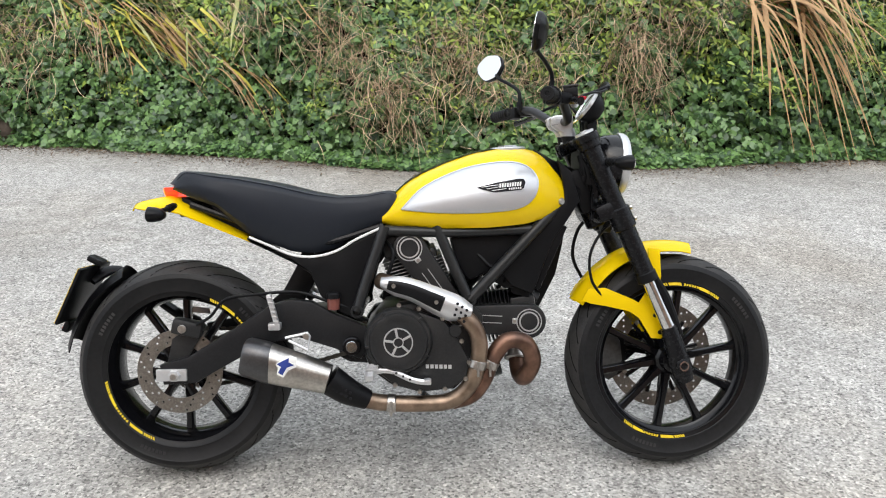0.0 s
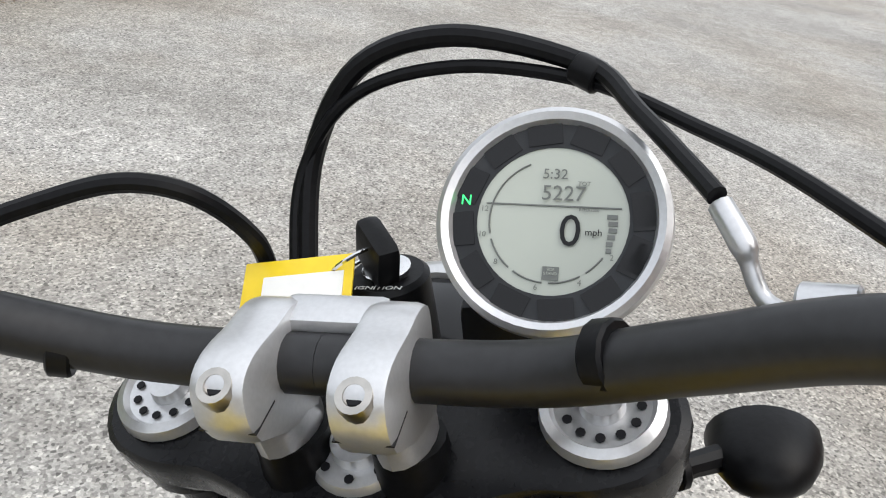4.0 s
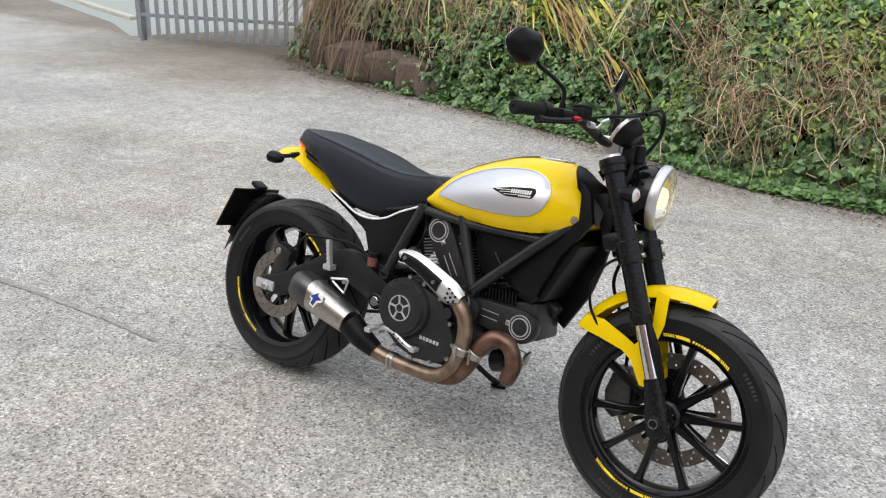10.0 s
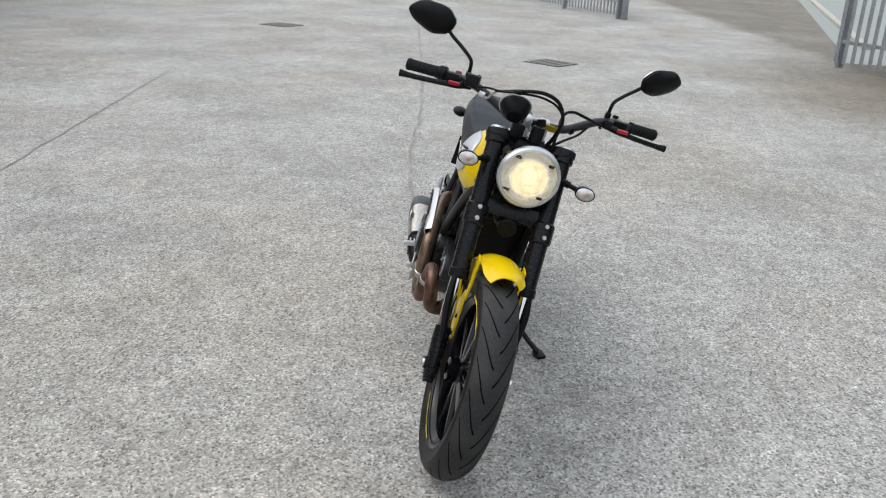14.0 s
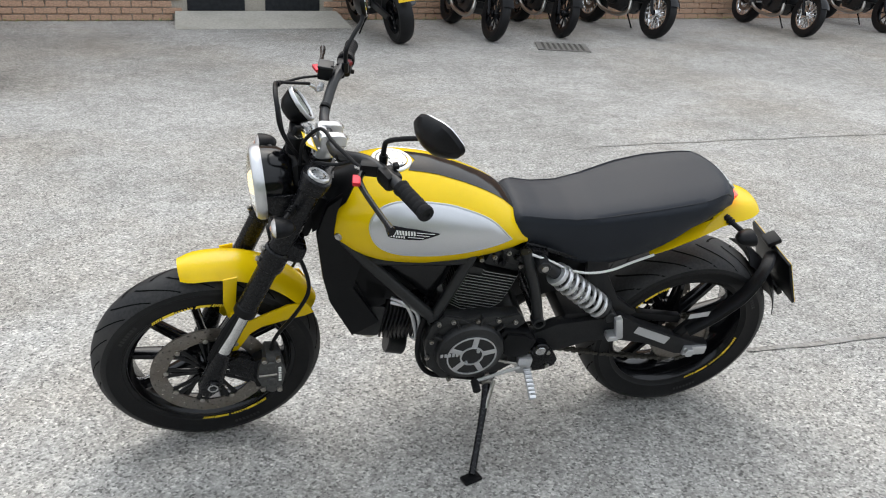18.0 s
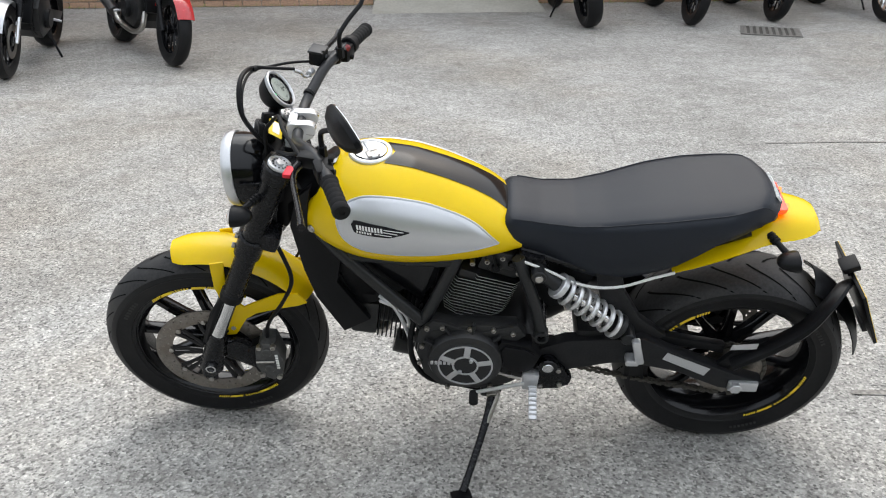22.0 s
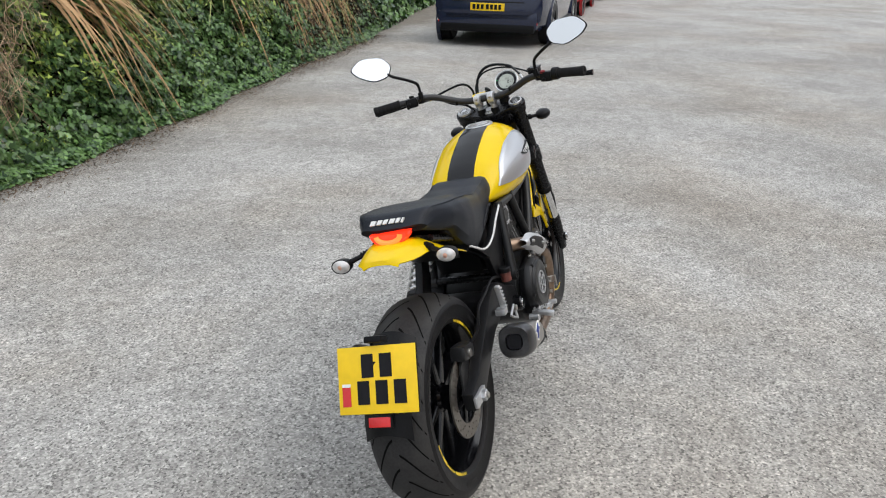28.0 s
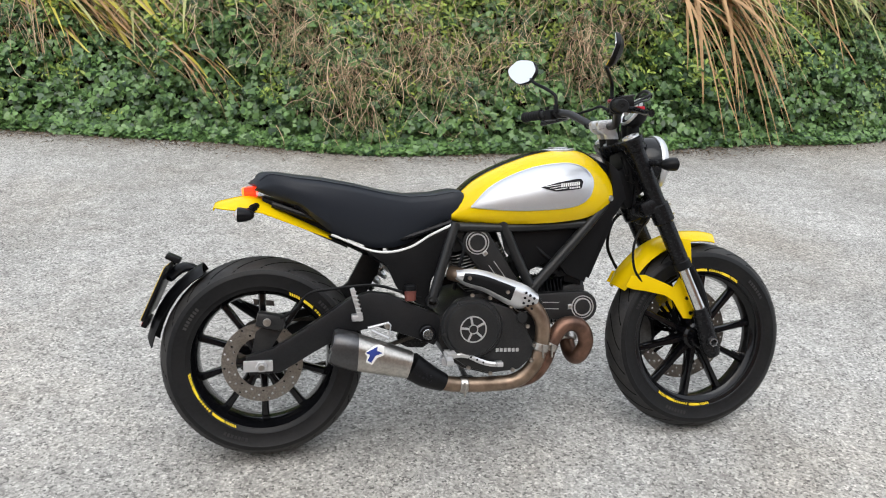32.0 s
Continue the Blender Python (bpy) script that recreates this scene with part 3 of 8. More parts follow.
front_wheel = wheel("front_wheel", FX, FRONT_TYRE, 0.230, 0.044, S, 10, 0.16, "black ten-spoke alloy front wheel")


def disc_holes(r0, r1, n, size):
    out = []
    for i in range(n):
        a = 2 * math.pi * i / n
        for k, q in enumerate((0.25, 0.55, 0.82)):
            out.append((r0 + (r1 - r0) * q, a + k * 2 * math.pi / n * 0.33, size))
    return out


part("brake_disc", ring_plate(0.078, 0.121, 0.005, (0, -0.098, AX), (0, 1, 0), disc_holes(0.078, 0.121, 16, 0.0036)), DISC, rear_wheel, "drilled steel rear brake disc", RW)
for k in range(6):
    part("carrier_arm", spoke_bm(0, 2 * math.pi * k / 6, 0.03, 0.084, 0.012, 0.010, 0.003, 0.003), GLOSS, rear_wheel, "", RW @ Matrix.Translation((0, -0.094, 0)))
part("brake_disc", ring_plate(0.118, 0.163, 0.005, (FX, 0.068, AX), (0, 1, 0), disc_holes(0.118, 0.163, 22, 0.0036)), DISC, front_wheel, "drilled steel front brake disc", S)
for k in range(9):
    for s in (0, 1):
        part("carrier_arm", spoke_bm(FX, 2 * math.pi * k / 9 + 0.2 * s, 0.035, 0.124, 0.007, 0.006, 0.003, 0.003), GLOSS, front_wheel, "", S @ Matrix.Translation((0, 0.070, 0)))
for k in range(9):
    a = 2 * math.pi * k / 9 + 0.1
    part("disc_rivet", rod((FX + 0.121 * math.cos(a), 0.066, AX + 0.121 * math.sin(a)), (FX + 0.121 * math.cos(a), 0.077, AX + 0.121 * math.sin(a)), 0.007, 10), STEEL, front_wheel, "", S)

# sprocket and chain on the left
teeth = []
for i in range(84):
    a = 2 * math.pi * i / 84
    r = 0.094 if i % 2 else 0.088
    teeth.append((r * math.cos(a), AX + r * math.sin(a)))
part("sprocket", slab(teeth, 0.082, 0.088, 0), DISC, rear_wheel, "toothed steel rear sprocket", RW)
links = []
fr = (0.525, 0.388, 0.036)
u = Vector((fr[0], 0, fr[1] - AX)).normalized()
nrm = Vector((-u.z, 0, u.x))
for sgn in (1, -1):
    p0 = Vector((0, 0.085, AX)) + nrm * 0.092 * sgn
    p1 = Vector((fr[0], 0.085, fr[1])) + nrm * fr[2] * sgn
    n = 42
    for i in range(n):
        c = p0.lerp(p1, (i + 0.5) / n)
        c.z -= 0.010 * math.sin(math.pi * (i + 0.5) / n) if sgn < 0 else 0.004 * math.sin(math.pi * (i + 0.5) / n)
        ang = math.atan2((p1 - p0).z, (p1 - p0).x)
        for dy in ((-0.007, 0.007) if i % 2 else (-0.0035, 0.0035)):
            links.append(block(c + Vector((0, dy, 0)), (0.0155, 0.002, 0.011), 0.0, pose(0, 0, 0, 0, -math.degrees(ang), 0)))
for i in range(26):
    a = math.pi * 0.55 + math.pi * 0.9 * (i + 0.5) / 26
    c = Vector((0.094 * math.cos(a), 0.085, AX + 0.094 * math.sin(a)))
    for dy in ((-0.007, 0.007) if i % 2 else (-0.0035, 0.0035)):
        links.append(block(c + Vector((0, dy, 0)), (0.0155, 0.002, 0.011), 0.0, pose(0, 0, 0, 0, -math.degrees(a + math.pi / 2), 0)))
part("drive_chain", join(*links), CHAINM, bike, "oily dark steel drive chain", RW)

# swingarm
sw = part("swingarm", slab([(-0.03, 0.350), (0.05, 0.372), (0.17, 0.445), (0.28, 0.515), (0.34, 0.533), (0.40, 0.525), (0.47, 0.487), (0.55, 0.455), (0.565, 0.405),
                            (0.535, 0.360), (0.46, 0.392), (0.36, 0.425), (0.27, 0.408), (0.17, 0.355), (0.07, 0.298), (-0.02, 0.294)], -0.138, -0.100, 0.007),
          DULL, bike, "dark grey cast swingarm")
part("left_arm", slab([(-0.06, 0.332), (0.0, 0.352), (0.20, 0.440), (0.27, 0.482), (0.34, 0.478), (0.47, 0.466), (0.55, 0.430), (0.555, 0.375), (0.525, 0.338),
                       (0.45, 0.360), (0.35, 0.388), (0.28, 0.388), (0.17, 0.362), (0.05, 0.305), (-0.03, 0.298)], 0.100, 0.138, 0.007), DULL, sw)
part("cross_brace", block((0.40, 0, 0.455), (0.09, 0.24, 0.07), 0.02), DULL, sw)
part("axle_block", block((0.006, -0.143, AX + 0.002), (0.086, 0.012, 0.034), 0.004), ALU, sw, "cast alloy chain adjuster block")
part("axle_block", block((-0.01, 0.143, AX), (0.078, 0.012, 0.034), 0.004), ALU, sw, "cast alloy chain adjuster block")
part("axle_nut", rod((0.016, -0.146, AX + 0.002), (0.016, -0.162, AX + 0.002), 0.017, 6), ALU, sw)
part("axle_bolt", rod((0.016, -0.156, AX + 0.002), (0.016, -0.168, AX + 0.002), 0.009, 12), STEEL, sw)
part("axle_nut", rod((0.012, 0.146, AX + 0.002), (0.012, 0.160, AX + 0.002), 0.017, 6), ALU, sw)
part("pivot_cap", rod((0.512, -0.130, 0.402), (0.512, -0.166, 0.402), 0.026, 20), GLOSS, sw)
part("pivot_bolt", rod((0.512, -0.160, 0.402), (0.512, -0.170, 0.402), 0.016, 20), CHROME, sw)
part("pivot_cap", rod((0.514, 0.130, 0.392), (0.514, 0.166, 0.392), 0.026, 20), GLOSS, sw)
part("pivot_bolt", rod((0.514, 0.160, 0.392), (0.514, 0.168, 0.392), 0.015, 20), CHROME, sw)
part("label_plate", slab([(0.085, 0.380), (0.205, 0.436), (0.215, 0.412), (0.098, 0.354)], 0.1382, 0.1394, 0), ALU, sw, "scuffed silver warning label")
part("chain_guard", slab([(0.05, 0.432), (0.36, 0.490), (0.37, 0.470), (0.30, 0.452), (0.05, 0.405)], 0.080, 0.104, 0.003), BLACK, bike)
part("rear_hugger", slab([(0.415, 0.690), (0.355, 0.705), (0.335, 0.62), (0.285, 0.53), (0.21, 0.468), (0.27, 0.440), (0.34, 0.485), (0.385, 0.56), (0.40, 0.62)], 0.085, 0.112, 0.005), DULL, bike)
# rear caliper
cal = part("rear_caliper", block((0.045, -0.105, 0.452), (0.085, 0.050, 0.046), 0.012, pose(0, 0, 0, 0, 12, 0)), ENGINE, bike, "black rear brake caliper")
part("caliper_bolt", rod((0.035, -0.128, 0.452), (0.035, -0.136, 0.452), 0.012, 16), STEEL, cal)
part("caliper_bracket", slab([(-0.02, 0.33), (0.03, 0.345), (0.09, 0.44), (0.06, 0.46), (0.0, 0.42)], -0.108, -0.100, 0.002), ENGINE, cal)
part("brake_hose", tube([(0.075, -0.125, 0.462), (0.12, -0.14, 0.49), (0.16, -0.14, 0.535), (0.24, -0.14, 0.548), (0.36, -0.13, 0.552), (0.46, -0.13, 0.52), (0.52, -0.12, 0.50)], 0.0045, 8), BLACK, bike)
res = part("rear_fluid_reservoir", revolve([(0, 0), (0.017, 0), (0.018, 0.03), (0.0, 0.032)], (0.462, -0.145, 0.505), (0, 0, 1), 16), REDPLASTIC, bike, "brown translucent rear brake fluid reservoir")
part("reservoir_cap", revolve([(0, 0.03), (0.0195, 0.031), (0.0195, 0.044), (0.016, 0.047), (0, 0.047)], (0.462, -0.145, 0.505), (0, 0, 1), 16), BLACK, res)

# number plate on its low left-hand arm
arm = part("plate_arm", tube([(0.03, 0.128, 0.395), (-0.05, 0.128, 0.455), (-0.13, 0.118, 0.520), (-0.185, 0.09, 0.585), (-0.225, 0.045, 0.60), (-0.262, 0.0, 0.575)],
                             [0.026, 0.027, 0.025, 0.022, 0.02, 0.018], 10, 6, 0.55), BLACK, bike, "black number plate arm from the swingarm")
part("arm_plate", slab([(0.10, 0.33), (0.02, 0.445), (-0.05, 0.478), (0.0, 0.42), (0.05, 0.34)], 0.108, 0.124, 0.003), BLACK, arm)
part("arm_label", slab([(-0.02, 0.478), (0.045, 0.470), (0.048, 0.452), (-0.018, 0.458)], 0.136, 0.1375, 0), ALU, arm)
pl_t, pl_b = Vector((-0.248, 0, 0.621)), Vector((-0.322, 0, 0.466))
pl_u = (pl_t - pl_b).normalized()
pl_n = Vector((-pl_u.z, 0, pl_u.x))
pl_m = Matrix.Translation((pl_t + pl_b) / 2 + pl_n * 0.0) @ Matrix((( 0, pl_u.x, pl_n.x, 0), (-1, 0, 0, 0), (0, pl_u.z, pl_n.z, 0), (0, 0, 0, 1)))
pl_h = (pl_t - pl_b).length


def plate_box(x, y, w, h, z, d, mat, name, parent, label="", bevel=0.0):
    return part(name, block((x, y, z + 0.005), (w, h, d), bevel), mat, parent, label, pl_m)


plate = plate_box(0, 0, 0.224, pl_h, 0.0008, 0.0012, PLATE, "number_plate", bike, "yellow number plate with plain black bars", 0.001)
plate_box(0, 0, 0.2255, pl_h + 0.0015, -0.0044, 0.009, BLACK, "plate_backing", plate, "", 0.003)
for row, xs in ((0.036, (-0.026, 0.026)), (-0.032, (-0.04, 0.012, 0.064))):
    for x in xs:
        plate_box(x, row, 0.034, 0.060, 0.0022, 0.0012, INK, "plate_bar", plate)
plate_box(-0.089, -0.040, 0.024, 0.052, 0.0022, 0.0012, REDLENS, "plate_emblem", plate, "small red rectangular emblem")
plate_box(-0.089, -0.012, 0.024, 0.008, 0.0024, 0.0012, PAPER, "emblem_band", plate)
plate_box(0.0, pl_h / 2 + 0.016, 0.05, 0.018, -0.003, 0.045, BLACK, "plate_lamp", plate, "black number plate lamp", 0.006)
plate_box(-0.016, pl_h / 2 + 0.004, 0.006, 0.02, -0.01, 0.01, BLACK, "plate_lamp_foot", plate)
plate_box(0, -pl_h / 2 - 0.022, 0.062, 0.026, -0.001, 0.005, REDLENS, "rear_reflector", plate, "red rear reflector below the plate", 0.003)
plate_box(0, -pl_h / 2 - 0.020, 0.068, 0.034, -0.008, 0.017, BLACK, "reflector_mount", plate, "", 0.003)
rows = []
for i in range(7):
    a = radians(118 + i * 8)
    for j in range(9):
        t = (j - 4) / 4
        rows.append((0.338 * math.cos(a) - 0.02 * t * t * math.cos(a), t * 0.068, AX + 0.338 * math.sin(a) - 0.028 * t * t))
part("short_mudguard", thicken(sheet([p for p in rows], 7, 9), 0.003), BLACK, bike, "short black rear mudguard", None)

# main frame tubes
frame_p = part("frame_tube", tube([(0.606, -0.125, 0.735), (0.560, -0.140, 0.60), (0.527, -0.150, 0.499)], 0.0155, 14), FRAMEM, bike, "black tubular steel trellis frame")
for s in (1, -1):
    if s > 0:
        part("frame_tube", tube([(0.606, 0.125, 0.735), (0.560, 0.136, 0.60), (0.536, 0.144, 0.501)], 0.0155, 14), FRAMEM, frame_p)
    part("frame_tube", tube([(0.752, s * 0.122, 0.735), (0.795, s * 0.128, 0.63), (0.842, s * 0.136, 0.525)], 0.0155, 14), FRAMEM, frame_p)
    part("frame_tube", tube([(0.842, s * 0.136, 0.525), (0.945, s * 0.128, 0.632), (1.045, s * 0.112, 0.735), (1.13, s * 0.075, 0.82)], 0.0165, 14), FRAMEM, frame_p)
    part("frame_tube", tube([(0.606 if s < 0 else 0.750, s * 0.118, 0.722), (0.80, s * 0.122, 0.716), (1.03, s * 0.112, 0.722)], 0.0145, 12), FRAMEM, frame_p)
    part("tube_end", revolve([(0.0, -0.004), (0.011, -0.004), (0.0125, 0.012), (0.018, 0.012), (0.019, -0.022), (0, -0.022)],
                             (0.842, s * 0.138, 0.525), (0, s, 0), 18), FRAMEM, frame_p)
    part("tube_end", revolve([(0.0, -0.004), (0.011, -0.004), (0.0125, 0.012), (0.018, 0.012), (0.019, -0.022), (0, -0.022)],
                             (0.528 if s < 0 else 0.537, s * 0.152, 0.499), (0, s, 0), 18), FRAMEM, frame_p)
    part("tank_rail_clip", block((0.955, s * 0.123, 0.728), (0.03, 0.006, 0.012), 0.002), DULL, frame_p)
    if s < 0:
        part("side_cover", slab([(0.60, 0.732), (0.587, 0.724), (0.524, 0.694), (0.471, 0.663), (0.408, 0.648), (0.346, 0.654), (0.284, 0.681), (0.222, 0.706), (0.222, 0.700), (0.329, 0.650), (0.396, 0.604), (0.422, 0.544), (0.440, 0.520), (0.485, 0.49), (0.515, 0.478), (0.53, 0.56), (0.565, 0.62)],
                                -0.128, -0.105, 0.006), BLACK, bike, "matt black side cover")
    low = [(1.128, 0.750), (1.085, 0.69), (1.025, 0.535), (0.965, 0.56), (0.93, 0.605), (1.015, 0.725)] if s < 0 else [(1.142, 0.660), (1.121, 0.570), (1.058, 0.446), (0.985, 0.492), (1.060, 0.621), (1.044, 0.698)]
    part("radiator_shroud", slab([(1.095, 0.918), (1.135, 0.885), (1.160, 0.80)] + low + [(1.075, 0.775), (1.115, 0.80), (1.11, 0.86)],
                                 s * 0.082, s * 0.105, 0.007), BLACK, bike, "matt black plastic shroud beside the oil cooler")
part("frame_cross", rod((0.842, -0.14, 0.525), (0.842, 0.14, 0.525), 0.014), SATIN, frame_p)
part("frame_cross", rod((0.53, -0.15, 0.499), (0.536, 0.15, 0.499), 0.013), SATIN, frame_p)
part("head_tube", rod((1.163, 0, 0.885), (1.235, 0, 0.725), 0.036, 20), SATIN, frame_p)
part("airbox", slab([(0.79, 0.705), (1.02, 0.712), (0.96, 0.645), (0.90, 0.60), (0.845, 0.575), (0.81, 0.62)], -0.098, 0.098, 0.01), BLACK, bike, "black plastic airbox")
part("subframe", tube([(0.60, -0.09, 0.735), (0.42, -0.1, 0.69), (0.25, -0.1, 0.735), (0.06, -0.085, 0.80)], 0.011, 10), SATIN, frame_p)
part("subframe", tube([(0.60, 0.09, 0.735), (0.42, 0.1, 0.69), (0.25, 0.1, 0.735), (0.06, 0.085, 0.80)], 0.011, 10), SATIN, frame_p)

# fuel tank
TOP = [(0.596, 0.775), (0.61, 0.800), (0.63, 0.826), (0.67, 0.862), (0.72, 0.890), (0.78, 0.916), (0.86, 0.943), (0.93, 0.955), (0.99, 0.956), (1.03, 0.949), (1.07, 0.932), (1.10, 0.906), (1.125, 0.868), (1.142, 0.825), (1.150, 0.795)]
BOT = [(0.596, 0.742), (0.63, 0.733), (0.75, 0.727), (0.90, 0.729), (1.0, 0.738), (1.07, 0.756), (1.12, 0.778), (1.150, 0.792)]
WID = [(0.596, 0.098), (0.63, 0.116), (0.70, 0.142), (0.80, 0.163), (0.88, 0.170), (0.96, 0.167), (1.03, 0.152), (1.08, 0.130), (1.12, 0.100), (1.142, 0.075), (1.150, 0.05)]


def tank_dims(x):
    top, bot, w = eased(TOP, x, 0.012), eased(BOT, x, 0.012), eased(WID, x, 0.02)
    mid = bot + (top - bot) * 0.34
    return top, bot, mid, w


def tank_y(x, z):
    top, bot, mid, w = tank_dims(x)
    if z > mid:
        q = min(1, (z - mid) / (top - mid))
        return w * (1 - q ** 2.3) ** (1 / 1.9)
    q = min(1, (mid - z) / (mid - bot))
    return w * (1 - 0.16 * q ** 2.5)


def tank_z(x, y):
    top, bot, mid, w = tank_dims(x)
    return mid + (top - mid) * (1 - (min(abs(y), w * 0.999) / w) ** 1.9) ** (1 / 2.3)


rings = []
for i in range(45):
    x = 0.598 + (1.149 - 0.598) * i / 44
    top, bot, mid, w = tank_dims(x)
    right = []
    for k in range(7):
        z = bot + (mid - bot) * k / 6
        right.append((tank_y(x, z), z))
    for k in range(1, 15):
        a = math.pi / 2 * k / 14
        y = w * math.cos(a)
        right.append((y, tank_z(x, y)))
    ring = [(x, y, z) for y, z in right] + [(x, -y, z) for y, z in right[-2::-1]]
    rings.append(ring)
tank = part("fuel_tank", loft(rings), YELLOW, bike, "glossy yellow teardrop fuel tank", angle=50)


def panel_outline():
    pts = [(0.655, 0.782), (0.71, 0.838), (0.785, 0.877), (0.86, 0.901), (0.945, 0.911), (0.995, 0.903), (1.025, 0.880), (1.034, 0.848), (1.016, 0.806), (0.968, 0.782), (0.861, 0.773), (0.754, 0.774)]
    return [(p.x, p.z) for p in smooth_path([(x, 0, z) for x, z in pts + pts[:1]], 5)][:-1]


def on_tank(x, z, s, lift):
    return (x, s * (tank_y(x, z) + lift), z)


for s in (1, -1):
    out = panel_outline()
    cx, cz = 0.87, 0.838
    rows = []
    for k in range(9):
        t = 1 - k / 8 * 0.999
        lift = 0.0045 if k >= 1 else 0.0005
        t2 = t if k else 1.0
        rows.append([on_tank(cx + (x - cx) * t2, cz + (z - cz) * t2, s, lift) for x, z in out])
    rows.insert(1, [on_tank(cx + (x - cx) * 0.985, cz + (z - cz) * 0.975, s, 0.0045) for x, z in out])
    part("side_panel", loft(rows, True, True), SILVER, tank, "satin silver teardrop tank panel", angle=40)
    out2 = [on_tank(x, z, s, 0.0022) for x, z in out]
    part("panel_trim", tube(out2 + out2[:2], 0.0028, 6, 1), SILVER, tank)
    # winged badge: a tapered black plate with pale stripes and letter-sized bars

    def badge(px, pz, lift=0.0062):
        x = 0.862 + 0.136 * px * 0.997 + 0.0 * pz
        z = 0.837 + 0.0105 * px + pz
        return on_tank(x, z, s, lift)
    edge_up = [(0.0, 0.004), (0.42, 0.0135), (0.86, 0.0185), (0.97, 0.0170), (1.0, 0.008)]
    edge_dn = [(0.0, 0.0035), (0.12, -0.003), (0.35, -0.0135), (0.75, -0.013), (0.95, -0.012), (1.0, 0.006)]
    rings = []
    for k in range(25):
        a = k / 24
        hi_, lo_ = np.interp(a, *zip(*edge_up)), np.interp(a, *zip(*edge_dn))
        rings.append([badge(a, lo_ + (hi_ - lo_) * q / 5, 0.0072) for q in range(6)] + [badge(a, lo_ + (hi_ - lo_) * q / 5, 0.0030) for q in range(5, -1, -1)])
    bd = part("badge", loft(rings), INK, tank, "black winged badge with pale bars")

    def strip(a0, a1, b0, b1, rise):
        return loft([[badge(a0 + (a1 - a0) * k / 6, b0 + rise * k / 6, 0.0060), badge(a0 + (a1 - a0) * k / 6, b1 + rise * k / 6, 0.0060), badge(a0 + (a1 - a0) * k / 6, b1 + rise * k / 6, 0.0080), badge(a0 + (a1 - a0) * k / 6, b0 + rise * k / 6, 0.0080)] for k in range(7)])
    for a0, a1, b in ((0.10, 0.44, 0.0040), (0.20, 0.44, -0.0020), (0.30, 0.60, -0.0080)):
        part("badge_stripe", strip(a0, a1, b - 0.0008, b + 0.0008, 0.0025), WHITE, bd)
    for k in range(9):
        a = 0.455 + k * 0.052
        part("badge_bar", loft([[badge(a, -0.0015, l), badge(a + 0.034, -0.0015, l), badge(a + 0.044, 0.0095, l), badge(a + 0.010, 0.0095, l)] for l in (0.0060, 0.0080)]), WHITE, bd)
    for k in range(6):
        a = 0.65 + k * 0.046
        part("badge_bar", loft([[badge(a, -0.0095, l), badge(a + 0.030, -0.0095, l), badge(a + 0.032, -0.0045, l), badge(a + 0.002, -0.0045, l)] for l in (0.0060, 0.0080)]), WHITE, bd)
    part("tank_bolt", revolve([(0, 0.004), (0.004, 0.004), (0.0045, 0.0025), (0.0085, 0.003), (0.0105, 0.0), (0.0105, -0.004)], on_tank(1.106, 0.800, s, 0.002), (0.5, s * 0.86, 0), 18), STEEL, tank)

# black strip from the filler to the seat
pts = []
for i in range(22):
    x = 0.606 + (0.905 - 0.606) * i / 21
    for j in range(9):
        t = (j - 4) / 4
        w = 0.050 - 0.004 * i / 21
        xx = x + (0.012 if i == 21 else 0) * abs(t) * 2
        pts.append((xx, t * w, tank_z(xx, t * w) + 0.0016))
part("tank_stripe", sheet(pts, 22, 9), GLOSS, tank, "black stripe along the tank top", angle=60)
capz = tank_z(0.965, 0) - 0.0055
tilt = (-0.03, 0, 1)
fc = part("filler_cap", revolve([(0.053, -0.012), (0.053, 0.003), (0.050, 0.006), (0.043, 0.006), (0.041, 0.003), (0.0395, 0.003), (0.0385, 0.0065), (0.0, 0.0075)], (0.965, 0, capz), tilt, 40), ALU, tank, "round brushed aluminium filler cap")
part("cap_lever", block((0.965, 0, capz + 0.009), (0.014, 0.080, 0.006), 0.002, pose(0, 0, 0, 0, 0, 25)), ALU, fc)
part("cap_lock", block((0.957, 0.020, capz + 0.0095), (0.030, 0.026, 0.005), 0.002, pose(0, 0, 0, 0, 0, 25)), STEEL, fc)
part("cap_seam", revolve([(0.0405, 0.0032), (0.039, 0.0068), (0.0385, 0.0032)], (0.965, 0, capz), tilt, 40, True), BLACK, fc)


def cover_point(x, t):
    """On the black cover between tank and headstock; t runs from side to side."""
    zc = tank_z(min(x, 1.085), 0) + 0.005 - 0.42 * max(0.0, x - 1.085)
    half = 0.098 - 0.16 * max(0.0, x - 1.04)
    return (x, t * half, zc - 0.080 * abs(t) ** 2.4 - 0.25 * max(0.0, x - 1.10) * abs(t))


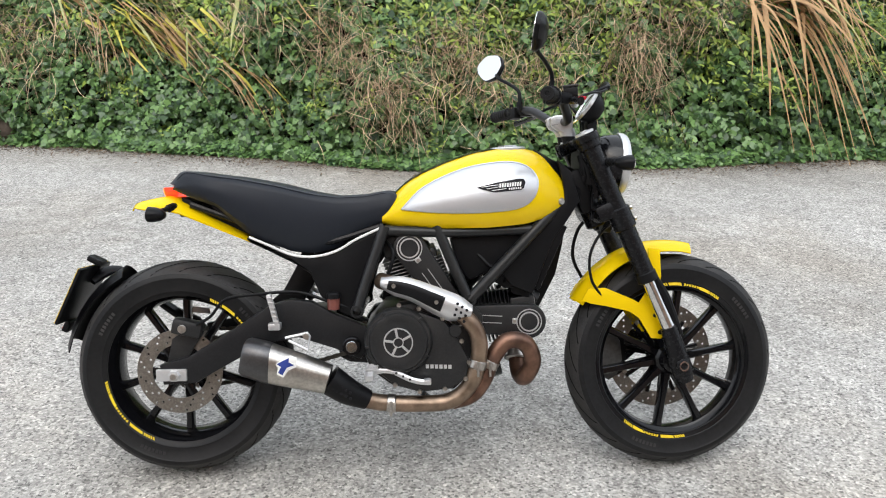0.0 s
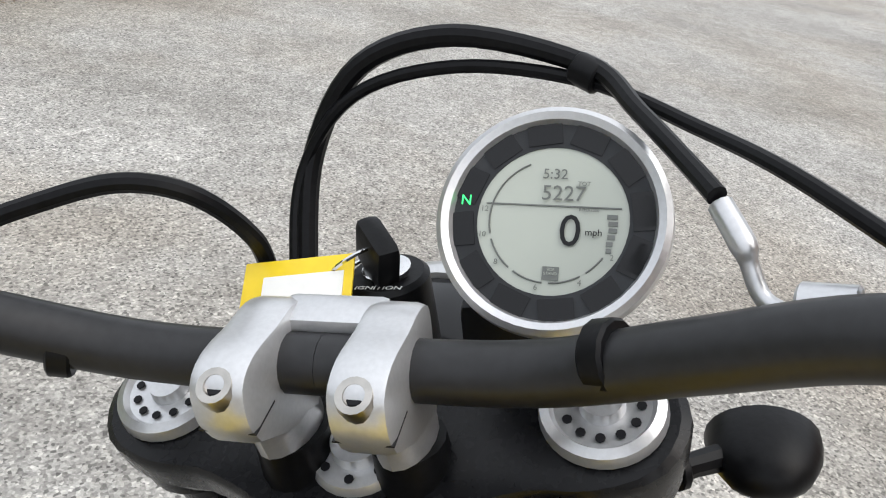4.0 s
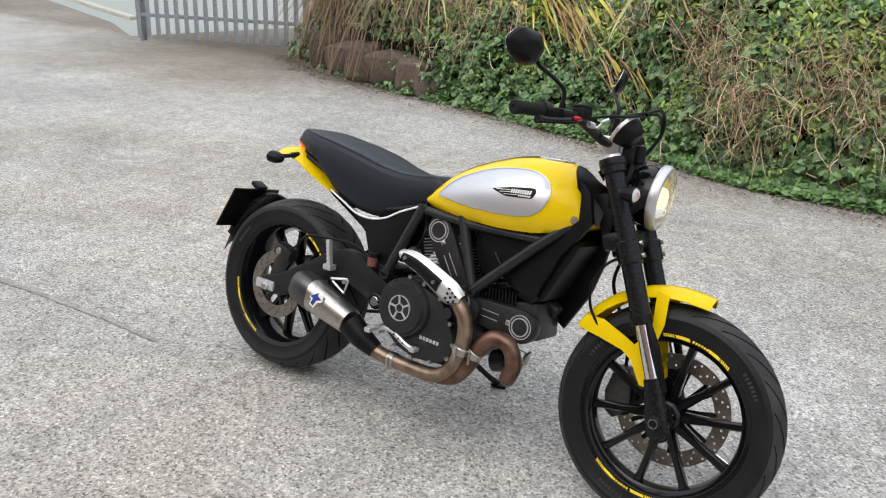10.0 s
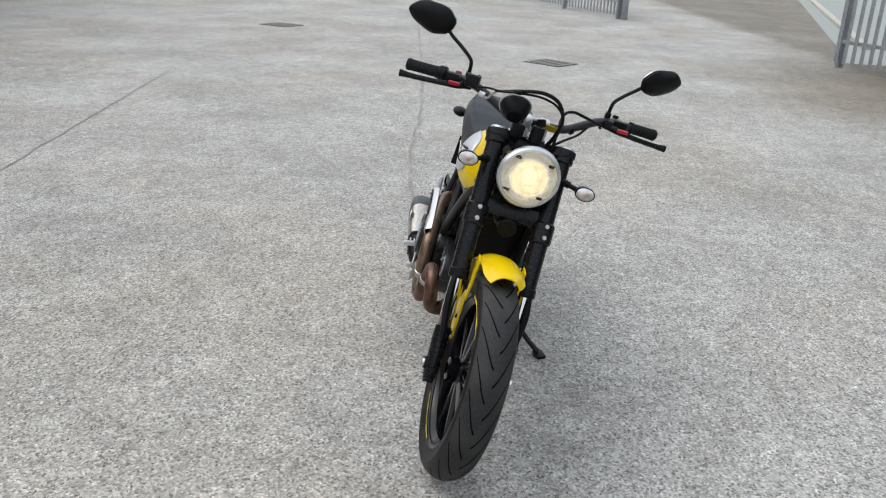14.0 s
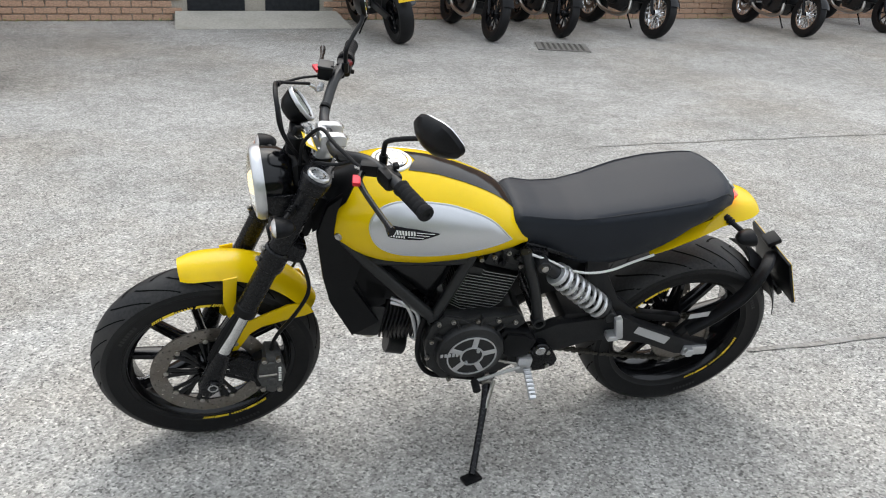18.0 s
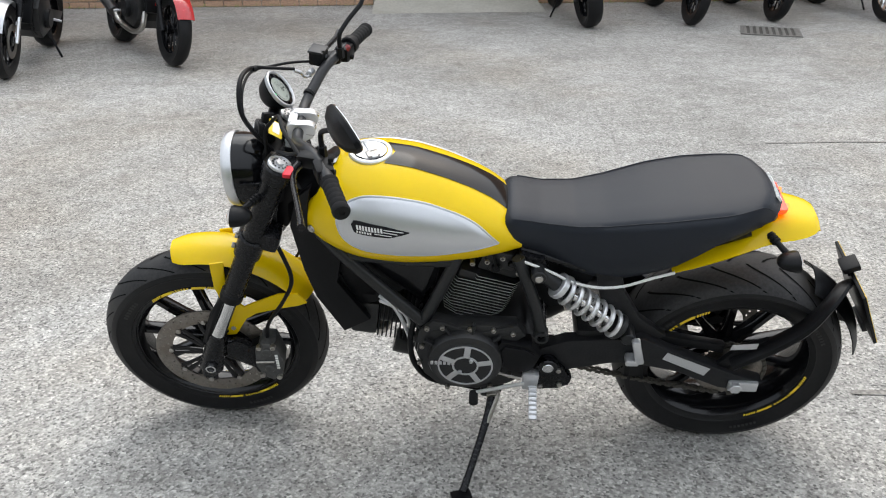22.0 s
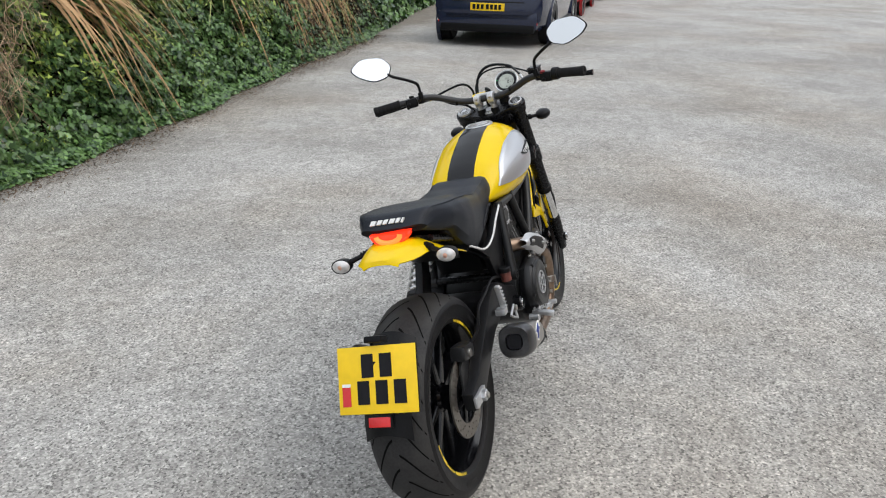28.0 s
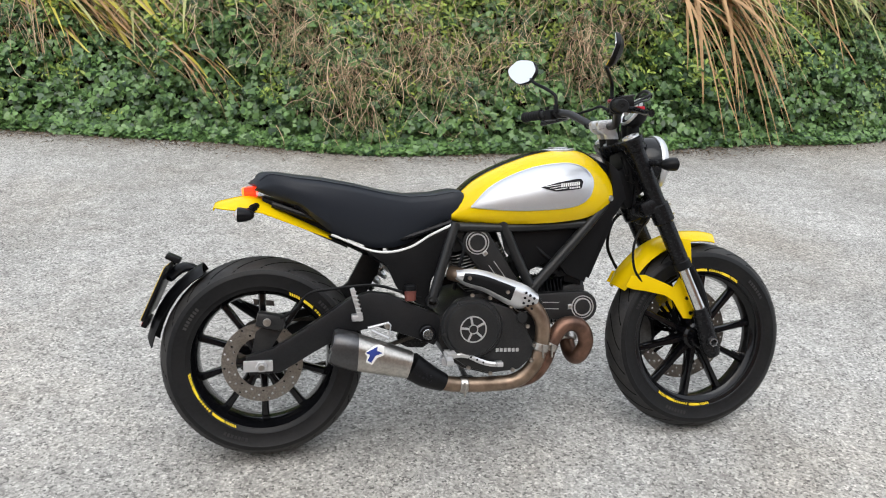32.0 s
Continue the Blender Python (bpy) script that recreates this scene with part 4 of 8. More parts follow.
pts = []
for i in range(10):
    for j in range(17):
        t = (j - 8) / 8
        x0 = 1.040 + 0.048 * abs(t) ** 1.7
        x = x0 + (1.168 - x0) * i / 9
        px, py, pz = cover_point(x, t)
        if x < 1.12:
            pz = max(pz, tank_z(x, py) + 0.0035)
        pts.append((px, py, pz))
part("tank_front_cover", thicken(sheet(pts, 10, 17), 0.004), BLACK, bike, "matt black cover ahead of the tank", None, 60)
part("neck_cover", block((1.172, 0, 0.826), (0.046, 0.118, 0.130), 0.012, pose(0, 0, 0, 0, -24, 0)), BLACK, bike)
for k in range(4):
    y = -0.036 - 0.012 * k
    part("wire", tube([(1.176, y, 0.925), (1.190 + 0.006 * k, y - 0.006, 0.875), (1.202, y + 0.004, 0.81), (1.200, y - 0.004, 0.745)], 0.0032 + 0.0006 * (k % 2), 8), BLACK if k % 2 else GLOSS, bike)
part("tank_front_label", block((1.045, 0.022, tank_z(1.045, 0.022) + 0.003), (0.008, 0.034, 0.002), 0.0005, pose(0, 0, 0, 0, 18, -6)), ALU, tank)

# seat
ST = [(-0.014, 0.858), (0.002, 0.876), (0.018, 0.892), (0.030, 0.895), (0.06, 0.892), (0.10, 0.887), (0.20, 0.875), (0.30, 0.856), (0.40, 0.831), (0.47, 0.820), (0.55, 0.823), (0.60, 0.832), (0.628, 0.834), (0.64, 0.822)]
SB = [(-0.014, 0.843), (0.025, 0.826), (0.065, 0.814), (0.142, 0.793), (0.172, 0.763), (0.228, 0.716), (0.284, 0.691), (0.346, 0.665), (0.408, 0.659), (0.471, 0.674), (0.524, 0.704), (0.587, 0.733), (0.64, 0.750)]
SWD = [(-0.014, 0.098), (0.0, 0.110), (0.03, 0.126), (0.07, 0.138), (0.12, 0.147), (0.20, 0.152), (0.28, 0.148), (0.38, 0.130), (0.48, 0.112), (0.56, 0.104), (0.62, 0.106), (0.64, 0.098)]


def seat_ring(x):
    t, b, w = eased(ST, x, 0.005), eased(SB, x, 0.012), eased(SWD, x, 0.015)
    edge = t - min(0.024, (t - b) * 0.45)
    half = [(w * 0.80, b), (w * 0.93, b + (edge - b) * 0.18), (w * 1.0, b + (edge - b) * 0.55), (w * 0.985, b + (edge - b) * 0.85), (w * 0.955, edge),
            (w * 0.945, edge + (t - edge) * 0.25), (w * 0.87, edge + (t - edge) * 0.74), (w * 0.76, edge + (t - edge) * 0.93), (w * 0.40, t - 0.0005), (0.0, t)]
    rear = max(0.0, 1 - (x + 0.014) / 0.16) ** 1.5

    def at(y, z):
        return (x + 0.062 * rear * (abs(y) / 0.125) ** 2.6, y, z)
    return [at(y, z) for y, z in half] + [at(-y, z) for y, z in half[-2::-1]]


seat = part("seat", loft([seat_ring(-0.014 + 0.654 * i / 64) for i in range(65)]), VINYL, bike, "long black vinyl seat with stitched edge", angle=32)
for s in (1, -1):
    line = []
    for i in range(40):
        x = 0.0 + 0.61 * i / 39
        r = seat_ring(x)
        p = r[6] if s > 0 else r[-7]
        line.append((p[0], p[1] + s * 0.0005, p[2] + 0.001))
    part("seam_piping", tube(line, 0.0011, 6, 1), VINYL, seat)
    edge = []
    for x, z in ((0.230, 0.709), (0.284, 0.685), (0.346, 0.658), (0.408, 0.652), (0.471, 0.667), (0.524, 0.698), (0.587, 0.727), (0.602, 0.735)):
        edge.append((x, s * max(0.131, eased(SWD, x) * 0.80 + 0.014), z))
    part("white_piping", tube(edge, 0.0036, 8, 4), WHITE, seat, "white edge piping under the seat")
seat_m = Matrix.Translation((0.003, 0, 0.8775)) @ Matrix(((0, 0.70, -0.714, 0), (-1, 0, 0, 0), (0, 0.714, 0.70, 0), (0, 0, 0, 1)))
for k, (x, w) in enumerate(((-0.048, 0.017), (-0.028, 0.015), (-0.010, 0.014), (0.010, 0.017), (0.028, 0.012), (0.042, 0.006))):
    w *= 0.88
    q = [(x - w / 2 - 0.002, -0.0068), (x + w / 2 - 0.002, -0.0068), (x + w / 2 + 0.003, 0.0068), (x - w / 2 + 0.003, 0.0068)]
    part("seat_mark", loft([[(u, v, h) for u, v in q] for h in (-0.004, 0.0016)]), WHITE, seat, "white printed bar on the seat back" if k == 0 else "", seat_m)

# tail piece and lamp
def tail_rows():
    rows = []
    for x, z, w, lip in ((0.232, 0.702, 0.119, 0.006), (0.18, 0.728, 0.123, 0.010), (0.12, 0.758, 0.121, 0.016), (0.076, 0.783, 0.117, 0.024), (0.03, 0.812, 0.109, 0.036),
                         (-0.01, 0.819, 0.101, 0.036), (-0.045, 0.814, 0.094, 0.030), (-0.075, 0.808, 0.085, 0.022), (-0.098, 0.803, 0.072, 0.014), (-0.112, 0.798, 0.056, 0.008), (-0.117, 0.786, 0.052, 0.004)):
        for j in range(13):
            t = (j - 6) / 6
            y = w * (1 - (1 - abs(t)) ** 1.0) * (1 if t > 0 else -1)
            drop = lip * max(0, (abs(t) - 0.55) / 0.45) ** 1.5
            rows.append((x, y, z + 0.006 * (1 - t * t) - drop))
    return rows


tail = part("tail_cowl", thicken(sheet(tail_rows(), 11, 13), 0.004), YELLOW, bike, "yellow short tail cowl", angle=45)
lamp_half = [(-0.060, 0.848), (0.060, 0.848)] + [(0.060 * math.cos(a), 0.846 - 0.034 * math.sin(a)) for a in (math.pi * k / 12 for k in range(1, 12))]
tlamp = part("tail_lamp", loft([[(x, y * k, 0.832 + (z - 0.832) * k) for y, z in lamp_half] for x, k in ((0.012, 1.0), (-0.016, 1.0), (-0.024, 0.90))]), TAILGLOW, tail, "lit red tail lamp under the seat")
part("light_ring", tube([(-0.0245, 0.036 * math.cos(a), 0.845 - 0.021 * math.sin(a)) for a in (math.pi * k / 12 for k in range(13))], 0.0075, 10, 1), TAILRING, tlamp, "bright orange light ring")
part("seat_latch", block((0.17, -0.10, 0.775), (0.10, 0.02, 0.02), 0.006, pose(0, 0, 0, 0, 30, 0)), BLACK, bike)
part("under_tray", slab([(0.28, 0.69), (0.14, 0.785), (0.03, 0.82), (0.03, 0.80), (0.10, 0.745), (0.28, 0.66)], -0.075, 0.075, 0.005), BLACK, bike)


def indicator(base, head, lens_dir, name, steer=None):
    """A stalk with a ribbed foot, an egg-shaped black shell and a pale lens."""
    base, head = Vector(base), Vector(head)
    d = (head - base).normalized()
    st = part(name, tube([base, base.lerp(head, 0.4), head], [0.010, 0.007, 0.009], 10, 3), BLACK, bike, "black indicator with a pale lens", steer)
    for k in range(3):
        c = base.lerp(head, 0.08 + 0.10 * k)
        part("stalk_rib", rod(c - d * 0.0025, c + d * 0.0025, 0.0115, 12), BLACK, st, "", steer)
    L = Vector(lens_dir).normalized()
    m = axis_matrix(head, L)
    egg = revolve([(0, -0.040), (0.010, -0.037), (0.018, -0.028), (0.0235, -0.014), (0.0255, 0.0), (0.0255, 0.008), (0.0, 0.008)], (0, 0, 0), (0, 0, 1), 20)
    egg.transform(m @ Matrix.Diagonal((1.22, 0.84, 1.0, 1)))
    part("shell", egg, BLACK, st, "", steer)
    lens = revolve([(0, 0.020), (0.010, 0.0185), (0.018, 0.0145), (0.0235, 0.008), (0.0, 0.007)], (0, 0, 0), (0, 0, 1), 20)
    lens.transform(m @ Matrix.Diagonal((1.22, 0.84, 0.9, 1)))
    part("lens", lens, AMBER, st, "clear indicator lens with an amber glow", steer)
    bulb = revolve([(0, 0.0205), (0.005, 0.0190), (0.008, 0.0155)], (0, 0, 0), (0, 0, 1), 12)
    bulb.transform(m)
    part("amber_bulb", bulb, AMBERBULB, st, "", steer)
    return st


for s in (1, -1):
    indicator((0.015, s * 0.085, 0.795), (-0.028, s * 0.160, 0.775), (-1, 0, 0.05), "rear_indicator")
    indicator((1.225, s * 0.118, 0.905), (1.268, s * 0.182, 0.900), (1, 0, 0.02), "front_indicator", S)


def stadium(c0, r0, c1, r1, n=10):
    """Outline round two circles in the x-z plane."""
    a = math.atan2(c1[1] - c0[1], c1[0] - c0[0])
    out = [(c0[0] + r0 * math.cos(a + math.pi / 2 + math.pi * k / n), c0[1] + r0 * math.sin(a + math.pi / 2 + math.pi * k / n)) for k in range(n + 1)]
    out += [(c1[0] + r1 * math.cos(a - math.pi / 2 + math.pi * k / n), c1[1] + r1 * math.sin(a - math.pi / 2 + math.pi * k / n)) for k in range(n + 1)]
    return out


def bolt(x, y, z, s, r=0.0065, parent=None, mat=None):
    return part("bolt", revolve([(0, 0.001), (r * 0.5, 0.001), (r * 0.55, 0.005), (r * 0.9, 0.005), (r, 0.003), (r, -0.004), (0, -0.004)], (x, y, z), (0, s, 0), 10), mat or STEEL, parent)


# engine
eng = part("engine_block", slab([(0.545, 0.37), (0.565, 0.325), (0.62, 0.285), (0.70, 0.262), (0.80, 0.272), (0.85, 0.32), (0.872, 0.40), (0.862, 0.47), (0.80, 0.515), (0.70, 0.525), (0.60, 0.505), (0.55, 0.45)], -0.145, 0.120, 0.016),
           ENGINE, bike, "dusty black air-cooled twin engine")
part("lower_cover", slab([(0.585, 0.33), (0.63, 0.295), (0.70, 0.275), (0.79, 0.283), (0.832, 0.318), (0.84, 0.36), (0.812, 0.415), (0.77, 0.475), (0.70, 0.50), (0.60, 0.49), (0.575, 0.42)], -0.182, -0.145, 0.010), ENGINE, eng)
cc = part("clutch_cover", revolve([(0.094, -0.004), (0.094, 0.012), (0.088, 0.021), (0.082, 0.022), (0.078, 0.031), (0.060, 0.034), (0.052, 0.031), (0.0, 0.030)], (0.643, -0.178, 0.421), (0, -1, 0), 48), ENGINE, eng, "round black clutch cover")
part("cover_ring", ring_plate(0.037, 0.0405, 0.004, (0.643, -0.2085, 0.421), (0, -1, 0)), ALU, cc)
part("cover_ring", ring_plate(0.012, 0.0145, 0.004, (0.643, -0.2085, 0.421), (0, -1, 0), (), 24), ALU, cc)
for k in range(5):
    a = 0.5 + 2 * math.pi * k / 5
    part("cover_spoke", block((0.643 + 0.026 * math.cos(a), -0.210, 0.421 + 0.026 * math.sin(a)), (0.025, 0.004, 0.0065), 0.001, pose(0, 0, 0, 0, -math.degrees(a), 0)), ALU, cc)
    a += 0.3
    part("cover_rib", block((0.643 + 0.085 * math.cos(a), -0.193, 0.421 + 0.085 * math.sin(a)), (0.016, 0.02, 0.008), 0.003, pose(0, 0, 0, 0, -math.degrees(a), 0)), ENGINE, cc)
for x, z in ((0.592, 0.490), (0.645, 0.520), (0.700, 0.510), (0.765, 0.482), (0.817, 0.418), (0.838, 0.358), (0.828, 0.312), (0.770, 0.284), (0.700, 0.277), (0.632, 0.297), (0.585, 0.335), (0.568, 0.425)):
    bolt(x, -0.184, z, -1, 0.0068, eng)
for k in range(6):
    part("case_mark", block((0.722 + k * 0.0125, -0.1835, 0.348 - k * 0.0004), (0.009, 0.002, 0.011), 0.0005), ALU, eng)
part("inspection_cap", rod((0.80, -0.180, 0.447), (0.80, -0.190, 0.447), 0.017, 18), ENGINE, eng)
# upright cylinder
CYL = Vector((-0.33, 0, 0.944))
cyl = part("upright_cylinder", rod((0.728, 0, 0.49), Vector((0.728, 0, 0.49)) + CYL * 0.19, 0.066, 28), DULL, bike, "finned upright engine cylinder")
for k in range(15):
    p = Vector((0.724, 0, 0.516)) + CYL * 0.0100 * k
    w, cut = (0.084 - 0.004 * max(0, 4 - k), 0.014 + 0.004 * max(0, 5 - k))
    short = 0.045 if k > 12 else 0.0
    rim_ = [(w - short, -0.082), (w - short, 0.088), (w - short - cut, 0.104), (-w + cut, 0.104), (-w, 0.088), (-w, -0.082), (-w + cut, -0.102), (w - short - cut, -0.102)]
    fin = part("cooling_fin", loft([[(u * f, v * f, h) for u, v in rim_] for h, f in ((-0.0019, 0.985), (-0.0012, 1.0), (0.0012, 1.0), (0.0019, 0.985))]), DULL, cyl, "", Matrix.Translation(p) @ pose(0, 0, 0, 0, -15, 0), 20)
    fin.data.materials.append(FIN)
    for q in fin.data.polygons:
        q.material_index = 1 if abs(q.normal.dot(CYL)) < 0.5 else 0
hm_ = Matrix.Translation(Vector((0.724, 0, 0.516)) + CYL * 0.150) @ pose(0, 0, 0, 0, -19.3, 0)
part("cylinder_head", block((-0.028, 0, 0.024), (0.108, 0.186, 0.060), 0.010, hm_), ENGINE, cyl)
part("head_shell", block((0.052, 0, -0.012), (0.056, 0.196, 0.040), 0.008, hm_), ENGINE, cyl)
part("rocker_cover", block((-0.030, 0.085, 0.046), (0.080, 0.030, 0.050), 0.008, hm_), ENGINE, cyl)
for u, h in ((-0.066, 0.030), (-0.012, 0.062), (0.020, 0.038), (-0.046, 0.066), (0.052, 0.020)):
    bb_ = revolve([(0, 0.001), (0.0035, 0.001), (0.004, 0.006), (0.0062, 0.006), (0.007, 0.003), (0.007, -0.012)], (u, 0.098, h), (0, 1, 0), 10)
    part("head_bolt", bb_, STEEL, cyl, "", hm_)
part("head_sensor", rod((-0.005, 0.090, 0.030), (-0.005, 0.112, 0.030), 0.011, 14), BLACK, cyl, "", hm_)
part("sensor_lead", tube([(-0.005, 0.110, 0.030), (0.004, 0.116, 0.052), (0.020, 0.100, 0.075)], 0.004, 8), BLACK, cyl, "", hm_)
part("cam_cap", rod((0.66, 0.08, 0.69), (0.66, 0.10, 0.69), 0.022, 18), ENGINE, cyl)
# forward cylinder
hcy = part("forward_cylinder", rod((0.80, 0, 0.452), (0.99, 0, 0.478), 0.062, 28), DULL, bike, "finned forward engine cylinder")
for k in range(11):
    part("cooling_fin", block((0.850 + k * 0.0115, 0, 0.460 + k * 0.0014), (0.0042, 0.150, 0.150 - 0.001 * abs(k - 5)), 0.0018, pose(0, 0, 0, 0, -8, 0), 1), DULL, hcy)
part("cylinder_head", block((1.005, 0.0, 0.470), (0.075, 0.155, 0.115), 0.014, pose(0, 0, 0, 0, -8, 0)), ENGINE, hcy)
part("head_cover", rod((1.02, 0.03, 0.52), (1.055, 0.03, 0.50), 0.022, 16), ENGINE, hcy)
part("spark_lead", tube([(0.93, -0.05, 0.55), (0.95, -0.09, 0.585), (0.90, -0.10, 0.62), (0.86, -0.09, 0.66)], 0.006, 8), BLACK, hcy)
part("spark_lead", tube([(0.955, -0.06, 0.535), (0.985, -0.085, 0.57), (0.97, -0.09, 0.60), (0.93, -0.09, 0.65)], 0.005, 8), BLACK, hcy)
# belt covers on the right
for c0, r0, c1, r1, nm in (((0.675, 0.672), 0.046, (0.785, 0.515), 0.036, "upright_belt_cover"), ((1.013, 0.459), 0.050, (0.82, 0.470), 0.036, "forward_belt_cover")):
    bc = part(nm, slab(stadium(c0, r0, c1, r1), -0.120, -0.080, 0.008), ENGINE, bike, "black cam belt cover with bright ring")
    part("cover_ring", ring_plate(0.0245, 0.0285, 0.004, (c0[0], -0.1195, c0[1]), (0, -1, 0)), ALU, bc)
    part("cover_ring", ring_plate(0.0335, 0.0365, 0.003, (c0[0], -0.1195, c0[1]), (0, -1, 0)), ALU, bc)
    part("cover_cap", rod((c0[0], -0.118, c0[1]), (c0[0], -0.125, c0[1]), 0.0235, 24), ENGINE, bc)
    d = Vector((c1[0] - c0[0], 0, c1[1] - c0[1])).normalized()
    part("cover_tab", block((c0[0] + d.x * 0.041, -0.121, c0[1] + d.z * 0.041), (0.014, 0.004, 0.016), 0.003, pose(0, 0, 0, 0, -math.degrees(math.atan2(d.z, d.x)), 0)), ALU, bc)
    bolt(c0[0] + d.x * 0.042, -0.124, c0[1] + d.z * 0.042, -1, 0.005, bc)
    for off in (-0.012, 0.008):
        p = Vector((c0[0], 0, c0[1])) + d * 0.115 + Vector((-d.z, 0, d.x)) * off
        part("cover_line", block((p.x, -0.1205, p.z), (0.075, 0.002, 0.0022), 0, pose(0, 0, 0, 0, -math.degrees(math.atan2(d.z, d.x)), 0)), ALU, bc)
tri = part("middle_cover", slab(stadium((0.808, 0.490), 0.040, (0.845, 0.470), 0.035), -0.144, -0.100, 0.006), ENGINE, eng)
part("cover_ring", ring_plate(0.030, 0.0335, 0.004, (0.812, -0.1435, 0.486), (0, -1, 0)), ALU, tri)
part("oil_cooler", block((1.075, 0, 0.640), (0.028, 0.165, 0.20), 0.004, pose(0, 0, 0, 0, 24, 0)), BLACK, bike, "black oil cooler with fine fins")
for k in range(14):
    part("cooler_fin", block((1.096 - 0.0058 * k * 0.95, 0, 0.725 - 0.0125 * k), (0.030, 0.160, 0.0022), 0, pose(0, 0, 0, 0, 24, 0)), DULL, bpy.data.objects["oil_cooler"])
part("front_cover", slab([(0.96, 0.60), (1.03, 0.64), (1.02, 0.52), (0.965, 0.535)], -0.08, 0.08, 0.006), BLACK, bike)
part("inner_shroud", slab([(0.86, 0.60), (1.02, 0.715), (1.09, 0.74), (1.03, 0.56), (0.95, 0.55)], -0.080, 0.080, 0.006), BLACK, bike)
# left side of the engine
part("left_case", slab([(0.570, 0.35), (0.62, 0.315), (0.70, 0.292), (0.80, 0.300), (0.845, 0.35), (0.86, 0.43), (0.85, 0.50), (0.815, 0.545), (0.76, 0.530), (0.70, 0.535), (0.60, 0.535), (0.575, 0.50), (0.62, 0.46), (0.60, 0.40)], 0.115, 0.158, 0.010), ENGINE, eng)
al = part("alternator_cover", revolve([(0.100, -0.004), (0.100, 0.016), (0.094, 0.026), (0.078, 0.030), (0.074, 0.034), (0.0, 0.034)], (0.731, 0.156, 0.420), (0, 1, 0), 48), ENGINE, eng, "round black alternator cover with machined star")
part("cover_ring", ring_plate(0.068, 0.072, 0.004, (0.731, 0.1885, 0.420), (0, 1, 0)), ALU, al)
part("cover_ring", ring_plate(0.030, 0.0345, 0.004, (0.731, 0.1885, 0.420), (0, 1, 0)), ALU, al)
for k in range(5):
    a = 0.42 + 2 * math.pi * k / 5
    part("cover_spoke", block((0.731 + 0.051 * math.cos(a), 0.190, 0.420 + 0.051 * math.sin(a)), (0.037, 0.004, 0.016), 0.001, pose(0, 0, 0, 0, -math.degrees(a), 0)), ALU, al)
for a in (2.2, 5.3):
    bolt(0.731 + 0.026 * math.cos(a), 0.193, 0.420 + 0.026 * math.sin(a), 1, 0.005, al, ALU)
for k in range(6):
    part("case_mark", block((0.818 - k * 0.011, 0.1905, 0.428), (0.0075, 0.003, 0.011), 0.0005), ALU, al)
for x, z in ((0.83, 0.525), (0.79, 0.530), (0.72, 0.527), (0.66, 0.525), (0.61, 0.515), (0.845, 0.46), (0.853, 0.40), (0.66, 0.475), (0.615, 0.36), (0.665, 0.312), (0.78, 0.305)):
    bolt(x, 0.164, z, 1, 0.0068, eng)
part("sprocket_cover", slab([(0.535, 0.44), (0.56, 0.475), (0.64, 0.49), (0.655, 0.465), (0.645, 0.405), (0.60, 0.375), (0.555, 0.385)], 0.120, 0.172, 0.010), BLACK, eng, "black plastic front sprocket cover")
part("case_rim", slab([(0.862, 0.47), (0.850, 0.515), (0.815, 0.550), (0.770, 0.538), (0.735, 0.518), (0.690, 0.512), (0.650, 0.528), (0.600, 0.540), (0.585, 0.522), (0.645, 0.500), (0.690, 0.492), (0.740, 0.498), (0.790, 0.520), (0.820, 0.512), (0.838, 0.470)], 0.150, 0.1625, 0.004), ENGINE, eng)
for a in (0.55, 1.15, 1.75, 2.35):
    part("case_rib", block((0.731 + 0.108 * math.cos(a), 0.163, 0.420 + 0.108 * math.sin(a)), (0.036, 0.020, 0.006), 0.002, pose(0, 0, 0, 0, -math.degrees(a), 0)), ENGINE, eng)
part("cover_step", slab([(0.552, 0.452), (0.575, 0.470), (0.630, 0.480), (0.640, 0.462), (0.632, 0.418), (0.600, 0.395), (0.566, 0.400)], 0.170, 0.180, 0.004), BLACK, eng)
part("airbox_panel", slab([(0.805, 0.700), (0.990, 0.704), (0.905, 0.622), (0.845, 0.560)], 0.088, 0.104, 0.005), GLOSS, eng, "glossy black panel behind the frame tubes")
part("engine_hose", tube([(0.85, 0.12, 0.55), (0.875, 0.14, 0.48), (0.872, 0.14, 0.38), (0.83, 0.13, 0.30), (0.75, 0.12, 0.268), (0.68, 0.13, 0.262)], 0.008, 10), BLACK, eng)
for o in (0.0, 0.016):
    part("oil_pipe", tube([(0.955, 0.10, 0.575 - o), (0.925 - o, 0.125, 0.575 - o), (0.900 - o, 0.13, 0.53), (0.880 - o * 0.5, 0.12, 0.44), (0.885, 0.10, 0.42)], 0.0052, 10), ALU, eng)
part("oil_filter", rod((0.885, 0.0, 0.30), (0.94, 0.0, 0.315), 0.035, 20), ENGINE, eng)
part("side_stand_bracket", slab([(0.62, 0.33), (0.69, 0.325), (0.69, 0.255), (0.64, 0.245)], 0.120, 0.150, 0.005), ENGINE, eng)

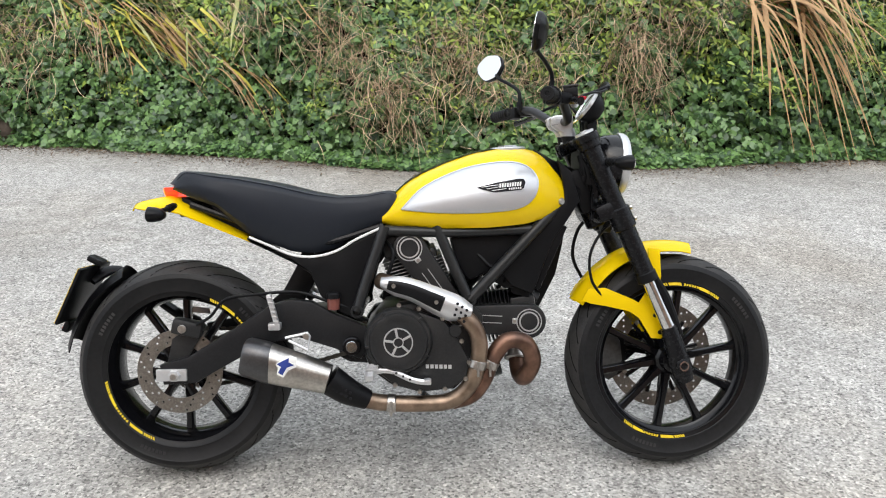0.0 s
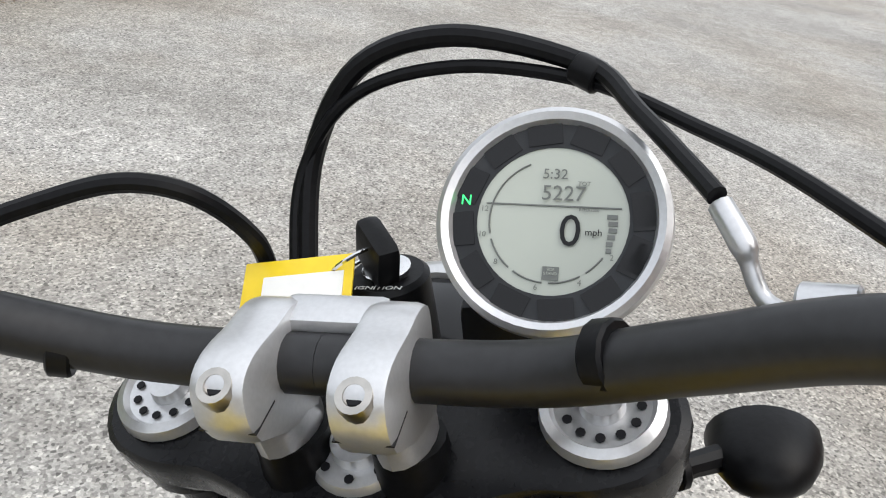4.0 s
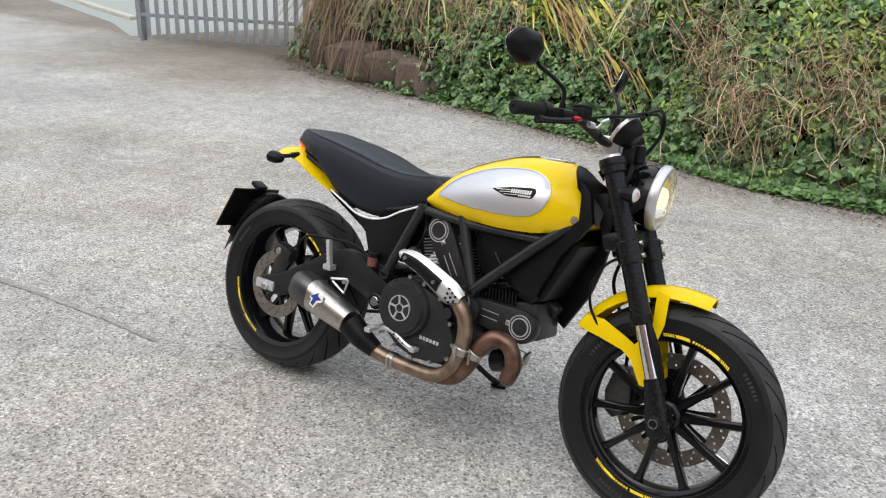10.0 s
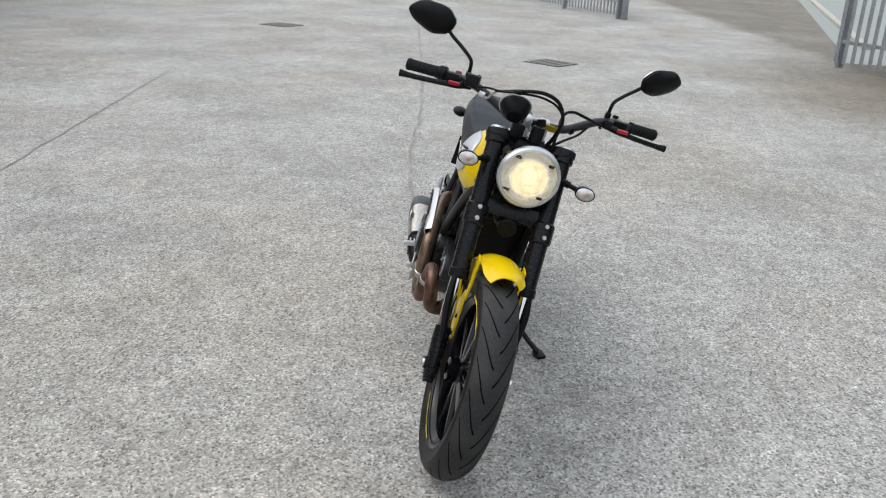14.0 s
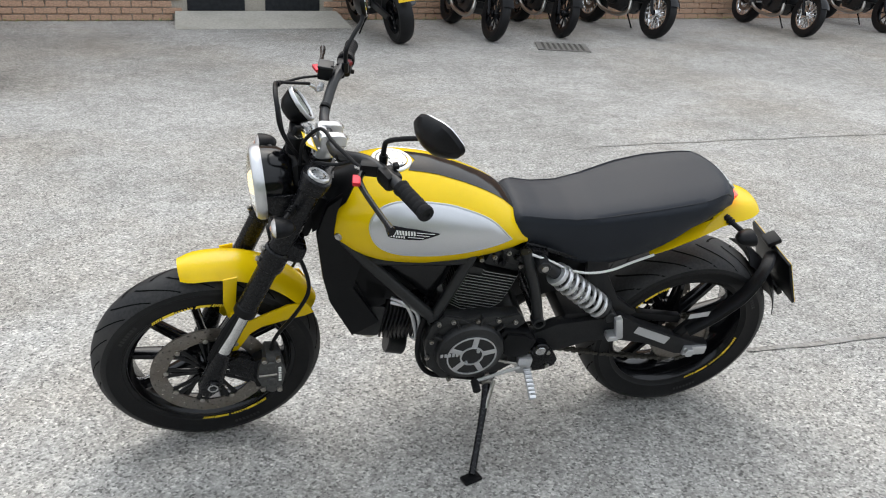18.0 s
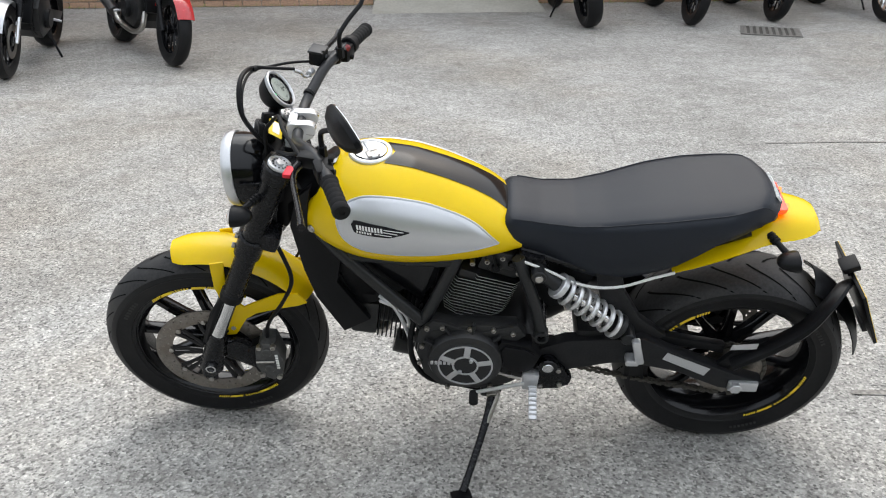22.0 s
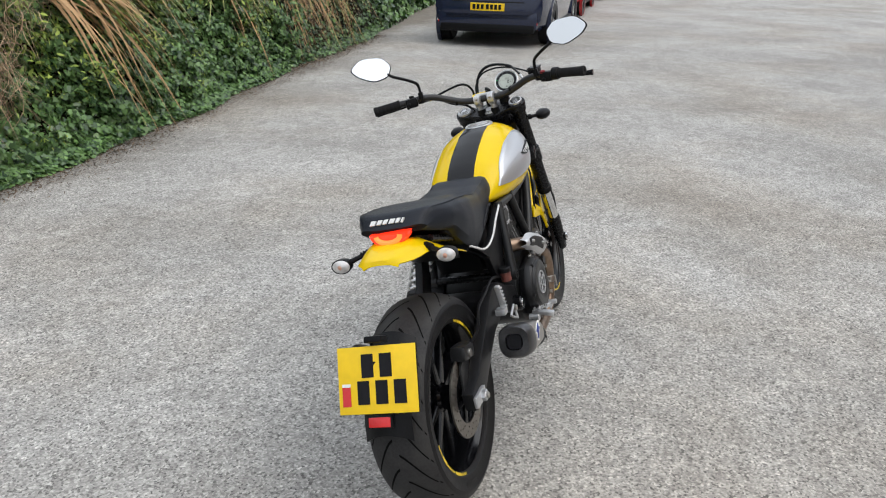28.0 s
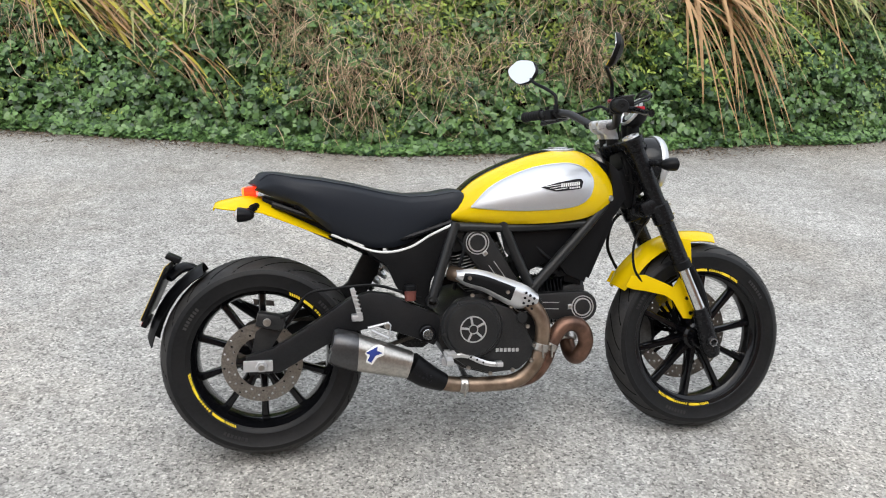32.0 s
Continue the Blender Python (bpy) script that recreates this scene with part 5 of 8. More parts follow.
# exhaust
ex = part("exhaust_pipe", tube([(0.592, -0.112, 0.580), (0.640, -0.158, 0.570), (0.72, -0.172, 0.542), (0.79, -0.175, 0.510), (0.842, -0.178, 0.470), (0.866, -0.178, 0.42), (0.862, -0.172, 0.35), (0.838, -0.165, 0.285), (0.785, -0.158, 0.243), (0.70, -0.158, 0.236), (0.60, -0.165, 0.242), (0.545, -0.175, 0.255)],
                              0.0235, 16, 6), HEADER, bike, "heat-tinted steel exhaust pipe")
part("front_pipe", tube([(0.985, -0.035, 0.350), (0.990, -0.075, 0.300), (1.003, -0.115, 0.300), (1.022, -0.130, 0.350), (0.998, -0.140, 0.402), (0.945, -0.145, 0.408), (0.905, -0.148, 0.360), (0.880, -0.150, 0.300), (0.845, -0.150, 0.258), (0.79, -0.150, 0.240)],
                        0.0245, 16, 6), HEADER2, ex, "dark rust-brown front exhaust pipe")
for c, d in (((0.862, -0.172, 0.350), (0.3, 0, 1)), ((0.897, -0.148, 0.345), (0.5, 0, 1)), ((0.62, -0.163, 0.240), (1, 0, -0.05))):
    d = Vector(d).normalized() * 0.013
    part("pipe_clamp", rod(Vector(c) - d, Vector(c) + d, 0.0265, 18), STEEL, ex)
    part("clamp_bolt", rod(Vector(c) + Vector((0.0, -0.028, 0.012)), Vector(c) + Vector((0.0, -0.028, -0.03)), 0.004, 8), STEEL, ex)
part("port_flange", rod((0.985, -0.03, 0.365), (0.985, -0.045, 0.335), 0.036, 18), STEEL, ex)
for dx in (-0.03, 0.03):
    part("port_stud", rod((0.985 + dx, -0.06, 0.355), (0.985 + dx, -0.02, 0.37), 0.005, 8), STEEL, ex)
STOP = [(0.597, 0.597), (0.644, 0.601), (0.69, 0.592), (0.743, 0.573), (0.780, 0.559), (0.816, 0.543), (0.849, 0.517)]
SBOT = [(0.594, 0.571), (0.628, 0.548), (0.676, 0.531), (0.718, 0.507), (0.752, 0.488), (0.789, 0.473), (0.840, 0.483)]


def shield_rows(cut, lift, i0=0, i1=24):
    """Rows across the shield from its lower to its upper edge, bulging outwards; cut trims both edges."""
    up_, lo_ = smooth_path([(x, 0, z) for x, z in STOP], 4), smooth_path([(x, 0, z) for x, z in SBOT], 4)
    out = []
    for i in range(i0, i1 + 1):
        for j in range(9):
            q = j / 8
            p = lo_[i].lerp(up_[i], cut + (1 - 2 * cut) * q)
            u = abs(2 * (cut + (1 - 2 * cut) * q) - 1)
            out.append((p.x, -0.206 - lift + 0.022 * u ** 3.0 + (0.008 if i == 0 else 0.0), p.z))
    return out


hs = part("heat_shield", thicken(sheet(shield_rows(0.0, 0.0), 25, 9), 0.003), ALU, ex, "brushed alloy exhaust heat shield")
part("shield_insert", thicken(sheet(shield_rows(0.22, 0.0035, 2, 16), 15, 9), 0.003), BLACK, hs, "black insert on the heat shield")
for x, z in ((0.632, 0.577), (0.748, 0.531)):
    bolt(x, -0.2125, z, -1, 0.006, hs, STEEL)
for k in range(9):
    x, z = 0.806 + 0.0125 * (k % 3) - 0.004 * (k // 3), 0.526 - 0.009 * (k % 3) - 0.0155 * (k // 3)
    part("shield_hole", rod((x, -0.2085, z), (x, -0.2108, z), 0.0042, 10), INK, hs)
# silencer: an oblong can with a slanted dark end
can_a, can_b = Vector((0.452, -0.195, 0.318)), Vector((0.226, -0.205, 0.388))


def can_ring(t, rz, ry, slant=0.0, n=28):
    c = can_a.lerp(can_b, t)
    d = (can_b - can_a).normalized()
    up = Vector((-d.z, 0, d.x)) * -1
    if up.z < 0:
        up = -up
    side = Vector((0, 1, 0))
    out = []
    for k in range(n):
        a = 2 * math.pi * k / n
        ca, sa = math.cos(a), math.sin(a)
        e = 0.72
        py = ry * abs(ca) ** e * (1 if ca > 0 else -1)
        pz = rz * abs(sa) ** e * (1 if sa > 0 else -1)
        out.append(c + side * py + up * pz + d * slant * pz / rz)
    return out


can = part("silencer", loft([can_ring(0.0, 0.030, 0.030), can_ring(0.01, 0.040, 0.042), can_ring(0.35, 0.047, 0.048), can_ring(0.70, 0.053, 0.052, 0.012)]), STEEL, bike, "brushed steel silencer with a dark end cap")
part("end_cap", loft([can_ring(0.69, 0.0535, 0.0525, 0.012), can_ring(0.74, 0.0545, 0.0535, 0.012), can_ring(0.98, 0.052, 0.052, 0.004), can_ring(1.02, 0.046, 0.047, 0.004), can_ring(1.02, 0.026, 0.028), can_ring(0.90, 0.024, 0.026)]), DARKSTEEL, can)
part("outlet", loft([can_ring(1.0, 0.023, 0.023), can_ring(0.9, 0.021, 0.021)]), INK, can)
part("can_logo_rim", slab([(0.312, 0.372), (0.340, 0.394), (0.356, 0.398), (0.372, 0.392), (0.370, 0.366), (0.350, 0.358), (0.335, 0.338), (0.317, 0.348), (0.322, 0.366)], -0.2515, -0.2490, 0.0004), PAPER, can)
part("can_logo", slab([(0.318, 0.375), (0.352, 0.392), (0.350, 0.380), (0.365, 0.372), (0.345, 0.365), (0.333, 0.345), (0.322, 0.352), (0.330, 0.368)], -0.2530, -0.2500, 0.0005), NAVY, can, "small navy and white maker's mark")
part("can_logo_edge", slab([(0.352, 0.394), (0.372, 0.388), (0.366, 0.378), (0.350, 0.381)], -0.2525, -0.2495, 0.0005), PAPER, can)
lp = part("link_pipe", tube([(0.452, -0.195, 0.318), (0.50, -0.187, 0.283), (0.555, -0.175, 0.254)], [0.042, 0.038, 0.028], 18, 5), BLACK, bike, "black perforated exhaust link shield")
for k in range(10):
    part("shield_hole", rod((0.463 + 0.012 * (k % 5), -0.229 + 0.002 * (k % 5), 0.318 - 0.008 * (k % 5) - 0.016 * (k // 5)), (0.463 + 0.012 * (k % 5), -0.2325 + 0.002 * (k % 5), 0.318 - 0.008 * (k % 5) - 0.016 * (k // 5)), 0.0042, 8), INK, lp)
part("can_bracket", tube([(0.330, -0.178, 0.432), (0.392, -0.172, 0.444), (0.397, -0.172, 0.436), (0.392, -0.178, 0.398), (0.34, -0.18, 0.425)], 0.0042, 8, 1), ALU, can)
part("bracket_bolt", rod((0.388, -0.170, 0.436), (0.388, -0.184, 0.436), 0.009, 12), STEEL, can)

# foot controls
rp = part("rider_peg", block((0.565, -0.215, 0.338), (0.022, 0.075, 0.016), 0.004, pose(0, 0, 0, 10, 0, 0)), ALU, bike, "serrated alloy rider footpeg")
for k in range(5):
    part("peg_tooth", block((0.572, -0.185 - 0.015 * k, 0.354), (0.030, 0.005, 0.006), 0.001), ALU, rp)
bp_ = part("brake_pedal", tube([(0.556, -0.188, 0.318), (0.575, -0.194, 0.336), (0.620, -0.198, 0.340), (0.673, -0.200, 0.317), (0.705, -0.202, 0.309), (0.722, -0.202, 0.310)], 0.0052, 10, 5, 1.5), ALU, bike, "pierced alloy rear brake pedal")
part("pedal_tip", block((0.722, -0.210, 0.312), (0.020, 0.032, 0.014), 0.004), ALU, bp_)
for x, z in ((0.636, 0.335), (0.655, 0.326), (0.674, 0.317)):
    part("pedal_hole", rod((x, -0.2035, z), (x, -0.2062, z), 0.0034, 8), INK, bp_)
part("pedal_pivot", rod((0.560, -0.165, 0.325), (0.560, -0.200, 0.325), 0.014, 18), ALU, bp_)
lpg = part("rider_peg", block((0.552, 0.222, 0.318), (0.021, 0.092, 0.015), 0.004, pose(0, 0, 0, -22, 0, 0)), ALU, bike, "serrated alloy rider footpeg")
for k in range(7):
    part("peg_tooth", block((0.552, 0.187 + 0.0115 * k, 0.3405 - 0.0046 * k), (0.023, 0.004, 0.005), 0.001), ALU, lpg)
part("peg_bracket", slab([(0.535, 0.37), (0.58, 0.375), (0.58, 0.315), (0.54, 0.31)], 0.145, 0.175, 0.005), ALU, lpg)
gl = part("gear_lever", tube([(0.575, 0.180, 0.345), (0.62, 0.185, 0.338), (0.67, 0.188, 0.325), (0.705, 0.19, 0.315)], 0.0045, 10, 5, 1.4), ALU, bike, "alloy gear lever with black rubber tip")
part("lever_rubber", rod((0.708, 0.185, 0.312), (0.708, 0.222, 0.308), 0.012, 14), GRIP, gl)
part("gear_linkage", tube([(0.585, 0.172, 0.355), (0.64, 0.168, 0.37), (0.655, 0.165, 0.375)], 0.004, 8), STEEL, gl)
pp = part("passenger_peg", block((0.297, -0.168, 0.508), (0.014, 0.018, 0.092), 0.004, pose(0, 0, 0, 0, -14, 0)), ALU, bike, "folded alloy passenger footpeg")
for k in range(6):
    part("peg_tooth", block((0.297 - 0.0032 * (k - 3), -0.178, 0.478 + 0.013 * k), (0.017, 0.004, 0.004), 0.001), ALU, pp)
part("peg_hinge", block((0.300, -0.160, 0.462), (0.034, 0.034, 0.020), 0.005), ALU, pp)
pp = part("passenger_peg", block((0.290, 0.168, 0.468), (0.022, 0.020, 0.082), 0.005, pose(0, 0, 0, 0, 14, 0)), ALU, bike, "folded alloy passenger footpeg")
part("peg_hinge", block((0.300, 0.160, 0.430), (0.034, 0.034, 0.020), 0.005), ALU, pp)
# side stand
ss = part("side_stand", tube([(0.655, 0.140, 0.275), (0.665, 0.185, 0.240), (0.688, 0.250, 0.188), (0.715, 0.320, 0.137), (0.731, 0.362, 0.112)], [0.015, 0.012, 0.010, 0.010, 0.011], 12, 5), SATIN, bike, "black side stand folded down onto the yard")
part("stand_foot", block((0.735, 0.370, 0.106), (0.055, 0.036, 0.012), 0.004, pose(0, 0, 0, 14.66, 0, 18)), BLACK, ss)
part("stand_spring", tube([(0.640, 0.165, 0.285), (0.668, 0.215, 0.222)], 0.006, 8, 1), STEEL, ss)
part("stand_pivot", rod((0.655, 0.125, 0.285), (0.655, 0.165, 0.270), 0.018, 14), STEEL, ss)
# rear shock on the left
sa, sb = Vector((0.555, 0.128, 0.697)), Vector((0.316, 0.132, 0.497))
sd = (sb - sa).normalized()
shock = part("rear_shock", rod(sa, sa + sd * 0.11, 0.019, 18), ENGINE, bike, "rear shock with a silver coil spring")
part("damper_rod", rod(sa + sd * 0.10, sb, 0.010, 14), CHROME, shock)
coil = []
s1 = sd.cross(Vector((0, 1, 0))).normalized()
s2 = sd.cross(s1)
for k in range(7 * 16 + 1):
    a = 2 * math.pi * k / 16
    coil.append(sa + sd * (0.075 + 0.192 * k / 112) + (s1 * math.cos(a) + s2 * math.sin(a)) * 0.0315)
part("coil_spring", tube(coil, 0.0062, 8, 1), SPRING, shock, "silver coil spring")
part("preload_ring", rod(sa + sd * 0.062, sa + sd * 0.078, 0.034, 24), ALU, shock)
part("lower_cup", rod(sa + sd * 0.264, sa + sd * 0.280, 0.036, 24), ENGINE, shock)
part("shock_eye", rod(sa + Vector((0, -0.02, 0)), sa + Vector((0, 0.026, 0)), 0.019, 18), ENGINE, shock)
part("shock_eye", rod(sb + Vector((0, -0.02, 0)), sb + Vector((0, 0.026, 0)), 0.019, 18), ENGINE, shock)
part("shock_bolt", rod(sa + Vector((0, 0.024, 0)), sa + Vector((0, 0.032, 0)), 0.010, 8), STEEL, shock)
part("upper_mount", slab([(0.60, 0.74), (0.63, 0.70), (0.56, 0.67), (0.53, 0.695), (0.54, 0.725)], 0.09, 0.118, 0.005), SATIN, bike)
part("battery_box", slab([(0.40, 0.66), (0.58, 0.71), (0.60, 0.64), (0.52, 0.53), (0.46, 0.55)], -0.08, 0.08, 0.01), BLACK, bike)
part("throttle_body", rod((0.80, 0.0, 0.60), (0.84, 0.0, 0.56), 0.04, 18), ENGINE, bike)
part("bracket", slab([(0.495, 0.615), (0.565, 0.618), (0.565, 0.595), (0.50, 0.592)], -0.118, -0.105, 0.003), DULL, bike)
part("wiring_loom", tube([(0.60, -0.09, 0.70), (0.63, -0.125, 0.66), (0.615, -0.13, 0.60), (0.60, -0.12, 0.53)], 0.005, 8), BLACK, bike)

# ------------------------------------------------ front end, turned a little to the left
FD = -RAKE


def on_fork(d, s, off=0.0):
    p = Vector((1.167, s * 0.105, 0.981)) + FD * d
    return p + Vector((0.9135, 0, 0.407)) * off


FE = Vector((0.9135, 0, 0.407))
tc_out = [(0.037, 0.106), (0.026, 0.132), (0.0, 0.1425), (-0.026, 0.132), (-0.038, 0.106), (-0.040, 0.078), (-0.050, 0.050), (-0.062, 0.030), (-0.066, 0.0)]
tc_out += [(u, -v) for u, v in reversed(tc_out[:-1])] + [(0.030, -0.076), (0.006, -0.045), (0.0, 0.0), (0.006, 0.045), (0.030, 0.076)]
tc_run = [(p.x, p.y) for p in smooth_path([(u, v, 0) for u, v in tc_out + tc_out[:1]], 3)][:-1]


def clamp_ring(k, down):
    return [on_fork(down, 0) + FE * (-0.012 + (u + 0.012) * k) + Vector((0, v * k, 0)) for u, v in tc_run]


fk = part("top_clamp", loft([clamp_ring(0.965, -0.003), clamp_ring(0.995, -0.0005), clamp_ring(1.0, 0.004), clamp_ring(0.995, 0.017), clamp_ring(0.93, 0.023)]), SATIN, bike, "black top fork clamp", S, 30)
part("clamp_web", loft([[on_fork(d, 0) + FE * f + Vector((0, y, 0)) for f, y in ((-0.060, -w), (-0.066, -w * 0.5), (-0.066, w * 0.5), (-0.060, w), (-0.020, w), (-0.020, -w))] for d, w in ((0.016, 0.058), (0.026, 0.046), (0.032, 0.030))]), SATIN, fk, "", S)
part("clamp_slit", block(on_fork(0.018, 0) + FE * -0.066, (0.006, 0.0016, 0.040), 0, pose(0, 0, 0, 0, -24, 0)), INK, fk, "", S)
part("lower_clamp", block((1.232, 0, 0.768), (0.075, 0.255, 0.050), 0.014, pose(0, 0, 0, 0, -24, 0)), SATIN, fk, "", S)
for s in (1, -1):
    leg = part("fork_leg", rod(on_fork(0.0, s), on_fork(0.448, s), 0.0275, 24), SATIN, bike, "black upside-down fork leg", S)
    part("clamp_sleeve", rod(on_fork(0.225, s), on_fork(0.290, s), 0.034, 24), SATIN, leg, "", S)
    part("clamp_sleeve", rod(on_fork(0.004, s), on_fork(0.040, s), 0.034, 24), SATIN, leg, "", S)
    part("dust_seal", rod(on_fork(0.425, s), on_fork(0.455, s), 0.0305, 24), BLACK, leg, "", S)
    part("stanchion", rod(on_fork(0.44, s), on_fork(0.64, s), 0.0205, 24), CHROME, leg, "polished fork tube", S)
    part("fork_bottom", loft([[on_fork(d, s) + Vector((0.9135, 0, 0.407)) * (o + a * math.cos(q)) + Vector((0, b * math.sin(q), 0)) for q in (2 * math.pi * k / 16 for k in range(16))]
                              for d, o, a, b in ((0.600, 0.0, 0.024, 0.024), (0.64, -0.004, 0.027, 0.025), (0.70, -0.010, 0.031, 0.022), (0.74, -0.014, 0.034, 0.021), (0.77, -0.014, 0.020, 0.016))]), SATIN, leg, "", S)
    part("axle_cap", rod((FX, s * 0.085, AX), (FX, s * 0.132, AX), 0.019, 18), SATIN, leg, "", S)
    part("axle_end", revolve([(0.0, -0.006), (0.009, -0.006), (0.010, 0.004), (0.0145, 0.004), (0.015, -0.004)], (FX, s * 0.134, AX), (0, s, 0), 18), CHROME, leg, "", S)
    cap = part("fork_cap", revolve([(0, 0.010), (0.009, 0.010), (0.010, 0.004), (0.021, 0.005), (0.023, 0.008), (0.027, 0.006), (0.028, 0.0), (0, 0)], on_fork(-0.004, s), RAKE, 32), ALU, leg, "drilled alloy fork cap", S)
    for k in range(12):
        a = 2 * math.pi * k / 12
        e1 = Vector((0, 1, 0))
        e2 = RAKE.cross(e1)
        c = on_fork(-0.0092, s) + (e1 * math.cos(a) + e2 * math.sin(a)) * 0.0165
        part("cap_hole", rod(c, c + RAKE * 0.0008, 0.0022, 8), INK, cap, "", S)
    for dz in (0.238, 0.272):
        part("pinch_bolt", rod(on_fork(dz, s, 0.034), on_fork(dz, s, 0.042), 0.007, 10), STEEL, leg, "", S)
    part("fork_guard", tube([on_fork(0.452, s, 0.020) + Vector((0, s * 0.012, 0)), on_fork(0.52, s, 0.026) + Vector((0, s * 0.012, 0)), on_fork(0.64, s, 0.022)], [0.008, 0.012, 0.010], 8, 4), BLACK, leg, "", S)
STEM = on_fork(-0.004, 0) + FE * -0.024
part("stem_nut", revolve([(0, 0.008), (0.012, 0.008), (0.013, 0.002), (0.022, 0.003), (0.024, 0.0), (0.024, -0.006), (0, -0.006)], STEM, RAKE, 28), ALU, fk, "", S)
for k in range(8):
    a = 2 * math.pi * k / 8
    e2 = RAKE.cross(Vector((0, 1, 0)))
    c = STEM + RAKE * 0.0028 + (Vector((0, 1, 0)) * math.cos(a) + e2 * math.sin(a)) * 0.0175
    part("nut_hole", rod(c, c + RAKE * 0.0008, 0.0022, 8), INK, fk, "", S)
# mudguard
def guard_rows(a0, a1, n, w0, w1):
    rows = []
    for i in range(n):
        t = i / (n - 1)
        a = radians(a0 + (a1 - a0) * t)
        w = (w0 + (w1 - w0) * t) * (1 - 0.35 * max(0, (t - 0.86) / 0.14) ** 2 - 0.30 * max(0, (0.12 - t) / 0.12) ** 2)
        r = 0.352 + 0.010 * math.sin(math.pi * t)
        for j in range(11):
            q = (j - 5) / 5
            rr = r - 0.030 * abs(q) ** 2.6
            rows.append((FX + rr * math.cos(a), q * w, AX + rr * math.sin(a)))
    return rows


mg = part("front_mudguard", thicken(sheet(guard_rows(80, 148, 22, 0.062, 0.074), 22, 11), 0.0035), YELLOW, bike, "yellow front mudguard", S, 50)
for s in (1, -1):
    part("mudguard_stay", slab([(1.165, 0.510), (1.185, 0.545), (1.235, 0.545), (1.312, 0.512), (1.335, 0.500), (1.368, 0.545), (1.385, 0.535), (1.400, 0.470), (1.412, 0.410), (1.402, 0.392), (1.372, 0.395), (1.335, 0.455), (1.305, 0.475), (1.235, 0.492), (1.19, 0.500)], s * 0.068, s * 0.0745, 0.002), YELLOW, mg, "", S, 40)
    part("mudguard_strut", slab([(1.362, 0.660), (1.398, 0.655), (1.402, 0.575), (1.392, 0.520), (1.372, 0.545)], s * 0.066, s * 0.072, 0.002), YELLOW, mg, "", S, 40)
    for x, z in ((1.383, 0.462), (1.397, 0.412)):
        part("stay_bolt", rod((x, s * 0.074, z), (x, s * 0.079, z), 0.0065, 12), BLACK, mg, "", S)
# footrest hanger casting on the left
fhg = part("footrest_hanger", slab([(0.540, 0.400), (0.492, 0.398), (0.468, 0.372), (0.446, 0.334), (0.452, 0.312), (0.482, 0.296), (0.535, 0.292), (0.562, 0.310), (0.556, 0.350)], 0.118, 0.152, 0.008), SATIN, bike, "black footrest hanger casting")
for x, z in ((0.478, 0.318), (0.530, 0.308), (0.484, 0.372)):
    part("hanger_bolt", rod((x, 0.150, z), (x, 0.159, z), 0.007, 10), STEEL, fhg)
# front caliper on the left
fc_ = part("front_caliper", slab([(1.262, 0.395), (1.300, 0.402), (1.322, 0.365), (1.328, 0.310), (1.312, 0.262), (1.285, 0.245), (1.258, 0.262), (1.246, 0.320)], 0.052, 0.118, 0.012), CALIPER, bike, "grey four-piston front brake caliper", S)
part("caliper_mount", slab([(1.40, AX + 0.02), (1.33, 0.285), (1.30, 0.30), (1.31, 0.36), (1.37, 0.40), (1.40, 0.385)], 0.085, 0.105, 0.004), SATIN, fc_, "", S)
for x, z in ((1.288, 0.365), (1.288, 0.300)):
    part("piston_cap", revolve([(0, 0.004), (0.012, 0.004), (0.015, 0.001), (0.015, -0.004)], (x, 0.1185, z), (0, 1, 0), 18), CALIPER, fc_, "", S)
for k in range(6):
    part("caliper_mark", block((1.264, 0.1190, 0.302 + 0.010 * k), (0.008, 0.002, 0.006), 0), PAPER, fc_, "", S)
for x, z in ((1.268, 0.388), (1.306, 0.388), (1.266, 0.266), (1.312, 0.275)):
    part("caliper_bolt", revolve([(0, 0.006), (0.004, 0.006), (0.005, 0.009), (0.0075, 0.008), (0.008, -0.004)], (x, 0.1175, z), (0, 1, 0), 12), STEEL, fc_, "", S)
part("caliper_bridge", slab([(1.300, 0.392), (1.334, 0.372), (1.344, 0.318), (1.330, 0.268), (1.308, 0.256), (1.316, 0.320)], 0.060, 0.106, 0.010), BLACK, fc_, "", S)
part("pad_pin", rod((1.272, 0.122, 0.330), (1.322, 0.122, 0.330), 0.0028, 8), STEEL, fc_, "", S)
part("brake_hose", tube([(1.285, 0.09, 0.40), (1.268, 0.105, 0.47), (1.215, 0.115, 0.56), (1.185, 0.11, 0.63), (1.20, 0.10, 0.71), (1.235, 0.06, 0.76)], 0.0055, 8), BLACK, fc_, "", S)
part("sensor_wire", tube([(1.265, -0.05, 0.735), (1.215, -0.085, 0.70), (1.185, -0.09, 0.64), (1.192, -0.08, 0.57), (1.225, -0.07, 0.52)], 0.0042, 8), BLACK, fk, "", S)
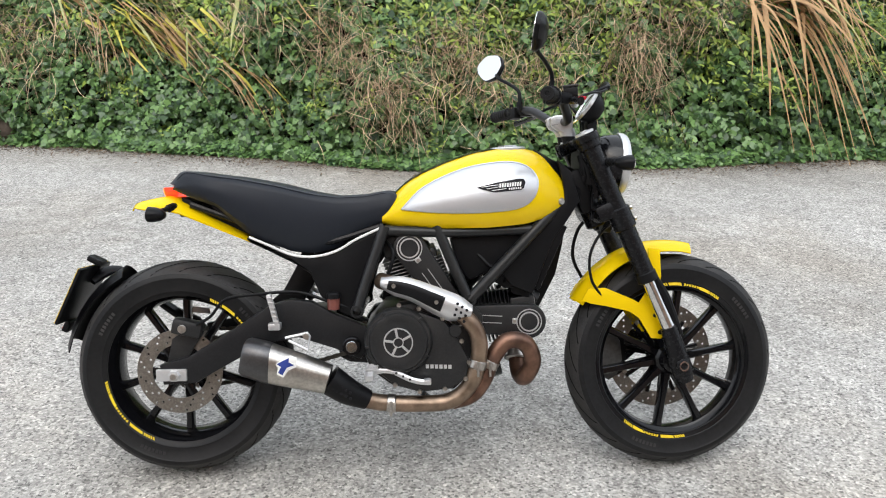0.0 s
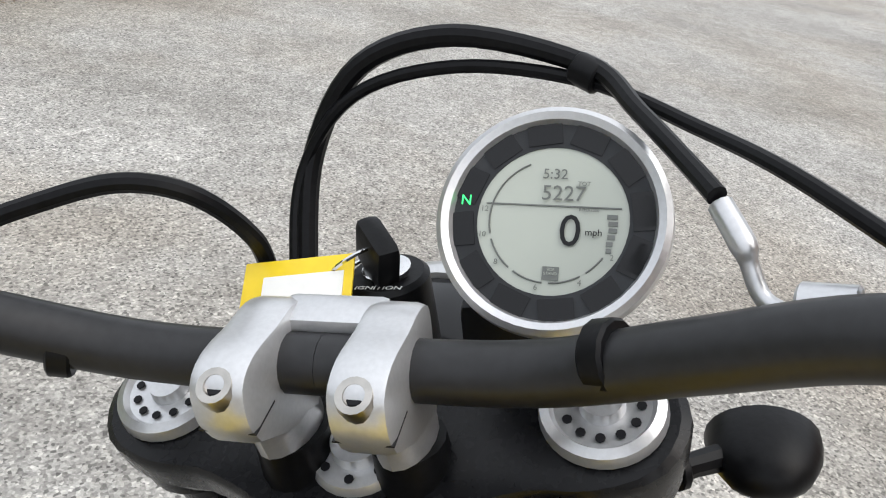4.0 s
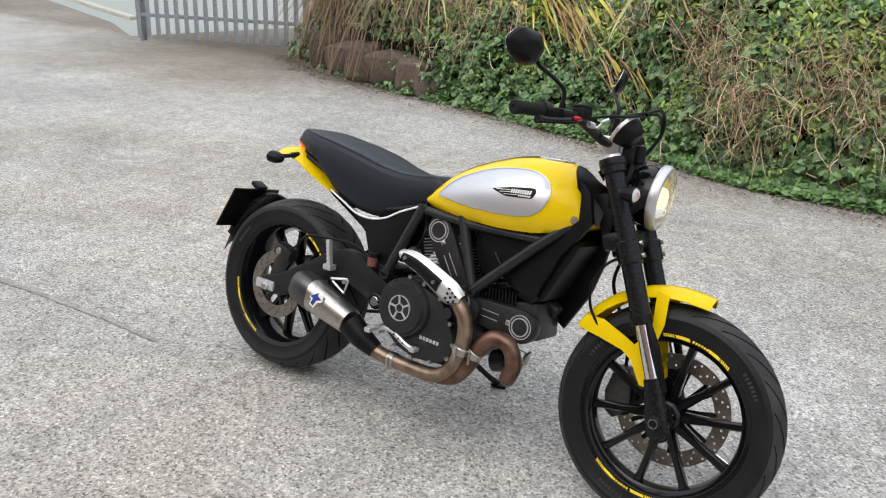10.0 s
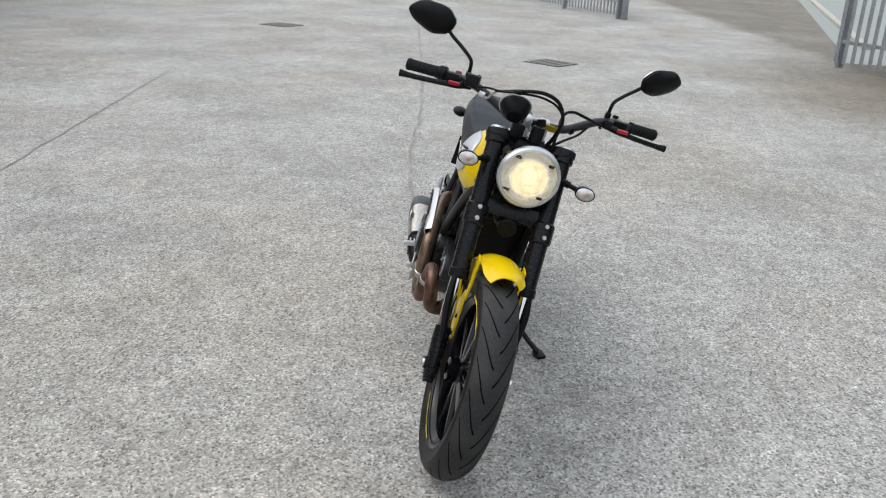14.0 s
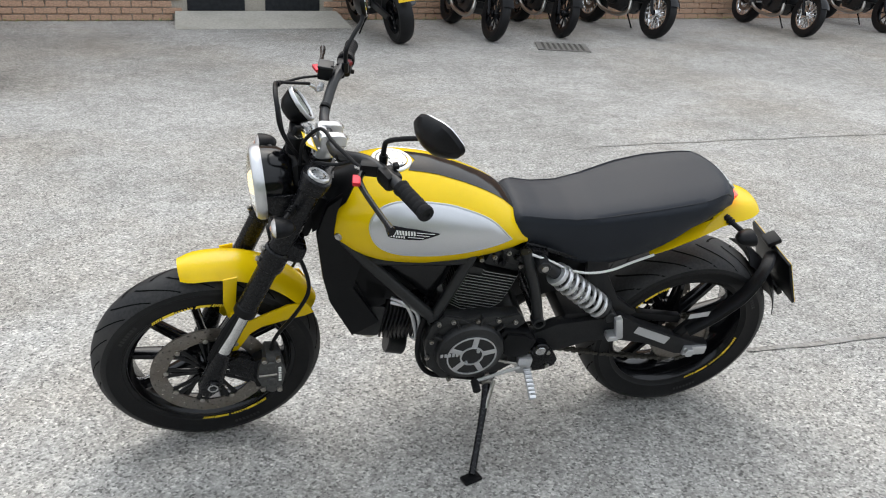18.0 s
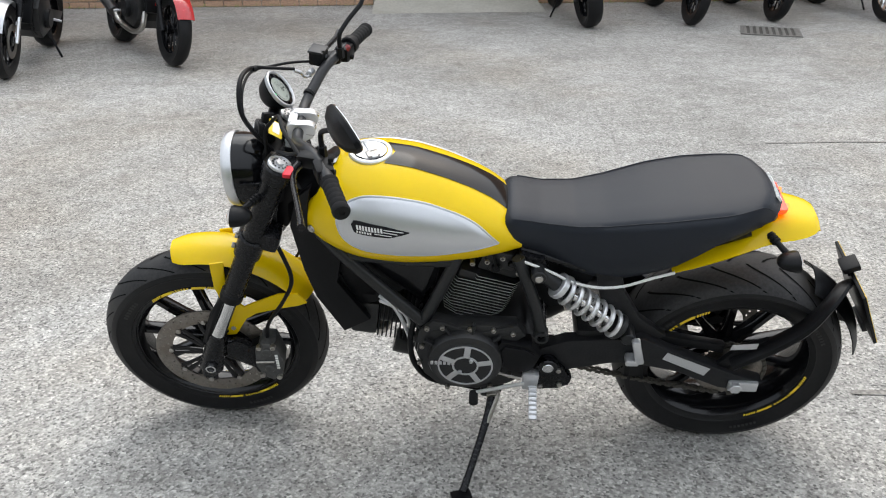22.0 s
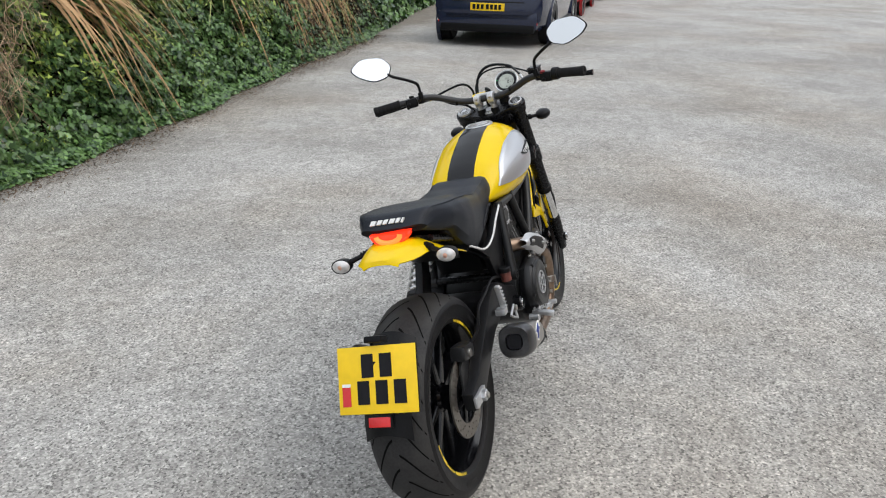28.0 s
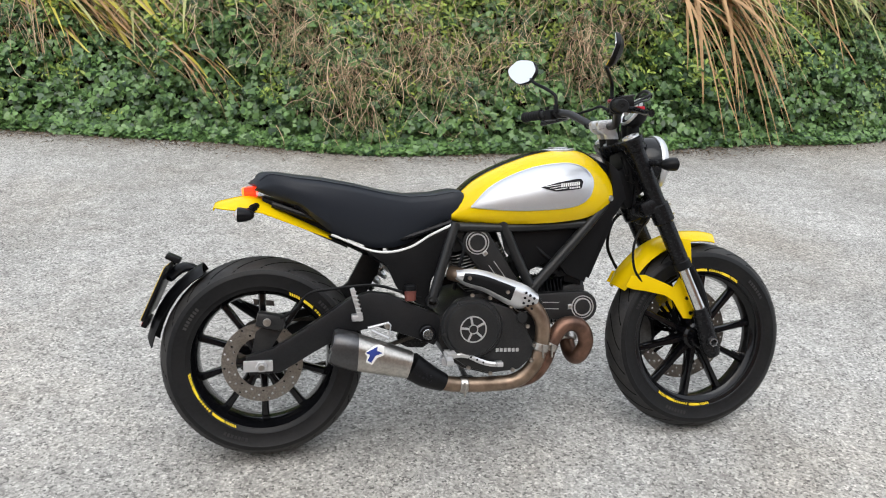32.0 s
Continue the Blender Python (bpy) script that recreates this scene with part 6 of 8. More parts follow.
# headlamp
hd = Vector((0.996, 0, -0.06)).normalized()
hc = Vector((1.277, 0, 0.905))
lamp = part("headlamp", revolve([(0.0, -0.082), (0.045, -0.078), (0.070, -0.060), (0.083, -0.035), (0.0875, -0.008), (0.0880, 0.008)], hc, hd, 40), GLOSS, bike, "round headlamp with a silver rim, switched on", S)
part("lamp_rim", revolve([(0.083, 0.006), (0.0915, 0.006), (0.0935, 0.012), (0.0925, 0.024), (0.088, 0.031), (0.082, 0.033), (0.080, 0.026), (0.081, 0.008)], hc, hd, 48, True), ALU, lamp, "silver lamp rim", S)
part("reflector", revolve([(0.080, 0.022), (0.074, 0.002), (0.055, -0.024), (0.030, -0.040), (0.012, -0.044), (0.0, -0.044)], hc, hd, 40), REFLECT, lamp, "", S)
part("bulb_shade", revolve([(0.0, 0.010), (0.018, 0.008), (0.024, 0.0), (0.020, -0.012), (0.0, -0.013)], hc + hd * -0.006, hd, 24), BULB, lamp, "glowing warm bulb cover", S)
for k in range(4):
    a = math.pi / 4 + math.pi / 2 * k
    e1, e2 = Vector((0, 1, 0)), Vector((0, 1, 0)).cross(hd)
    c = hc + hd * 0.0 + (e1 * math.cos(a) + e2 * math.sin(a)) * 0.068
    part("lamp_tab", block(c + hd * 0.016, (0.012, 0.018, 0.008), 0.003), DARKSTEEL, lamp, "", S)
glassm = bpy.data.materials.new("clear_glass")
glassm.use_nodes = True
gb = glassm.node_tree.nodes["Principled BSDF"]
gb.inputs["Transmission Weight"].default_value = 1.0
gb.inputs["Roughness"].default_value = 0.03
gb.inputs["IOR"].default_value = 1.25
lens = part("lamp_glass", revolve([(0.081, 0.026), (0.070, 0.036), (0.045, 0.042), (0.0, 0.045), (0.0, 0.042), (0.045, 0.039), (0.070, 0.033), (0.079, 0.024)], hc, hd, 40), glassm, lamp, "clear domed lamp glass", S)
lens.visible_shadow = False
part("lamp_cowl", loft([[(x, y * w, z0 + (z1 - z0) * q) for y, q in ((-1, 0.0), (-1, 0.7), (-0.75, 1), (0.75, 1), (1, 0.7), (1, 0.0))] for x, w, z0, z1 in ((1.165, 0.050, 0.86, 0.962), (1.185, 0.060, 0.845, 0.978), (1.205, 0.064, 0.84, 0.982), (1.216, 0.058, 0.845, 0.970))]), BLACK, lamp, "", S)
for s in (1, -1):
    part("lamp_bracket", slab([(1.20, 0.80), (1.235, 0.83), (1.285, 0.88), (1.285, 0.92), (1.22, 0.92), (1.185, 0.88)], s * 0.080, s * 0.088, 0.003), SATIN, lamp, "", S)
part("lamp_horn", rod((1.245, 0, 0.735), (1.275, 0, 0.73), 0.03, 20), BLACK, fk, "", S)
part("loom", tube([(1.17, -0.04, 0.93), (1.185, -0.05, 0.87), (1.20, -0.045, 0.80)], 0.008, 8), BLACK, bike)
part("connector", block((1.184, -0.038, 0.892), (0.012, 0.013, 0.020), 0.003), BLUE, bike, "blue wiring connector")
part("connector", block((1.180, -0.052, 0.860), (0.014, 0.014, 0.022), 0.003), BLACK, bike)

# handlebar
SB = S @ Matrix.Translation((0, 0, 1.03)) @ Matrix.Rotation(radians(2.0), 4, "X") @ Matrix.Translation((0, 0, -1.03))
BARP = [(1.124, 0.0, 1.028), (1.124, 0.055, 1.028), (1.119, 0.095, 1.034), (1.101, 0.142, 1.054), (1.080, 0.188, 1.074), (1.058, 0.230, 1.081), (1.035, 0.280, 1.080), (0.992, 0.408, 1.072)]
bar = part("handlebar", join(*[tube([(x, s * y, z) for x, y, z in BARP], 0.0128, 16, 6) for s in (1, -1)]), BARM, bike, "wide black handlebar turned slightly left", SB)
for s in (1, -1):
    prof = [(p.x, p.z) for p in smooth_path([(1.093, 0, 1.010), (1.086, 0, 1.022), (1.086, 0, 1.038), (1.098, 0, 1.046), (1.120, 0, 1.0475), (1.136, 0, 1.049), (1.148, 0, 1.045), (1.151, 0, 1.032), (1.149, 0, 1.014), (1.146, 0, 0.994), (1.114, 0, 1.000)], 3)]
    rz = part("bar_clamp", slab(prof, s * 0.027 - 0.0118, s * 0.027 + 0.0118, 0.0045), ALU, bar, "cast alloy handlebar clamp", SB)
    part("riser", loft([[(1.126 + dx + a * math.cos(q), s * 0.027 + bb * math.sin(q), z) for q in (2 * math.pi * k / 16 for k in range(16))] for z, dx, a, bb in ((0.986, 0.012, 0.0235, 0.0120), (0.996, 0.009, 0.0245, 0.0118), (1.010, 0.004, 0.025, 0.0112))]), ALU, rz, "", SB)
    part("riser_base", loft([[(1.126 + dx + a * math.cos(q), s * 0.027 + a * 0.8 * math.sin(q), z) for q in (2 * math.pi * k / 16 for k in range(16))] for z, dx, a in ((0.962, 0.018, 0.022), (0.986, 0.012, 0.020))]), BLACK, rz, "black rubber riser mount", SB)
    part("clamp_gap", block((1.0975, s * 0.027, 1.019), (0.018, 0.0239, 0.0008), 0, pose(0, 0, 0, 0, -12, 0)), DULL, rz, "", SB)
    for dx, dz in ((-0.0385, 0.0135),):
        p = Vector((1.126 + dx, s * 0.027, 1.024 + dz)) + Vector((-0.62, 0, 0.78)) * -0.0005
        part("clamp_bolt", revolve([(0, -0.001), (0.0038, -0.001), (0.0042, 0.003), (0.0070, 0.003), (0.0078, 0.0), (0.0078, -0.006)], p, (-0.62, 0, 0.78), 16), STEEL, rz, "", SB)
        part("bolt_socket", rod(p + Vector((0.0006, 0, -0.001)), p + Vector((-0.0009, 0, 0.0012)), 0.0038, 6), INK, rz, "", SB)
    gd = Vector((0.992 - 1.035, s * (0.408 - 0.280), 1.072 - 1.080)).normalized()
    g0, g1 = Vector((1.024, s * 0.312, 1.078)), Vector((0.990, s * 0.412, 1.0715))
    prof = [(0.0155, 0.0), (0.019, 0.003), (0.019, 0.008), (0.0168, 0.012)]
    L = (g1 - g0).length
    for k in range(5):
        prof += [(0.0168, 0.014 + k * (L - 0.03) / 5), (0.0172, 0.016 + k * (L - 0.03) / 5), (0.0172, 0.010 + (k + 1) * (L - 0.03) / 5), (0.0164, 0.012 + (k + 1) * (L - 0.03) / 5)]
    prof += [(0.0185, L - 0.012), (0.0185, L - 0.004), (0.0165, L), (0.007, L), (0.006, L - 0.003), (0.0, L - 0.003)]
    part("grip", revolve(prof, g0, g1 - g0, 24), GRIP, bar, "ribbed black rubber grip", SB)
    sw_m = axis_matrix((1.038, s * 0.270, 1.074), gd)
    swb = block((0, 0, 0), (0.040, 0.038, 0.050), 0.010)
    swb.transform(sw_m)
    swg = part("switch_housing", swb, BLACK, bar, "black switch housing", SB)
    c = Vector((1.040, s * 0.268, 1.080))
    if s < 0:
        part("kill_switch", block(c + Vector((-0.013, 0.012, 0.013)), (0.009, 0.019, 0.012), 0.003, pose(0, 0, 0, 0, -40, 15)), MAROON, swg, "maroon kill switch", SB)
        part("start_button", rod(c + Vector((-0.016, 0.010, -0.012)), c + Vector((-0.026, 0.010, -0.015)), 0.006, 12), GRIP, swg, "", SB)
        part("throttle_drum", rod(g0 + gd * -0.022, g0 + gd * 0.002, 0.0235, 20), BLACK, swg, "", SB)
    else:
        part("dip_switch", block(c + Vector((-0.018, -0.008, 0.018)), (0.012, 0.018, 0.010), 0.003), GRIP, swg, "", SB)
        part("turn_switch", block(c + Vector((-0.022, 0.008, -0.008)), (0.010, 0.016, 0.010), 0.003), GRIP, swg, "", SB)
        part("horn_button", rod(c + Vector((-0.016, 0.012, -0.018)), c + Vector((-0.028, 0.012, -0.022)), 0.006, 10), GRIP, swg, "", SB)
    # lever and perch
    perch = part("lever_perch", block((1.070, s * 0.232, 1.077), (0.050, 0.030, 0.030), 0.008, pose(0, 0, 0, 0, 0, -s * 18)), BLACK, bar, "", SB)
    part("lever", tube([(1.090, s * 0.236, 1.072), (1.102, s * 0.262, 1.068), (1.098, s * 0.300, 1.063), (1.086, s * 0.350, 1.057), (1.074, s * 0.400, 1.053), (1.068, s * 0.432, 1.052)], [0.008, 0.0075, 0.006, 0.0058, 0.0062, 0.0085], 10, 5, 1.35), SATIN, perch, "black hand lever with red adjuster", SB)
    part("lever_adjuster", block((1.110, s * 0.270, 1.073), (0.018, 0.034, 0.010), 0.003, pose(0, 0, 0, 0, 0, -s * 12)), REDALLOY, perch, "red anodised lever adjuster", SB)
    part("mirror_boss", rod((1.043, s * 0.228, 1.080), (1.043, s * 0.228, 1.108), 0.0100, 6), BLACK, bar, "", SB)
    # mirror
    mir = part("mirror_stem", tube([(1.043, s * 0.228, 1.100), (1.043, s * 0.229, 1.128), (1.038, s * 0.236, 1.146), (1.016, s * 0.266, 1.168), (0.990, s * 0.300, 1.188), (0.983, s * 0.322, 1.205)], 0.0058, 10, 5), BLACK, bar, "black mirror on a bent stem", SB)
    mc = Vector((0.968, s * 0.374, 1.233 if s > 0 else 1.226))
    mn = (Vector((-0.86, -0.40, 0.31)) if s > 0 else Vector((-0.945, 0.198, 0.180))).normalized()
    mu = Vector((0, s, 0))
    mu = (mu - mn * mu.dot(mn)).normalized()
    mv = mn.cross(mu) * (1 if mn.cross(mu).z > 0 else -1)
    shape = [(-0.068, 0.012), (-0.036, 0.050), (0.038, 0.048), (0.074, 0.004), (0.050, -0.028), (-0.006, -0.055), (-0.056, -0.036)]
    shape = [(p[0] * 1.14, p[1] * 0.92) for p in shape]
    for k in range(3):
        shape = [(p[0] * f + q[0] * (1 - f), p[1] * f + q[1] * (1 - f)) for p, q in zip(shape, shape[1:] + shape[:1]) for f in (0.82, 0.18)]

    def mring(k, back):
        return [mc + mu * a * k + mv * b * k - mn * back for a, b in shape]
    part("mirror_shell", loft([mring(0.96, -0.002), mring(1.0, 0.001), mring(0.98, 0.010), mring(0.74, 0.023), mring(0.34, 0.031)]), BLACK, mir, "", SB)
    part("mirror_glass", loft([mring(0.95, -0.0035), mring(0.95, 0.0)]), MIRROR, mir, "clear mirror glass", SB)
part("clamp_bridge", block((1.139, 0, 1.042), (0.020, 0.046, 0.010), 0.004, pose(0, 0, 0, 0, -10, 0)), ALU, bar, "", SB)
# brake fluid reservoir on the right
rsv = part("fluid_reservoir", block((1.097, -0.216, 1.090), (0.038, 0.042, 0.034), 0.006, pose(0, 0, 0, 0, -6, -14)), BLACK, bar, "black square front brake fluid reservoir", SB)
part("reservoir_lid", block((1.096, -0.216, 1.109), (0.041, 0.045, 0.007), 0.003, pose(0, 0, 0, 0, -6, -14)), BARM, rsv, "", SB)
for dx, dy in ((-0.014, 0.020), (0.012, -0.020)):
    part("lid_screw", rod((1.096 + dx, -0.216 + dy * 0.8, 1.109), (1.096 + dx, -0.216 + dy * 0.8, 1.1135), 0.0040, 10), DULL, rsv, "", SB)
for k in range(4):
    for j in range(4):
        part("lid_text_bar", block((1.106 - 0.0060 * k + 0.002 * (j - 1.5), -0.227 + 0.0075 * j, 1.1125 - 0.0006 * k), (0.0016, 0.0058, 0.0014), 0, pose(0, 0, 0, 0, -6, -14)), DULL, rsv, "", SB)
part("sight_glass", revolve([(0, 0.001), (0.008, 0.001), (0.009, 0.004), (0.0115, 0.004), (0.012, -0.002)], (1.0795, -0.214, 1.087), (-0.96, -0.25, 0), 18), GLOSS, rsv, "", SB)
part("banjo_bolt", rod((1.118, -0.172, 1.064), (1.112, -0.190, 1.066), 0.009, 12), ALU, rsv, "", SB)
part("hose_fitting", tube([(1.119, -0.172, 1.060), (1.128, -0.163, 1.062), (1.134, -0.158, 1.073), (1.1365, -0.1560, 1.0785), (1.150, -0.149, 1.088)], [0.0034, 0.0034, 0.0034, 0.0050, 0.0048], 12, 4), ALU, rsv, "", SB)
# instrument
dn = Vector((-0.82, 0, 0.57)).normalized()
dc = Vector((1.177, -0.0865, 1.068))
du = Vector((0, -1, 0))
dv = dn.cross(du) * -1 if dn.cross(du).z < 0 else dn.cross(du)
dm = Matrix(((du.x, dv.x, dn.x, dc.x), (du.y, dv.y, dn.y, dc.y), (du.z, dv.z, dn.z, dc.z), (0, 0, 0, 1)))
dm = dm @ Matrix.Rotation(radians(-4), 4, "Z")


def dpart(name, bm, mat, parent, label=""):
    bm.transform(dm)
    return part(name, bm, mat, parent, label, S)


O3, Z3 = (0, 0, 0), (0, 0, 1)
dial = dpart("instrument", revolve([(0, -0.048), (0.022, -0.046), (0.036, -0.034), (0.044, -0.014), (0.0465, -0.004), (0.0465, 0.0), (0.0, 0.0)], O3, Z3, 40), BLACK, bike, "round digital instrument with a silver rim")
dpart("rim", revolve([(0.0415, 0.0005), (0.043, 0.0045), (0.046, 0.006), (0.0485, 0.004), (0.049, -0.003), (0.0465, -0.005)], O3, Z3, 56, True), ALU, dial, "satin silver rim")
dpart("dark_ring", ring_plate(0.0315, 0.0428, 0.0012, O3, Z3), LCDRIM, dial)
dpart("display", revolve([(0.0, 0.0006), (0.0318, 0.0006), (0.0318, 0.0), (0.0, 0.0)], O3, Z3, 48), LCD, dial, "grey-green liquid crystal display")
for k in range(14):
    a = -0.35 + k * 0.52
    bmk = block((0.0372 * math.cos(a), 0.0372 * math.sin(a), 0.0014), (0.009, 0.0145, 0.0008), 0.0, Matrix.Rotation(a, 4, "Z"))
    dpart("warning_window", bmk, GLOSS, dial)
for r0, a0, a1 in ((0.0262, 2.0, 3.4), (0.0262, 3.5, 4.05), (0.0262, 4.15, 4.65), (0.0262, 4.75, 5.25), (0.0262, 5.35, 5.7)):
    arc = [(r0 * math.cos(a), r0 * math.sin(a), 0.0010) for a in (a0 + (a1 - a0) * k / 10 for k in range(11))]
    dpart("scale_arc", tube(arc, 0.00038, 6, 1), LCDINK, dial)
dpart("scale_line", block((0, 0.0062, 0.0010), (0.056, 0.0006, 0.0005), 0), LCDINK, dial)
for k in range(6):
    dpart("fuel_bar", block((0.0245 + 0.0006 * math.sin(k), 0.0025 - 0.0028 * k, 0.0010), (0.0042 - 0.0004 * k, 0.0019, 0.0005), 0), LCDINK, dial)
dpart("status_box", block((0.0015, -0.0222, 0.0010), (0.0068, 0.0056, 0.0005), 0.0), LCDINK, dial)
for body, size, x, y, nm, mt in (("5:32", 0.0062, 0.000, 0.0195, "clock_readout", LCDINK), ("5227", 0.0092, 0.004, 0.0112, "mileage_readout", LCDINK), ("TOT", 0.0026, 0.0122, 0.0158, "small_text", LCDINK), ("0", 0.0190, 0.008, -0.0048, "speed_digit", DULL), ("mph", 0.0040, 0.0175, -0.0045, "unit_text", INK),
                                 ("N", 0.0062, -0.0368, 0.0068, "neutral_light", GREENLED), ("SIDE\nSTAND", 0.0017, 0.0015, -0.0216, "status_text", LCD), ("RPMX1000", 0.0018, 0.0150, 0.0048, "small_text", LCDINK),
                                 ("10", 0.0034, -0.0285, -0.0075, "scale_text", LCDINK), ("12", 0.0034, -0.0285, 0.0035, "scale_text", LCDINK), ("8", 0.0034, -0.0215, -0.0190, "scale_text", LCDINK), ("6", 0.0034, -0.004, -0.0285, "scale_text", LCDINK), ("4", 0.0034, 0.0135, -0.0255, "scale_text", LCDINK), ("2", 0.0034, 0.0255, -0.0145, "scale_text", LCDINK)):
    text_mesh(body, size, mt, nm, dial, S @ dm @ Matrix.Translation((x, y, 0.0018)), 0.0001)
part("instrument_bracket", block((1.195, -0.060, 1.005), (0.030, 0.040, 0.045), 0.008), BLACK, dial, "", S)
# ignition lock, key and tag
ig = part("ignition_lock", rod((1.208, -0.002, 0.985), (1.202, -0.002, 1.034), 0.0205, 28), BLACK, bike, "ignition lock with the key in", S)
part("lock_face", revolve([(0.0, 0.0), (0.011, 0.0), (0.012, 0.003), (0.009, 0.0035), (0.0, 0.0035)], (1.202, -0.002, 1.034), (-0.155, 0, 0.988), 20), CHROME, ig, "", S)
text_mesh("IGNITION", 0.0052, WHITE, "lock_text", ig, S @ Matrix.Translation((1.187, -0.002, 1.0326)) @ Matrix.Rotation(radians(-90), 4, "Z"), 0.0001)
part("key", block((1.198, 0.000, 1.046), (0.030, 0.013, 0.024), 0.005, pose(0, 0, 0, 0, -22, 40)), BLACK, ig, "black key in the lock", S)
part("key_ring", revolve([(0.0125, 0.0), (0.0135, 0.001), (0.0125, 0.002), (0.0115, 0.001)], (1.194, 0.010, 1.043), (0.3, 0.5, 0.8), 24, True), CHROME, ig, "", S)
tagm = Matrix.Translation((1.176, 0.034, 1.036)) @ Matrix.Rotation(radians(-38), 4, "Y") @ Matrix.Rotation(radians(96), 4, "Z")
tg = block((0, 0, 0), (0.055, 0.034, 0.0014), 0.0004)
tg.transform(tagm)
tag = part("key_tag", tg, STICKER, ig, "yellow plastic key tag with a white label", S)
tg = block((-0.003, 0.001, 0.0010), (0.040, 0.018, 0.0006), 0)
tg.transform(tagm)
part("tag_label", tg, PAPER, tag, "", S)
# cables
cb = part("brake_line", tube([(1.192, 0.040, 0.985), (1.222, 0.048, 1.035), (1.244, 0.044, 1.085), (1.248, 0.014, 1.126), (1.246, -0.036, 1.137), (1.235, -0.098, 1.121), (1.200, -0.122, 1.106), (1.165, -0.141, 1.093), (1.148, -0.1495, 1.087)], [0.0056, 0.0056, 0.0056, 0.0056, 0.0056, 0.0048, 0.0040, 0.0040, 0.0040], 10, 6), BLACK, bike, "black brake line arching over the headlamp", S)
part("throttle_cable", tube([(1.188, 0.044, 0.985), (1.216, 0.053, 1.03), (1.238, 0.050, 1.075), (1.243, 0.018, 1.112), (1.242, -0.036, 1.123), (1.233, -0.098, 1.114), (1.200, -0.146, 1.098), (1.160, -0.176, 1.090), (1.110, -0.215, 1.072), (1.070, -0.240, 1.066)], 0.0034, 10, 6), BLACK, cb, "", S)
part("cable_tie", rod((1.237, -0.093, 1.120), (1.231, -0.104, 1.115), 0.0078, 12), BLACK, cb, "", S)
part("clutch_line", tube([(1.200, 0.056, 0.985), (1.196, 0.057, 1.040), (1.180, 0.0565, 1.066), (1.160, 0.068, 1.090), (1.149, 0.094, 1.099), (1.138, 0.130, 1.094), (1.116, 0.170, 1.085), (1.098, 0.200, 1.078), (1.085, 0.215, 1.076)], 0.0046, 10, 6), BLACK, cb, "", S)
part("line_fitting", rod((1.098, 0.200, 1.072), (1.085, 0.214, 1.075), 0.0065, 10), CHROME, cb, "", S)
part("switch_wire", tube([(1.170, 0.065, 0.99), (1.165, 0.095, 1.015), (1.130, 0.135, 1.035), (1.095, 0.165, 1.062)], 0.0042, 8, 6), BLACK, cb, "", S)
for s in (1, -1):
    part("bar_clip", rod(Vector((1.116, s * 0.108, 1.0385)), Vector((1.112, s * 0.117, 1.0415)), 0.0142, 14), BLACK, bar, "", S)

# ---------------------------------------------------------------- planted bank behind the yard
BASE = [(-6.50, 12.0), (-6.40, 8.0), (-6.25, 6.6), (-5.85, 5.86), (-5.1, 5.38), (-4.2, 5.00), (-3.2, 4.78), (-2.4, 4.64), (-1.3, 4.40), (-0.3, 4.09), (0.5, 3.90), (1.6, 3.76), (2.9, 3.82), (4.1, 4.0), (5.6, 4.25), (8.6, 4.62), (12.0, 5.1), (16.0, 5.9), (24.0, 7.0), (40.0, 9.0)]
_bp = smooth_path([(x, y, 0) for x, y in BASE], 12)
BX = np.array([p.x for p in _bp])
BY = np.array([p.y for p in _bp])
rng = np.random.default_rng(7)


def bank_frame(x):
    """Base point and outward direction (towards the yard) at a given x, for arrays."""
    x = np.asarray(x, float)
    y = np.interp(x, BX, BY)
    dy = (np.interp(x + 0.05, BX, BY) - np.interp(x - 0.05, BX, BY)) / 0.1
    n = np.hypot(1, dy)
    return y, dy / n, -1 / n


def lumps(x, h):
    return 0.10 * np.sin(1.7 * x + 2.1 * h) + 0.07 * np.sin(4.3 * x - 3.1 * h + 1) + 0.05 * np.sin(9.1 * x + 6.3 * h)


def bank_point(x, h, out=0.0):
    """A place on the face of the bank at height h; out moves it towards the yard."""
    y0, ox, oy = bank_frame(x)
    back = 0.10 + 0.42 * h + 0.10 * h * h - np.clip(h, 0, 0.6) * lumps(x, h) * 1.8
    d = out - back
    return np.stack([x + ox * d, y0 + oy * d, h + 0 * x], -1)


xs = np.concatenate([np.linspace(-6.49, -5.95, 20), np.linspace(-5.9, 12, 126), np.linspace(12.5, 40, 40)])
hs = np.linspace(-0.02, 2.3, 22)
P = np.array([bank_point(xs, h) for h in hs])
bv = [tuple(p) for row in P for p in row]
nx_ = len(xs)
bf = [(j * nx_ + i, j * nx_ + i + 1, (j + 1) * nx_ + i + 1, (j + 1) * nx_ + i) for j in range(len(hs) - 1) for i in range(nx_ - 1)]
top = len(bv)
for x in xs:
    p = bank_point(np.array(x), 2.3)
    bv.append((p[0] * 1.0, p[1] + 8.0, 2.6))
bf += [((len(hs) - 1) * nx_ + i, (len(hs) - 1) * nx_ + i + 1, top + i + 1, top + i) for i in range(nx_ - 1)]
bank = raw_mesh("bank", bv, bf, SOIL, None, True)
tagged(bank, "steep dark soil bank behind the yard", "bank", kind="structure")


